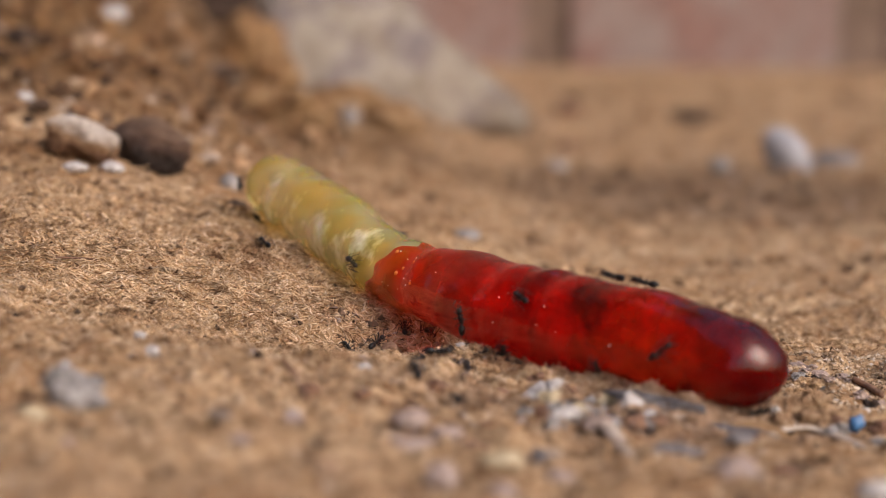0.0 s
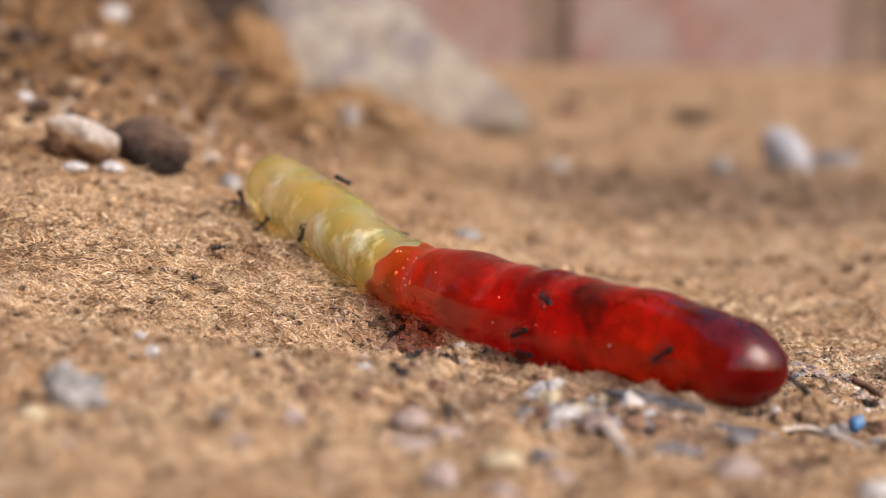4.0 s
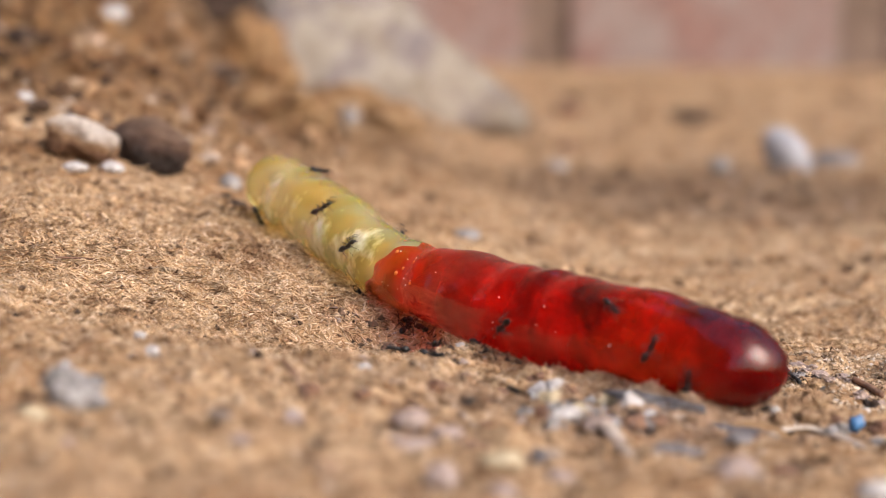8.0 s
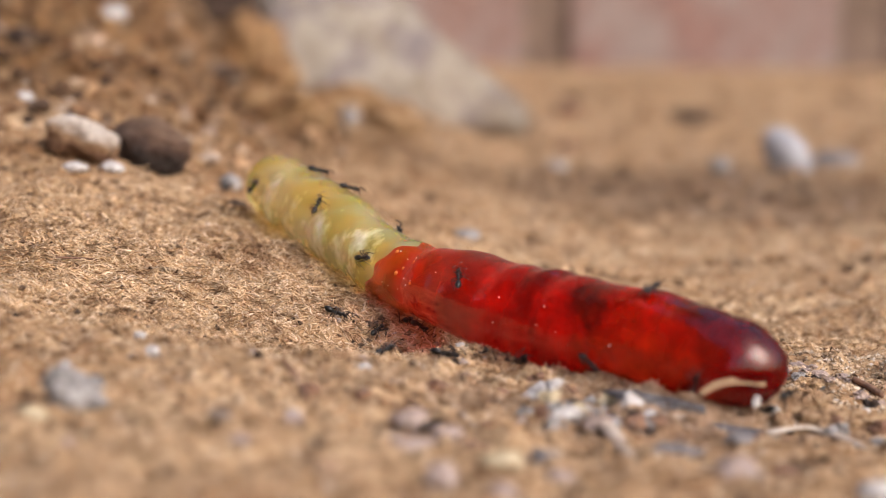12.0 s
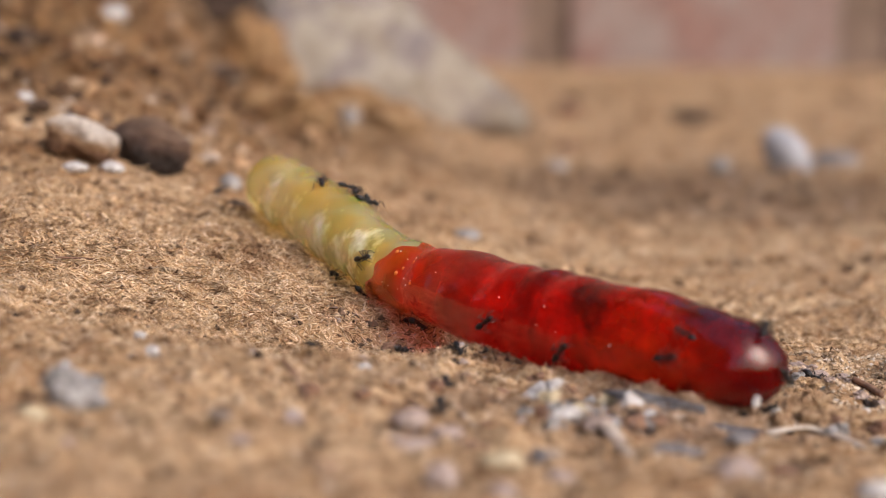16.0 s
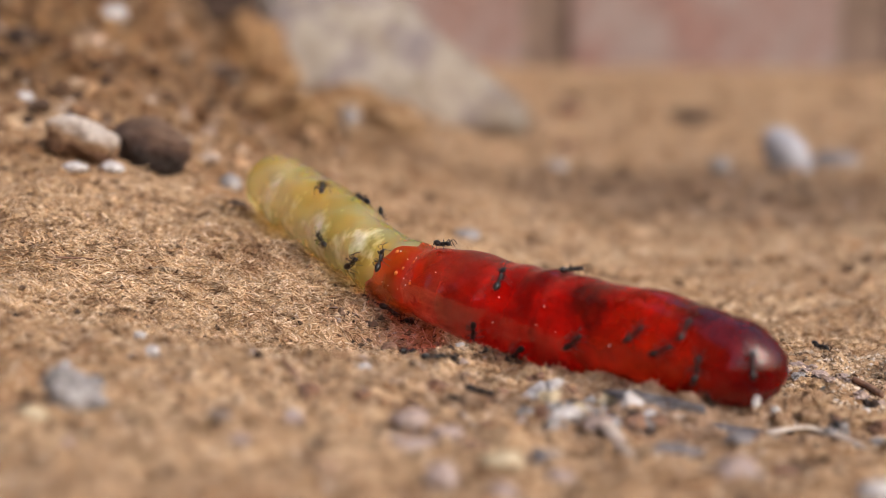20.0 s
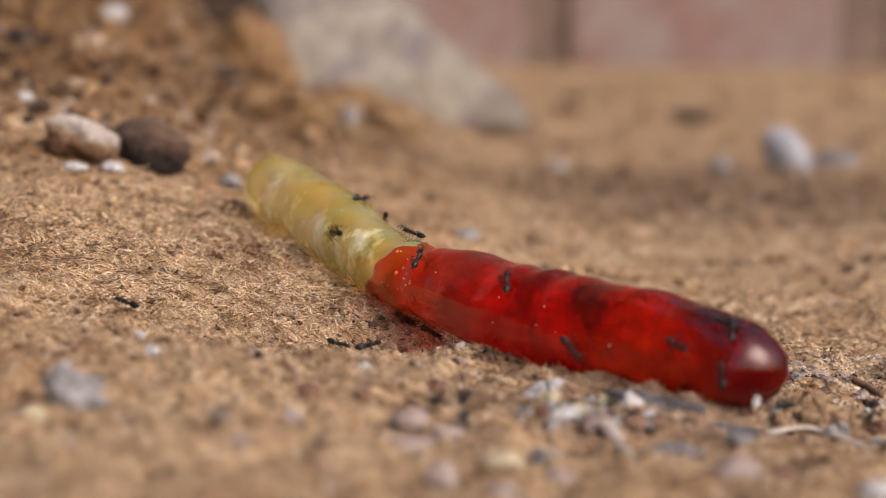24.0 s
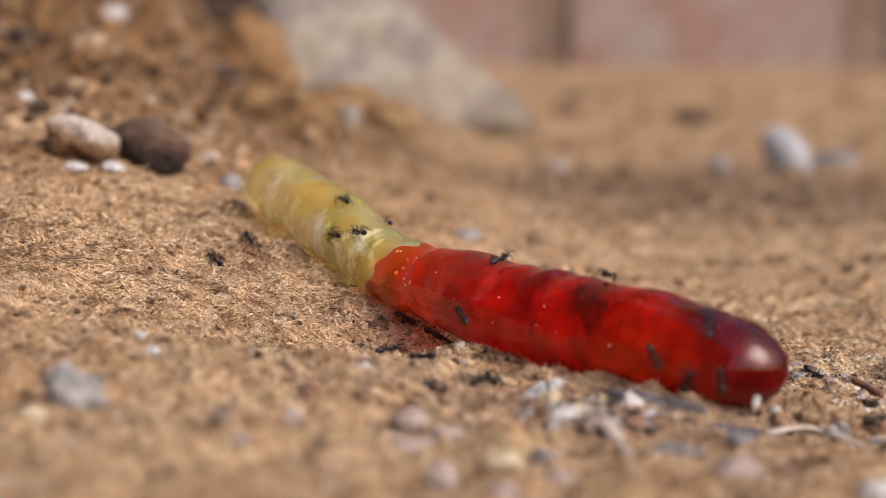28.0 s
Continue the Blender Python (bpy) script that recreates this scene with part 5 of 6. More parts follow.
# ---- ants ----
def ellipsoid(bm, c, r, pitch=0.0, point=0.0, seg=16):
    """Adds an egg shape, in mm; point narrows it towards -x."""
    m = pose(*[v / 1000 for v in c], 0, pitch, 0)
    made = bmesh.ops.create_uvsphere(bm, u_segments=seg, v_segments=seg // 2 + 2, radius=1.0)["verts"]
    for v in made:
        k = 1 - point * max(-v.co.x, 0) ** 2
        v.co = m @ Vector((v.co.x * r[0] / 1000, v.co.y * r[1] * k / 1000, v.co.z * r[2] * k / 1000))


def tube(bm, pts, radii, seg=6):
    """A jointed limb through points in mm."""
    rows = []
    ps = [Vector(p) / 1000 for p in pts]
    for i, p in enumerate(ps):
        f = (ps[min(i + 1, len(ps) - 1)] - ps[max(i - 1, 0)]).normalized()
        a = f.orthogonal().normalized()
        b = f.cross(a)
        rows.append([bm.verts.new(p + (a * math.cos(2 * math.pi * j / seg) + b * math.sin(2 * math.pi * j / seg)) * radii[i] / 1000) for j in range(seg)])
    for r0, r1 in zip(rows, rows[1:]):
        # match the rings by the nearest vertex, so that the limb does not twist
        k = min(range(seg), key=lambda q: sum((r0[j].co - r1[(j + q) % seg].co).length for j in range(seg)))
        for j in range(seg):
            bm.faces.new((r0[j], r0[(j + 1) % seg], r1[(j + 1 + k) % seg], r1[(j + k) % seg]))
    bm.faces.new(rows[0][::-1])
    bm.faces.new(rows[-1])
    bmesh.ops.recalc_face_normals(bm, faces=bm.faces)


HIPS = ((0.26, 0.13, 0.46, 48), (0.06, 0.14, 0.46, -2), (-0.14, 0.13, 0.46, -46))


def build_ant():
    ant = new("ant")
    bm = bmesh.new()
    ellipsoid(bm, (0.14, 0, 0.60), (0.31, 0.17, 0.20), -8)
    ellipsoid(bm, (-0.17, 0, 0.55), (0.26, 0.16, 0.18), 12)
    part("thorax", bm, ANT_BLACK, ant)
    bm = bmesh.new()
    ellipsoid(bm, (-0.45, 0, 0.55), (0.09, 0.11, 0.17), 0, seg=10)
    part("petiole", bm, ANT_BLACK, ant)
    bm = bmesh.new()
    ellipsoid(bm, (-0.98, 0, 0.60), (0.54, 0.30, 0.30), 6, 0.5, 20)
    part("abdomen", bm, ANT_BLACK, ant, "glossy black abdomen")
    bm = bmesh.new()
    ellipsoid(bm, (0.70, 0, 0.62), (0.33, 0.25, 0.20), 18, -0.12)
    ellipsoid(bm, (1.02, 0.07, 0.49), (0.13, 0.05, 0.05), 18, seg=8)
    ellipsoid(bm, (1.02, -0.07, 0.49), (0.13, 0.05, 0.05), 18, seg=8)
    part("head", bm, ANT_BLACK, ant)
    for sy in (1, -1):
        bm = bmesh.new()
        tube(bm, [(0.88, 0.10 * sy, 0.70), (1.05, 0.26 * sy, 0.88), (1.18, 0.38 * sy, 0.96), (1.40, 0.44 * sy, 0.82), (1.62, 0.40 * sy, 0.58)],
             (0.032, 0.03, 0.036, 0.034, 0.04))
        part("antenna", bm, ANT_LEG, ant)
    for sy in (1, -1):
        for hx, hy, hz, fan in HIPS:
            bm = bmesh.new()
            ln = 1.0 if fan < -20 else 0.86
            c, s = math.cos(radians(90 - fan)), math.sin(radians(90 - fan))
            def at(r, z):
                return (c * r * ln, s * r * ln * sy, z - hz)
            tube(bm, [at(0, hz), at(0.16, 0.44), at(0.38, 0.74), at(0.62, 0.90), at(0.80, 0.55), at(1.02, 0.06), at(1.22, 0.03)],
                 (0.055, 0.055, 0.058, 0.04, 0.033, 0.024, 0.016))
            leg = part("leg", bm, ANT_LEG, ant)
            leg.location = (hx / 1000, hy * sy / 1000, hz / 1000)
    return tagged(ant, "small shiny black ant foraging on gummy worm", "ant", "ants round the gummy worm")


def gather_ants(count):
    first = build_ant()
    made = [first] + [copy_thing(first, pose(0, 0, 0)) for _ in range(count - 1)]
    for i, a in enumerate(made):
        k = 0.95 + 0.13 * ((i * 37) % 11) / 10
        a.scale = (k, k, k)
    return made


def stand(surface, a, b, head):
    """The pose of an ant on the worm (mm along, degrees round) or on the soil (mm, mm)."""
    if surface == "w":
        p, n, f = worm_point(a / 1000, radians(b))
        q = worm_point(a / 1000, radians(b + 3))[0] - worm_point(a / 1000, radians(b - 3))[0]
        e1 = worm_point(min(a / 1000 + 0.0006, WORM_LEN - 0.0002), radians(b))[0] - worm_point(a / 1000 - 0.0006, radians(b))[0]
        e1, q = Vector(e1).normalized(), Vector(q).normalized()
        up_w = e1.cross(q).normalized()
        if up_w.dot(Vector(n)) < 0:
            up_w = -up_w
    else:
        x, y, e = a / 1000, b / 1000, 0.0012
        p = (x, y, float(ground_z(x, y)) + 0.00012)
        e1 = Vector((2 * e, 0, float(ground_z(x + e, y) - ground_z(x - e, y)))).normalized()
        q = Vector((0, 2 * e, float(ground_z(x, y + e) - ground_z(x, y - e)))).normalized()
        up_w = e1.cross(q).normalized()
    d = e1 * math.cos(radians(head)) + q * math.sin(radians(head))
    d = (d - up_w * d.dot(up_w)).normalized()
    side = up_w.cross(d)
    m = Matrix((d, side, up_w)).transposed().to_4x4()
    m.translation = Vector(p)
    return m


def go(ant, rows):
    """Keys an ant along its rows, and swings its legs while it walks."""
    out = []
    for r0, r1 in zip(rows, rows[1:]):
        t0, t1 = r0[0], r1[0]
        turn = (r1[4] - r0[4] + 180) % 360 - 180
        if r0[1] == r1[1]:
            n = max(1, min(math.ceil((t1 - t0) / 0.25), 40), math.ceil(abs(turn) / 40))
            out += [(t0 + (t1 - t0) * i / n, stand(r0[1], r0[2] + (r1[2] - r0[2]) * i / n, r0[3] + (r1[3] - r0[3]) * i / n, r0[4] + turn * i / n)) for i in range(n)]
        else:
            a, b = stand(*r0[1:]), stand(*r1[1:])
            n = max(2, math.ceil(math.degrees(a.to_quaternion().rotation_difference(b.to_quaternion()).angle) / 40))
            out += [(t0 + (t1 - t0) * i / n, a.lerp(b, i / n)) for i in range(n)]
    out.append((rows[-1][0], stand(*rows[-1][1:])))
    keys = []
    for t, m in out:
        if not keys or frame(t) > frame(keys[-1][0]):
            keys.append((t, m))
    walk(ant, keys)
    legs = [o for o in ant.children if o.name.startswith("leg")]
    ts = [t for t, _ in keys]
    run = [0.0]
    for (_, a), (_, b) in zip(keys, keys[1:]):
        run.append(run[-1] + (a.translation - b.translation).length * 1000)
    steps = np.unique(np.round(np.arange(0, 28.01, 0.1), 3))
    dist = np.interp(steps, ts, run)
    busy = np.gradient(dist, steps) > 1.2
    busy[0] = busy[-1] = True
    for k, leg in enumerate(legs):
        base = leg.location.copy()
        phase = 0 if k in (0, 2, 4) else math.pi
        sign = 1 if base.y > 0 else -1
        leg_rows = []
        for i, t in enumerate(steps):
            if busy[i] or busy[max(i - 1, 0)] or busy[min(i + 1, len(steps) - 1)]:
                w = 2 * math.pi * dist[i] / 1.7 + phase
                leg_rows.append((float(t), pose(*base, -sign * 7 * max(math.cos(w), 0), 0, 20 * math.sin(w) * (1 if busy[i] else 0.4))))
        walk(leg, leg_rows)


ANTS = gather_ants(36)


# ---- loose scraps that are carried or blown about ----
def scrap_rows(spots):
    return [(t, pose(x / 1000, y / 1000, z / 1000, rx, ry, rz)) for t, x, y, z, rx, ry, rz in spots]


BLUE_CHIP = rough_stone("plastic_chip", (0.0006, 0.0005, 0.0009), BLUE, 77, 0.25)
tagged(BLUE_CHIP, "small blue plastic chip on soil", "plastic chip")
WHITE_BIT = rough_stone("grit", (0.00036, 0.0003, 0.00055), WHITE_GRIT, 78, 0.2)
tagged(WHITE_BIT, "white grit grain against the gummy worm", "grit")
CREAM_BIT = rough_stone("crumb", (0.0005, 0.0005, 0.0005), CREAM_PEBBLE, 79, 0.3)
tagged(CREAM_BIT, "cream crumb at the foot of gummy worm", "crumb")
HUSK = strip("dry_husk", [(-2.8, 500.0, 0.0), (-1.0, 500.6, 0.0), (1.0, 500.6, 0.0), (2.8, 500.0, 0.0)], 0.75, 0.22, HUSK_TAN, "thin curved straw husk blown across the worm", "husk", 0.5)


def carry():
    walk(BLUE_CHIP, scrap_rows([(0, 35.0, 211.9, 1.5, 10, 20, 0), (8.3, 35.0, 211.9, 1.5, 10, 20, 0), (8.7, 37.2, 214.2, 1.3, 20, 40, 30), (9.2, 43.8, 217.4, 0.7, 20, 60, 60), (28, 43.8, 217.4, 0.7, 20, 60, 60)]))
    walk(WHITE_BIT, scrap_rows([(0, 27.6, 217.8, 3.0, 0, 0, 0), (11, 27.6, 217.8, 3.0, 0, 0, 0), (11.5, 26.1, 208.9, 4.0, 0, 10, 20), (28, 26.1, 208.9, 4.0, 0, 10, 20)]))
    walk(CREAM_BIT, scrap_rows([(0, 11.8, 224.0, 3.2, 0, 0, 0), (10.6, 11.8, 224.0, 3.2, 0, 0, 0), (11, 11.7, 220.8, 4.9, 0, 20, 20), (11.4, 11.8, 224.0, 3.2, 0, 30, 40), (21.5, 7.0, 232.8, 3.5, 0, 40, 60), (23.4, 7.0, 226.9, 5.1, 0, 50, 70), (28, 7.0, 226.9, 5.1, 0, 50, 70)]))
    walk(HUSK, scrap_rows([(0, 26.4, 208.3, 1.8, 80, 10, 0), (11.5, 26.4, 208.3, 1.8, 80, 10, 0), (11.8, 26.4, 208.1, 5.2, 60, -45, 0), (12, 24.0, 208.8, 5.4, 60, -15, 0), (12.2, 19.5, 210.6, 5.3, 50, -10, 10), (12.5, 11.2, 220.1, 5.6, 30, 70, 30), (13, 4.9, 227.0, 4.5, 40, 60, 60), (13.8, 0.9, 233.7, 2.4, 60, 20, 80), (28, 0.9, 233.7, 2.4, 60, 20, 80)]))


# ---- what moves ----
def motions():
    """Rows: seconds; on the worm (mm along it, degrees round it, heading) or on the soil (mm, mm, heading)."""
    go(ANTS[0], [(0, "w", 65.39, 56, -167), (0.5, "w", 66.77, 56, -162), (1, "w", 66.77, 50, -161), (2, "w", 66.77, 50, -161), (3, "w", 68.7, 58, -160), (3.5, "w", 68.42, 50, -160), (5.5, "w", 70.08, 62, -158), (6, "w", 68.7, 58, -160), (7, "w", 68.7, 58, -160), (7.5, "w", 67.59, 46, -12), (8, "w", 76.69, 50, 25), (8.5, "w", 76.69, 50, -159), (9, "w", 76.69, 58, -142), (9.5, "w", 75.86, 52, -134), (10, "w", 75.86, 52, -125), (10.5, "w", 75.86, 52, -125), (11, "w", 75.31, 52, -116), (11.5, "w", 76.14, 82, 89), (12, "w", 75.04, 114, 46), (12.5, "w", 79.72, 104, 1), (13.2, "w", 82.48, 118, 33), (14, "w", 82.38, 165, 68), (28, "w", 82.38, 165, -130)])
    go(ANTS[1], [(0, "w", 63.73, 120, -40), (1, "w", 65.66, 88, -63), (1.5, "w", 66.22, 88, 157), (2, "w", 66.22, 92, 156), (3, "w", 66.22, 92, 156), (5.5, "w", 66.77, 98, 156), (6, "w", 67.04, 92, 175), (7, "w", 66.22, 92, 165), (7.5, "w", 66.22, 92, 156), (8, "w", 64.29, 92, 145), (8.5, "w", 62.91, 114, 119), (9, "w", 60.98, 98, -100), (9.5, "w", 61.8, 34, -104), (10, "w", 57.12, -20, -87), (10.5, "w", 59.24, -75, 170), (14.5, "w", 55.17, -75, 104), (15, "w", 56.57, -10, 145), (15.6, "w", 55.17, -75, 104), (18.6, "w", 56.8, -75, -16), (19, "w", 59.6, -14, -72), (19.5, "w", 62.63, -8, -25), (20, "w", 67.87, -2, -74), (20.5, "w", 70.63, -20, -156), (21, "w", 76.95, -75, 3), (21.3, "w", 83.86, 6, -12), (21.5, "w", 88.27, -14, 16), (23.5, "w", 85.51, -6, -156), (24, "w", 85.79, 28, -172), (25, "w", 84.96, 8, -121), (25.5, "w", 83.86, 6, -152), (26, "w", 85.24, 38, -115), (26.5, "w", 85.24, 38, -115), (28, "w", 85.24, 38, -115)])
    go(ANTS[2], [(0, "w", 82.76, 82, -44), (0.5, "w", 82.21, 88, 142), (1, "w", 82.76, 82, 141), (1.5, "w", 82.21, 92, 141), (2, "w", 82.76, 88, 141), (3, "w", 82.76, 92, -30), (3.5, "w", 82.76, 88, 141), (5.5, "w", 82.76, 88, 141), (6, "w", 82.76, 82, -25), (7, "w", 82.76, 88, -21), (7.5, "w", 81.65, 92, 142), (8, "w", 81.65, 82, -72), (8.5, "w", 82.21, 88, 142), (9, "w", 81.65, 78, -49), (10, "w", 82.21, 78, 169), (10.5, "w", 82.21, 72, 159), (11, "w", 75.86, 100, -76), (11.5, "w", 73.38, 126, 164), (12, "w", 66.49, 124, -46), (12.5, "w", 67.59, 124, -10), (14.5, "w", 69.8, 122, -39), (15, "w", 72, 98, -36), (15.5, "w", 72, 98, 148), (16, "w", 72, 104, -44), (16.5, "w", 74.21, 88, 149), (17, "w", 73.66, 92, -31), (18, "w", 73.66, 92, -27), (19, "w", 73.66, 92, -31), (20, "w", 73.66, 92, -36), (20.5, "w", 73.66, 88, 149), (21, "w", 73.66, 92, -36), (21.5, "w", 73.66, 92, 149), (23.5, "w", 73.93, 100, -71), (24, "w", 73.38, 100, 44), (24.5, "w", 71.45, 124, 145), (25, "w", 67.59, 126, 178), (26, "w", 67.59, 120, -170), (27, "w", 61.8, 126, -158), (28, "w", 58.22, 92, -153)])
    go(ANTS[3], [(0, "w", 89.53, 165, -75), (1.5, "w", 88.96, 165, -168), (2, "w", 88.55, 150, -36), (3, "w", 85.5, 165, -159), (5.5, "w", 84.96, 122, -109), (6, "w", 85.51, 112, -37), (7, "w", 84.96, 104, -81), (7.5, "w", 84.96, 108, -72), (8, "w", 84.96, 108, -80), (9, "w", 85.51, 104, -69), (10, "w", 84.96, 108, -72), (11, "w", 85.51, 98, -61), (12, "w", 85.51, 108, -77), (12.5, "w", 84.41, 72, -120), (14.5, "w", 83.86, 56, -167), (15, "w", 83.86, 56, -167), (17, "w", 83.86, 56, -167), (18, "w", 84.41, 56, -162), (19, "w", 84.41, 56, -162), (20, "w", 83.86, 50, -90), (21, "w", 83.86, 50, -90), (21.5, "w", 84.41, 50, -88), (23.5, "w", 83.86, 68, -36), (24, "w", 83.86, 72, 12), (24.5, "w", 83.86, 72, 32), (25, "w", 84.96, 88, 31), (25.5, "w", 82.21, 98, -91), (26, "w", 82.21, 88, 45), (27, "w", 82.21, 88, 45), (28, "w", 82.21, 92, 47)])
    go(ANTS[4], [(0, "w", 75.59, 120, -79), (0.5, "w", 75.59, 126, -64), (1, "w", 77.52, 88, -96), (1.5, "w", 75.31, 94, -83), (2, "w", 76.69, 108, -62), (2.5, "w", 74.49, 136, 166), (3, "w", 68.42, 116, -45), (3.5, "w", 68.42, 116, 179), (4.5, "w", 65.11, 116, 174), (5.5, "w", 60.98, 126, 174), (6, "w", 60.98, 126, 3), (7, "w", 60.98, 126, 3), (8, "w", 60.43, 124, 18), (8.5, "w", 61.8, 126, 2), (10, "w", 63.73, 124, -71), (11, "w", 58.77, 164, -37), (12, "w", 60.84, 165, -65), (14, "w", 60.04, 165, -125), (15, "w", 60.43, 124, -5), (16, "w", 60.98, 152, -49), (17, "w", 56.57, 142, -37), (18, "w", 57.67, 126, -53), (19, "w", 62.91, 114, -76), (19.5, "w", 67.04, 92, -85), (20, "w", 65.94, 116, 146), (21, "w", 60.98, 126, -48), (22, "w", 58.42, 165, -63), (28, "w", 57.61, 165, -62)])
    go(ANTS[5], [(0, "w", 58.22, 98, -98), (0.5, "w", 60.15, 78, -95), (1, "w", 62.63, 68, -84), (1.5, "w", 52.43, 70, 178), (2, "w", 45.54, 38, -125), (2.5, "w", 50.5, 90, -149), (3, "w", 50.5, 74, -79), (3.5, "w", 43.88, 114, -167), (4.2, "w", 41.84, 165, 128), (6, "w", 42.48, 165, -46), (28, "w", 43.12, 165, -46)])
    go(ANTS[6], [(0, "w", 58.5, 132, -1), (0.5, "w", 57.39, 52, -103), (1, "w", 51.05, 12, -137), (1.5, "w", 52.15, 0, -81), (2, "w", 51.33, 2, 159), (2.5, "w", 48.85, -14, -143), (3, "w", 48.13, -75, 149), (5.5, "w", 43.76, -75, 135), (6, "w", 39.91, -75, 158), (6.5, "w", 28.72, -18, 141), (7, "w", 24.31, -14, -26), (7.5, "w", 21.55, -16, 133), (8, "w", 12.73, -14, -104), (8.5, "w", 11.63, -12, -168), (9, "w", 12.18, -14, -102), (10, "w", 12.73, -16, -129), (10.5, "w", 12.18, -14, -168), (11, "w", 12.73, -14, -74), (12, "w", 12.73, -14, -79), (12.5, "w", 12.73, -14, -12), (14.5, "w", 14.66, -34, -29), (15, "w", 19.9, -14, 150), (15.5, "w", 14.94, -40, -170), (16.2, "w", 23, -75, -40), (28, "w", 24.8, -75, -168)])
    go(ANTS[7], [(0, "w", 71.45, -18, 171), (0.4, "w", 71.06, -75, -171), (8.6, "w", 72.59, -75, -169), (9, "w", 70.63, -20, -42), (9.5, "w", 67.04, -22, 141), (10, "w", 64.83, -75, 178), (10.6, "w", 69.52, -75, -7), (11, "w", 70.63, -20, -119), (11.5, "w", 73.36, -75, -166), (28, "w", 74.09, -75, -166)])
    go(ANTS[8], [(0, "w", 75.04, -22, 159), (0.5, "w", 80.28, 2, -7), (0.9, "w", 81.72, -75, -28), (10.6, "w", 78.38, -75, -175), (11, "w", 79.72, 2, -65), (11.5, "w", 79.72, 2, -18), (12, "w", 80.4, -75, -26), (14, "w", 77.66, -75, -14), (14.5, "w", 79.72, 2, -58), (15, "w", 88.55, -24, 35), (15.5, "w", 88.82, 20, -100), (16, "w", 88.82, 16, -98), (17, "w", 88.27, -2, -101), (18, "w", 88.82, 16, -100), (18.5, "w", 88.82, 6, -5), (19, "w", 89.37, -20, 55), (19.5, "w", 91.3, 34, 101), (20, "w", 88.82, 74, -108), (20.5, "w", 88.82, 70, -3), (21, "w", 89.65, 74, -118), (21.5, "w", 88.82, 70, -133), (23.5, "w", 86.89, 24, -104), (24, "w", 86.89, 36, -108), (24.5, "w", 86.89, 28, -4), (25, "w", 87.44, 52, -97), (25.5, "w", 87.72, 26, 36), (26, "w", 88.55, 62, 3), (26.4, "w", 88.82, 16, -103), (26.8, "w", 87.28, -75, -129), (28, "w", 87.84, -75, -9)])
    go(ANTS[9], [(0, "w", 74.81, -75, -113), (10.7, "w", 74.09, -75, -113), (11, "w", 75.59, 4, -111), (12, "w", 78.62, 12, -99), (12.5, "w", 76.95, -75, -113), (28, "w", 76.23, -75, -113)])
    go(ANTS[10], [(0, "w", 5.563, 126, -18), (0.5, "w", 6.114, 126, 36), (1, "w", 14.11, 128, 48), (2, "w", 21.55, 124, 19), (3, "w", 22.1, 124, -36), (5.5, "w", 25.41, 44, -62), (6, "w", 25.69, 50, -54), (7, "w", 25.41, 44, -62), (8, "w", 25.41, 44, -62), (9, "w", 25.41, 44, -72), (10, "w", 25.41, 44, -62), (11, "w", 25.41, 40, -82), (11.5, "w", 25.69, 54, -65), (12, "w", 23.76, 44, -133), (12.5, "w", 22.1, 30, -98), (14.5, "w", 22.1, 40, -165), (15, "w", 22.1, 30, -136), (15.5, "w", 21.83, 34, -89), (16, "w", 19.35, 14, -163), (17, "w", 19.35, 14, -161), (18, "w", 19.35, 14, -123), (19, "w", 20.73, 20, -158), (20, "w", 20.73, 20, -155), (21, "w", 20.73, 20, -149), (21.5, "w", 19.9, 14, 12), (23.5, "w", 30.65, 54, 165), (24, "w", 30.65, 60, 168), (28, "w", 30.65, 64, 168)])
    go(ANTS[11], [(0, "w", 36.16, 84, 8), (0.5, "w", 33.13, 120, 47), (1, "w", 34.51, 80, -71), (1.5, "w", 29.55, 100, -49), (2, "w", 31.2, 122, -40), (2.5, "w", 31.75, 116, -45), (3, "w", 33.13, 126, -93), (3.5, "w", 38.63, 165, 70), (5.5, "w", 39.27, 165, 86), (6.5, "w", 38.37, 142, 96), (7, "w", 36.72, 134, -52), (7.5, "w", 38.09, 140, 79), (8, "w", 36.72, 134, -65), (8.5, "w", 31.48, 154, -80), (9, "w", 29.82, 162, -128), (9.5, "w", 36.72, 130, 42), (10, "w", 38.37, 142, 5), (10.5, "w", 38.37, 142, 5), (11, "g", -7.5, 248.1, -52), (12, "g", -6.5, 244.3, 61), (12.5, "w", 38.92, 148, -64), (14.5, "w", 37.54, 132, 57), (15, "w", 37.54, 132, 68), (16, "w", 37.54, 132, 68), (17, "w", 37.54, 132, 57), (18, "w", 37.54, 132, 68), (19, "w", 38.09, 140, 12), (20, "w", 38.09, 140, 19), (21, "w", 38.09, 140, 12), (21.5, "w", 38.09, 140, 31), (23.5, "w", 42.51, 134, 24), (24, "w", 44.16, 148, 33), (25, "w", 45.26, 146, 91), (26, "w", 45.26, 146, 91), (28, "w", 44.16, 148, 33)])
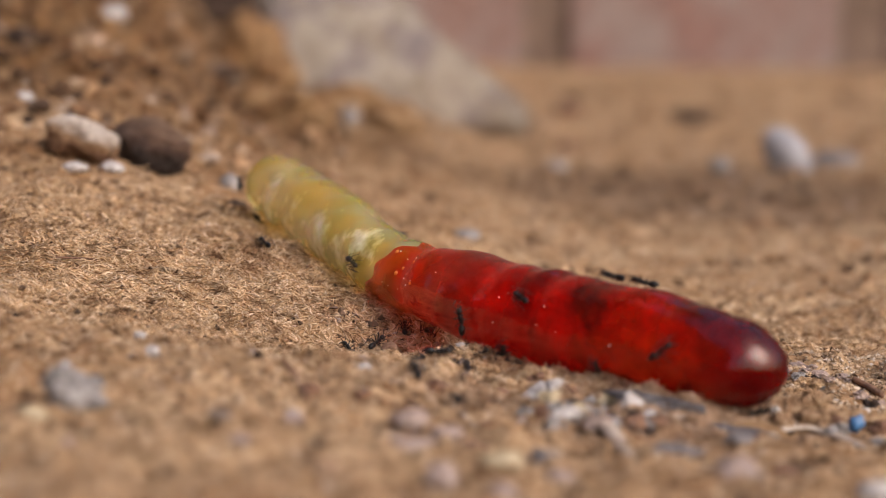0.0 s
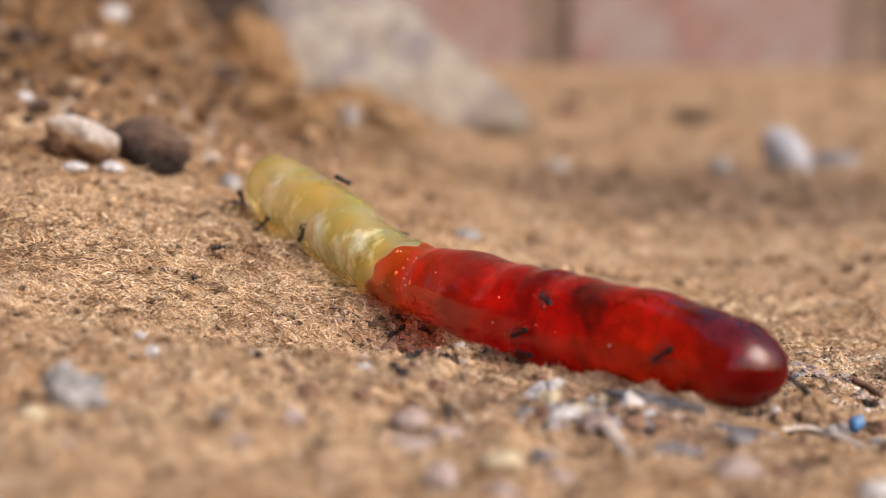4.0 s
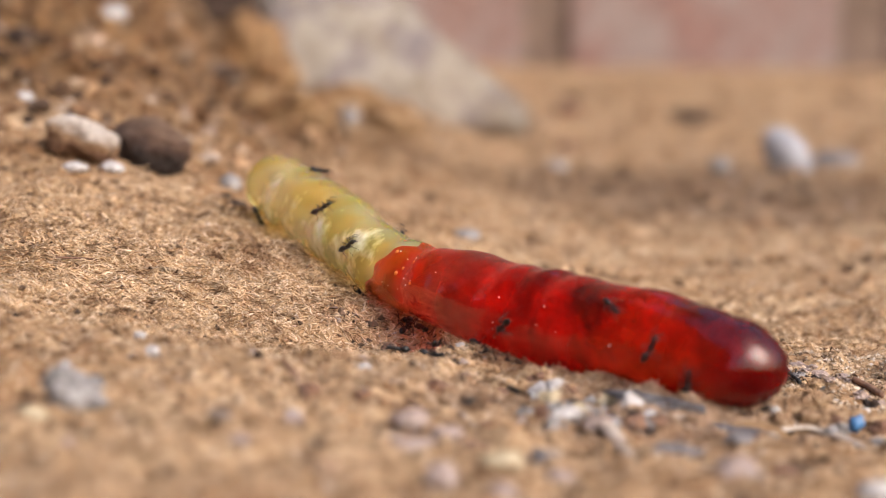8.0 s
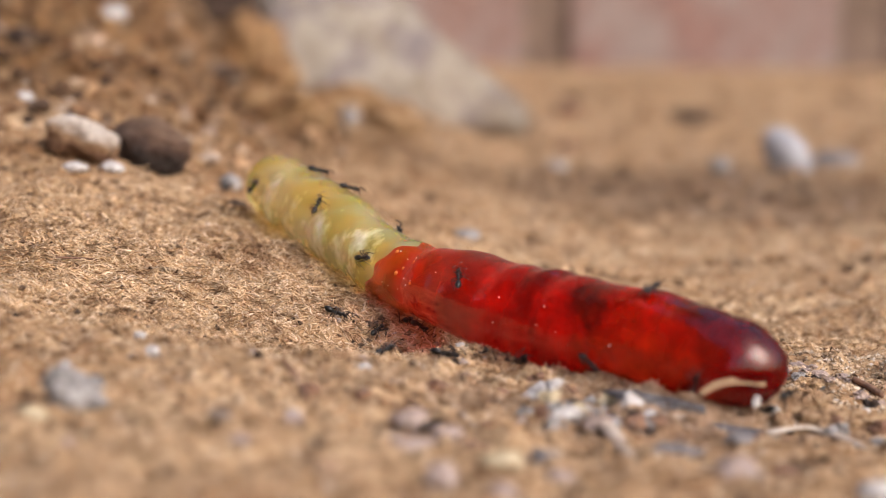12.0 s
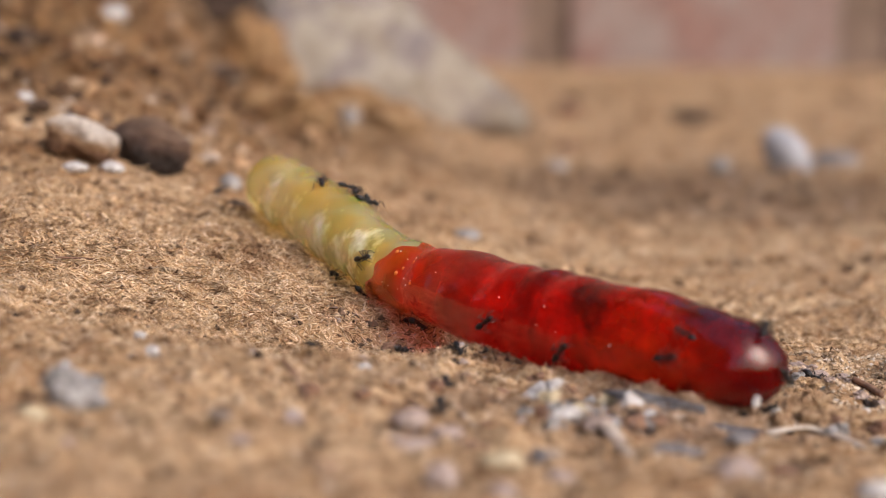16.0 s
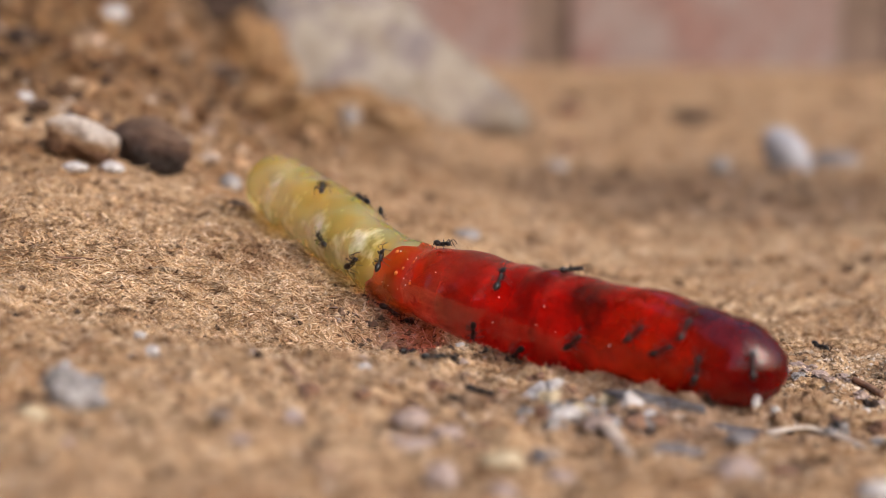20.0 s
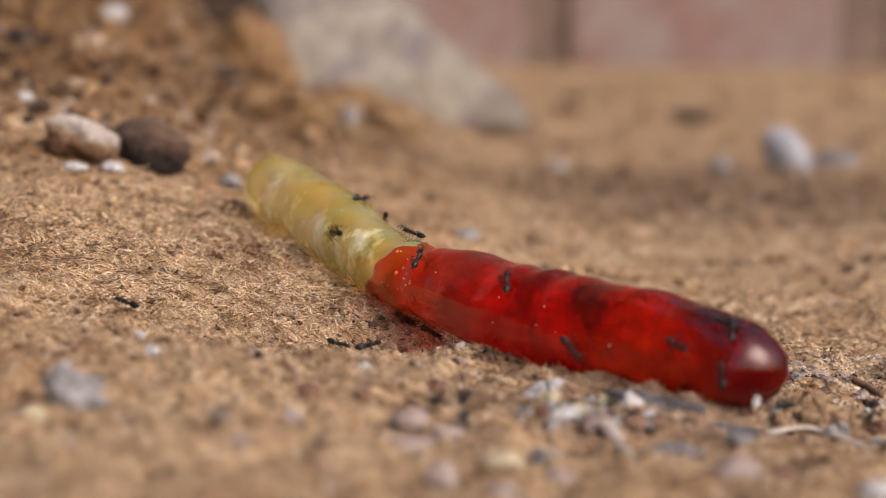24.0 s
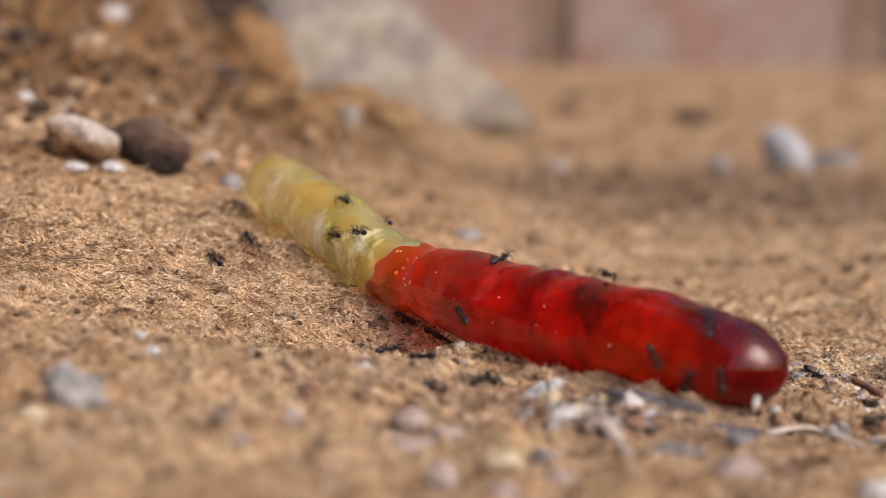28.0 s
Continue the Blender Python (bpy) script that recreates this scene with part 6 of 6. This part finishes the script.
    go(ANTS[12], [(0, "g", -9.2, 239.7, 130), (1, "g", -14.0, 254.7, -11), (1.5, "w", 29, 120, -8), (2, "g", -12.5, 259.4, -45), (2.5, "g", -13.5, 257.1, -155), (3, "g", -20.5, 258.4, 130), (3.5, "g", -25.5, 254.7, 96), (4.5, "g", -21.0, 263.9, 47), (5.5, "w", 24.31, 120, -14), (6, "w", 30.1, 120, -18), (6.5, "w", 34.51, 64, -50), (7, "w", 34.51, 64, -44), (8, "w", 34.51, 64, -44), (8.5, "w", 34.51, 60, -2), (9, "w", 33.13, 74, -68), (9.5, "w", 33.13, 74, 0), (10, "w", 37.82, 74, -12), (10.5, "w", 38.37, 64, 2), (11, "w", 38.37, 70, -15), (12, "w", 37.82, 70, -15), (14.5, "w", 37.82, 70, -15), (15, "w", 37.82, 74, -15), (16, "w", 37.82, 70, -24), (16.5, "w", 39.47, 60, -11), (17, "w", 42.78, 54, 5), (17.5, "w", 38.09, -32, -34), (18, "w", 43.06, -18, -36), (19, "w", 47.74, 10, -6), (20, "w", 48.3, 10, -5), (21, "w", 47.74, 10, -161), (21.5, "w", 38.09, -32, 163), (23.5, "w", 41.95, -36, 172), (24, "w", 38.65, -20, 147), (24.5, "w", 37.54, -10, -141), (25, "w", 38.09, -8, -140), (25.5, "w", 38.09, -8, -140), (26, "w", 41.13, 70, -51), (26.5, "w", 36.72, 106, -28), (27, "w", 33.68, 84, -6), (27.5, "w", 34.79, 40, -35), (28, "w", 34.51, 40, 167)])
    go(ANTS[13], [(0, "g", -18.6, 263.5, 116), (3, "g", -21.4, 278.1, 74), (5.5, "w", 14.11, 128, -9), (6, "w", 21.83, 86, -57), (6.5, "w", 17.97, 124, -19), (7, "g", -22.3, 283.3, 136), (7.6, "g", -25.3, 294.6, 114), (9, "g", -26.5, 304.7, 77), (12, "g", -26.3, 306.0, 77), (16, "g", -26.6, 301.5, 77), (18, "g", -26.6, 311.2, 77), (19, "g", -26.7, 311.2, 77), (22, "g", -25.9, 309.7, 77), (25.5, "g", -25.6, 307.3, 77), (26, "g", -25.3, 306.1, 77), (27, "w", 0.8757, 94, -65), (27.5, "w", 0.8757, 84, -25), (28, "g", -25.9, 310.1, 111)])
    go(ANTS[14], [(0, "w", 5.6, -75, 151), (2.6, "w", 6.8, -75, 150), (3, "w", 8.595, -10, 1), (3.5, "w", 14.38, -14, -21), (5.5, "w", 24.2, -75, -29), (8, "w", 39.27, -75, -12), (8.5, "w", 34.51, -46, 175), (9, "w", 27.07, -20, 160), (9.5, "w", 26.6, -75, 138), (10, "w", 24.86, -14, 172), (10.5, "w", 24.31, -14, 146), (11, "w", 26.79, -20, 138), (11.5, "w", 23.76, -10, -137), (12, "w", 22.1, -16, -90), (12.5, "w", 24.31, -14, -145), (14.5, "w", 25.14, 10, -126), (15, "w", 24.31, 4, -128), (15.5, "w", 22.66, -16, 144), (16, "w", 21.55, -16, -91), (17, "w", 22.66, -2, -108), (17.5, "w", 23.6, -75, 145), (18.6, "w", 20.6, -75, 141), (19, "w", 22.1, -16, -99), (19.5, "w", 28.72, -18, -16), (20, "w", 25.96, -14, 166), (20.5, "w", 28.72, -18, 164), (21, "w", 28.72, -18, 157), (21.5, "w", 28.72, -18, 131), (23.5, "w", 31.48, -14, -174), (24, "w", 25.96, -14, -118), (24.5, "w", 26.6, -75, 138), (26, "w", 27.2, -75, 135), (26.3, "w", 24.2, -75, 145), (26.5, "w", 21.28, -14, 141), (27, "w", 32.03, 20, -148), (27.5, "w", 26.79, 10, 179), (28, "w", 25.96, 14, 176)])
    go(ANTS[15], [(0, "w", 0.8757, 84, -176), (2, "w", 0.8, 110, -166), (7, "w", 0.8757, 106, 22), (8.5, "w", 10.53, 122, 43), (9.5, "w", 26.79, 120, 10), (10, "w", 28.45, 94, -48), (10.5, "w", 29, 84, -68), (11, "w", 30.1, 80, -35), (11.5, "w", 20.73, 100, -171), (12, "w", 5.287, 74, -42), (12.5, "w", 3.081, 106, 54), (13.5, "g", -15.6, 265.1, -58), (14.5, "w", 27.89, 114, 71), (15, "g", -14.0, 253.8, -75), (15.5, "g", -12.7, 253.4, 31), (16, "w", 30.65, 126, -14), (17, "w", 40.02, 150, 43), (18, "w", 39.47, 150, 54), (19, "w", 44.16, 148, 43), (20, "w", 42.51, 134, 24), (21, "w", 46.92, 140, 16), (24, "w", 48.57, 154, 29), (26, "w", 51.33, 150, 29), (28, "w", 51.33, 150, 29)])
    go(ANTS[16], [(0, "w", 32, -75, -21), (14, "w", 29.6, -75, 129), (14.5, "w", 26.79, -20, 144), (15, "w", 24.31, -14, 127), (16, "w", 26.79, -20, -75), (17, "w", 29.27, -18, 163), (17.6, "w", 32.6, -75, -24), (18.5, "w", 33.68, -14, -31), (19, "w", 36.2, -75, -57), (23, "w", 48.13, -75, -24), (23.5, "w", 50.23, 4, 159), (24, "w", 50.4, -75, 9), (24.5, "w", 50.5, 4, 144), (25, "w", 43.06, -18, -111), (25.5, "w", 51.33, 2, -39), (26, "w", 59.32, -10, 167), (26.5, "w", 56.57, 0, -118), (27, "w", 58.5, 12, -111), (28, "w", 58.5, 12, -108)])
    go(ANTS[17], [(0, "g", -3.8, 245.5, 91), (3, "g", -2.7, 222.0, 91), (6, "g", -2.4, 221.8, -17), (8.5, "g", -0.5, 225.4, -6), (9.5, "w", 51.33, 150, -38), (10, "w", 56.84, 104, -175), (11, "w", 55.74, 104, 29), (11.5, "w", 60.15, 68, -84), (12, "w", 55.74, 54, -133), (12.5, "w", 48.57, 84, 180), (14.5, "w", 33.68, 64, -74), (15, "w", 34.51, 60, -22), (15.5, "w", 29, 20, -157), (16, "w", 23.76, -14, -154), (16.5, "w", 23, -75, 148), (17, "w", 12.2, -75, 47), (17.5, "w", 14.11, 128, 146), (18, "w", 8.044, 160, -63), (18.5, "w", 13.01, 128, -52), (19, "w", 19.35, 110, -19), (19.5, "w", 25.96, 80, -137), (20, "w", 28.45, 80, -162), (20.5, "g", -13.6, 254.7, -47), (21, "g", -16.1, 246.3, -53), (21.5, "g", -16.5, 242.1, -54), (23.5, "g", -12.0, 238.6, -14), (24, "g", -9.7, 233.7, -28), (25, "g", -9.6, 233.7, 10), (26, "g", -7.9, 242.3, 58), (28, "g", -4.9, 230.0, 25)])
    go(ANTS[18], [(0, "w", 46.61, 165, -45), (15, "w", 47.47, 140, 23), (16, "w", 47.47, 140, 14), (17, "w", 47.47, 140, -45), (18, "w", 46.92, 140, -44), (19, "w", 45.26, 146, -101), (19.5, "w", 40.3, 108, -38), (20, "w", 41.13, 60, -113), (20.5, "w", 41.13, 54, -111), (21, "w", 41.13, 60, -113), (21.5, "w", 41.13, 54, -111), (22.5, "w", 41.4, 34, -46), (23.5, "w", 45.1, -75, -67), (23.8, "w", 43.33, -2, 61), (24, "w", 47.47, 42, -113), (24.5, "w", 53.81, 44, 1), (25, "w", 57.94, 48, 167), (25.5, "w", 54.36, -2, -90), (26, "w", 62.36, -4, -11), (26.5, "w", 64.03, -75, -9), (27, "w", 67.87, -2, -123), (27.5, "w", 75.31, -2, -23), (28, "w", 70.63, -20, -124)])
    go(ANTS[19], [(0, "w", 62.43, 165, 83), (18, "w", 63.23, 165, -70), (19, "w", 65.66, 68, -131), (19.5, "w", 61.8, 42, -113), (20, "w", 61.8, 42, -109), (20.5, "w", 67.59, 46, -147), (21, "w", 66.77, 46, -144), (21.5, "w", 66.77, 50, -173), (23.5, "w", 62.63, 42, -93), (24, "w", 62.63, 42, -128), (24.5, "w", 66.77, 50, 40), (25, "w", 62.36, 38, -8), (25.5, "w", 59.32, 92, 137), (26, "w", 49.4, 152, 151), (28, "w", 49.4, 152, 99)])
    go(ANTS[20], [(0, "w", 59.24, 165, -48), (14, "w", 59.24, 165, -71), (15, "w", 61.8, 92, -57), (15.5, "w", 61.8, 92, -52), (16, "w", 61.8, 92, -36), (16.5, "w", 59.87, 104, -49), (17, "w", 61.8, 92, -44), (17.5, "w", 61.8, 88, -53), (18, "w", 61.8, 82, -24), (18.5, "w", 62.63, 72, -59), (19, "w", 61.8, 78, -151), (19.5, "w", 61.25, 88, 111), (20.5, "w", 58.5, 128, 127), (21, "w", 59.05, 112, -179), (21.5, "w", 59.87, 104, 148), (23, "w", 52.73, 165, 146), (28, "w", 52.73, 165, -40)])
    go(ANTS[21], [(0, "w", 67.21, 165, -53), (15, "w", 64.83, 165, -53), (16, "w", 67.04, 140, -48), (16.5, "w", 69.25, 118, -157), (17, "w", 61.8, 126, -10), (18, "w", 63.18, 106, -160), (18.5, "w", 61.8, 92, -166), (19, "w", 59.32, 98, -146), (19.5, "w", 47.19, 98, -27), (20, "w", 36.16, 84, -37), (20.5, "w", 36.16, 70, -50), (21, "w", 26.79, 120, 18), (21.5, "g", -18.8, 258.5, -149), (23.5, "g", -30.3, 230.9, -123), (24.6, "g", -28.6, 234.1, 58), (25, "g", -24.6, 244.0, 7), (25.3, "g", -20.8, 241.5, -34), (26, "g", -14.9, 225.6, -72), (27, "g", -18.2, 235.4, 106), (28, "g", -23.2, 255.7, 129)])
    go(ANTS[22], [(0, "w", 78.38, 165, -53), (16.5, "w", 78.38, 165, -52), (17, "w", 79.72, 144, -90), (18, "w", 78.9, 120, 4), (19, "w", 79.72, 78, -82), (19.5, "w", 80.55, 66, -54), (20, "w", 79.72, 72, -52), (21, "w", 80.55, 60, -61), (21.5, "w", 80.55, 60, -56), (22.5, "w", 81.65, 98, 62), (24, "w", 83.31, 132, -10), (25, "w", 81.72, 165, -54), (27, "w", 82.48, 142, -18), (28, "w", 81.06, 165, -54)])
    go(ANTS[23], [(0, "w", 79.75, 165, -23), (13.5, "w", 81.06, 165, -73), (15, "w", 82.21, 82, -53), (16, "w", 83.31, 88, -17), (17, "w", 83.31, 88, -17), (18, "w", 83.31, 88, -21), (19, "w", 82.76, 82, -16), (20, "w", 82.76, 82, -30), (21, "w", 82.76, 82, -21), (21.5, "w", 82.21, 82, 100), (22.5, "w", 80.28, 140, 104), (23.5, "w", 80.4, 165, -23), (28, "w", 80.4, 165, -23)])
    go(ANTS[24], [(0, "w", 83.69, 165, -69), (13, "w", 83.69, 165, -69), (14.5, "w", 84.41, 116, -81), (15, "w", 84.96, 104, -57), (16, "w", 84.91, 165, -72), (17, "w", 84.91, 165, -106), (17.5, "w", 85.51, 98, -74), (18, "w", 85.51, 108, -65), (19, "w", 84.96, 108, -76), (20, "w", 85.51, 92, -89), (20.5, "w", 84.96, 104, -73), (21, "w", 84.96, 108, -80), (21.5, "w", 84.96, 104, 90), (23, "w", 83.69, 165, 98), (25, "w", 84.32, 165, -68), (25.5, "w", 85.51, 108, 56), (26, "w", 84.91, 165, -72), (27.3, "w", 84.96, 128, -96), (28, "w", 84.96, 108, -68)])
    go(ANTS[25], [(0, "w", 88.96, 165, -81), (14, "w", 88.4, 165, -114), (14.5, "w", 87.44, 108, -95), (15, "w", 87.44, 104, -34), (16, "w", 88.4, 165, 105), (17, "w", 86.89, 140, -180), (18, "w", 83.86, 134, -35), (19, "w", 86.07, 126, 57), (19.5, "w", 86.34, 128, -82), (20, "w", 86.34, 128, -95), (21, "w", 86.34, 124, -93), (21.5, "w", 87.17, 124, -94), (23.5, "w", 87.17, 98, -108), (24, "w", 87.17, 92, -104), (25, "w", 87.17, 92, -104), (26, "w", 87.17, 92, -104), (27, "w", 87.17, 98, -103), (28, "w", 87.17, 98, -103)])
    go(ANTS[26], [(0, "g", 43.4, 235.7, 168), (1.3, "g", 36.5, 232.4, 168), (1.5, "g", 35.9, 231.5, -58), (2, "g", 35.7, 233.3, -29), (3, "g", 30.9, 215.0, 142), (5.5, "w", 91.3, 72, -129), (8, "g", 33.4, 238.2, -59), (10.7, "w", 91.3, -2, 52), (12, "w", 91.3, 160, 68), (14.5, "w", 91.3, 72, 32), (15, "w", 91.3, 88, 39), (16, "w", 91.3, 88, 34), (17, "g", 29.4, 214.7, -116), (18, "w", 91.3, 146, 66), (19, "g", 29.1, 212.8, 65), (20, "g", 38.3, 254.5, -56), (21, "w", 91.3, 160, 111), (24, "g", 28.9, 212.9, 49), (28, "g", 35.4, 239.0, -24)])
    go(ANTS[27], [(0, "g", 40.6, 209.6, 112), (13, "g", 39.2, 212.4, 125), (15, "w", 91.3, 160, 58), (16, "g", 35.4, 238.3, -38), (17, "g", 34.8, 212.2, -75), (18, "g", 36.1, 212.4, 50), (19, "g", 35.7, 214.4, 27), (20, "g", 33.4, 212.6, -107), (21, "g", 32.4, 201.1, 5), (24, "g", 36.6, 213.8, 64), (26, "g", 38.7, 225.2, 45), (28, "g", 36.9, 213.1, 38)])
    go(ANTS[28], [(0, "w", 89.37, 182, -19), (12, "w", 89.37, 182, -176), (15, "w", 87.44, 150, -22), (16, "w", 89.93, 182, 19), (17, "w", 89.37, 182, -35), (18, "w", 88.55, 154, -55), (19, "g", 29.7, 213.1, 19), (20, "w", 88.27, 176, 180), (21, "w", 89.37, 182, 1), (24, "w", 87.72, 166, -19), (28, "w", 88.82, 170, 8)])
    go(ANTS[29], [(0, "g", 1.9, 220.9, 91), (0.5, "g", 1.8, 211.3, -84), (1, "g", 1.8, 212.9, 106), (1.5, "g", 0.4, 229.3, 80), (2, "g", 2.4, 222.8, -76), (2.5, "g", 0.6, 232.9, 178), (3, "g", -0.7, 217.6, -106), (3.5, "g", -4.1, 204.2, -103), (5.5, "g", -2.6, 206.8, 66), (6.5, "g", -1.6, 207.7, -15), (7, "g", -0.7, 206.2, 96), (7.5, "g", -0.9, 207.1, 94), (8, "g", -0.5, 229.1, 84), (9, "g", -0.5, 225.4, -81), (9.5, "g", 0.4, 219.4, -81), (10, "g", 0.1, 227.1, -84), (10.5, "g", 0.5, 212.5, -95), (11, "g", -4.0, 172.4, 93), (11.5, "g", -8.1, 196.3, 96), (13, "g", -6.2, 204.4, 68), (15, "g", -2.5, 207.3, 93), (15.5, "g", 2.2, 210.8, 15), (16, "g", 0.0, 208.2, -81), (16.5, "g", 1.2, 206.0, 96), (17.5, "g", 0.0, 226.7, 96), (18, "g", 0.3, 225.2, -59), (18.5, "g", 1.2, 218.7, -83), (19, "g", 0.1, 225.8, 146), (19.5, "g", -0.9, 219.4, -60), (20.5, "g", 1.6, 227.0, -15), (21, "g", 3.0, 220.8, 86), (23, "g", 0.8, 200.1, -103), (24, "g", -0.4, 199.9, 88), (24.5, "g", 2.2, 222.1, 87), (25.5, "g", 1.1, 227.1, -93), (26, "g", 1.1, 206.1, 95), (26.5, "g", 0.5, 227.3, 77), (27, "g", 2.4, 227.2, 89), (28, "g", 4.3, 218.3, -70)])
    go(ANTS[30], [(0, "g", -2.3, 206.8, 97), (0.5, "g", -0.7, 200.1, 91), (1, "g", -1.0, 206.7, 76), (1.5, "g", -0.7, 199.6, -64), (2, "g", 1.6, 194.1, -39), (3, "g", 1.9, 184.3, 126), (5.5, "g", -0.7, 204.9, 96), (7, "g", 2.0, 206.3, 93), (7.5, "g", 7.6, 218.0, 87), (9, "g", 3.1, 203.2, -120), (9.5, "g", 2.3, 210.6, -145), (10, "g", -11.0, 204.8, 90), (10.5, "g", -6.3, 192.1, -32), (12, "g", -0.6, 185.2, 57), (15, "g", 0.8, 207.4, 93), (16, "g", 0.0, 199.0, -82), (16.5, "g", -1.3, 207.4, 99), (17.5, "g", -0.2, 207.8, -17), (19.5, "g", 1.9, 206.1, 37), (20.5, "g", 4.2, 210.5, -90), (24, "g", 1.6, 194.1, -110), (27, "g", 2.8, 203.2, 90), (28, "g", -1.1, 205.8, -144)])
    go(ANTS[31], [(0, "g", 1.0, 200.1, 94), (2, "g", 0.7, 188.6, 103), (5.5, "g", 0.3, 205.9, 82), (8, "g", 2.2, 203.0, 96), (10.5, "g", 1.0, 199.7, 110), (11, "g", -0.2, 219.2, 89), (15, "g", 2.2, 227.0, 89), (16, "g", 1.2, 227.0, -76), (17, "g", 2.2, 210.6, -89), (19.5, "g", 0.7, 199.9, 96), (28, "g", 2.7, 211.8, 71)])
    go(ANTS[32], [(0, "g", -6.5, 243.0, 58), (0.5, "g", -6.7, 245.2, 73), (1, "g", -4.7, 221.6, -19), (2, "g", -3.9, 229.1, 82), (3, "g", -5.0, 245.1, 61), (5.5, "g", -3.4, 229.1, 64), (6, "g", -4.1, 229.1, 77), (7, "g", -4.3, 246.6, 77), (8, "g", -3.6, 245.5, 67), (9, "g", -4.6, 221.6, -173), (9.5, "g", -5.7, 246.7, 71), (10.5, "g", -4.7, 245.5, -3), (11, "g", -3.6, 245.5, 67), (12, "g", -5.1, 230.0, 51), (15, "g", -3.6, 245.5, 83), (16, "g", -3.9, 230.8, 62), (17, "g", -3.7, 229.1, 64), (18, "g", -3.7, 229.1, -74), (19, "g", -3.7, 245.5, 67), (20, "g", -3.1, 230.0, 61), (21, "g", -2.4, 221.8, 173), (24, "g", -6.6, 233.0, 23), (25, "g", -4.9, 230.0, 8), (26, "g", -3.1, 230.0, 12), (27, "g", -0.5, 219.2, 62), (28, "g", -1.9, 221.6, 160)])
    go(ANTS[33], [(0, "g", -1.9, 221.4, 81), (1, "g", -3.2, 235.8, 83), (2, "g", -2.0, 222.0, 83), (3, "g", -2.2, 245.5, 84), (3.5, "g", -3.8, 245.5, -148), (6, "g", -8.1, 242.1, -62), (7, "g", -3.1, 230.0, 25), (8, "g", -4.4, 230.6, -163), (9, "g", -10.4, 233.7, -74), (9.5, "g", -10.4, 243.7, 28), (10, "g", -7.8, 241.9, 92), (11, "g", -2.2, 243.5, 80), (11.5, "g", -6.5, 232.4, -164), (12, "g", -10.4, 244.2, -6), (12.5, "g", -9.5, 242.3, 41), (15, "g", -8.3, 244.4, 166), (16, "g", -11.1, 210.6, -84), (18, "g", -8.4, 241.1, -78), (18.5, "g", -10.0, 242.9, 85), (19, "g", -7.6, 234.0, 58), (20, "g", -0.7, 219.4, 12), (21, "g", -4.4, 231.0, -168), (25, "g", -12.9, 238.9, -44), (26, "g", -14.0, 236.3, -112), (27, "g", -16.0, 232.2, 102), (28, "g", -20.3, 264.4, -68)])
    go(ANTS[34], [(0, "g", -42.0, 213.8, 20), (2.3, "g", -41.3, 215.2, 10), (3, "g", -27.5, 243.4, -172), (3.5, "g", -29.4, 238.6, -145), (5.3, "w", 20, 165, 60), (9.2, "w", 22, 165, 80), (9.5, "g", -12.8, 258.6, -130), (10, "g", -11.8, 255.8, -60), (10.5, "g", -13.6, 253.9, -150), (11, "g", -27.9, 223.8, 175), (11.5, "g", -21.3, 259.1, 30), (11.9, "w", 20, 165, 20), (18.5, "w", 18, 165, 160), (19, "g", -19.6, 258.5, -20), (19.5, "g", -17.1, 274.2, 110), (20, "w", 12, 165, 20), (28, "w", 14, 165, 20)])
    go(ANTS[35], [(0, "g", -0.2, 225.6, -7), (2, "g", 0.8, 219.6, -7), (6, "g", 0.1, 225.8, 171), (9, "g", -2.4, 243.5, 1), (12, "g", 0.3, 225.2, -14), (15, "w", 59.24, 165, -4), (28, "w", 57.61, 165, -14)])
    carry()


motions()
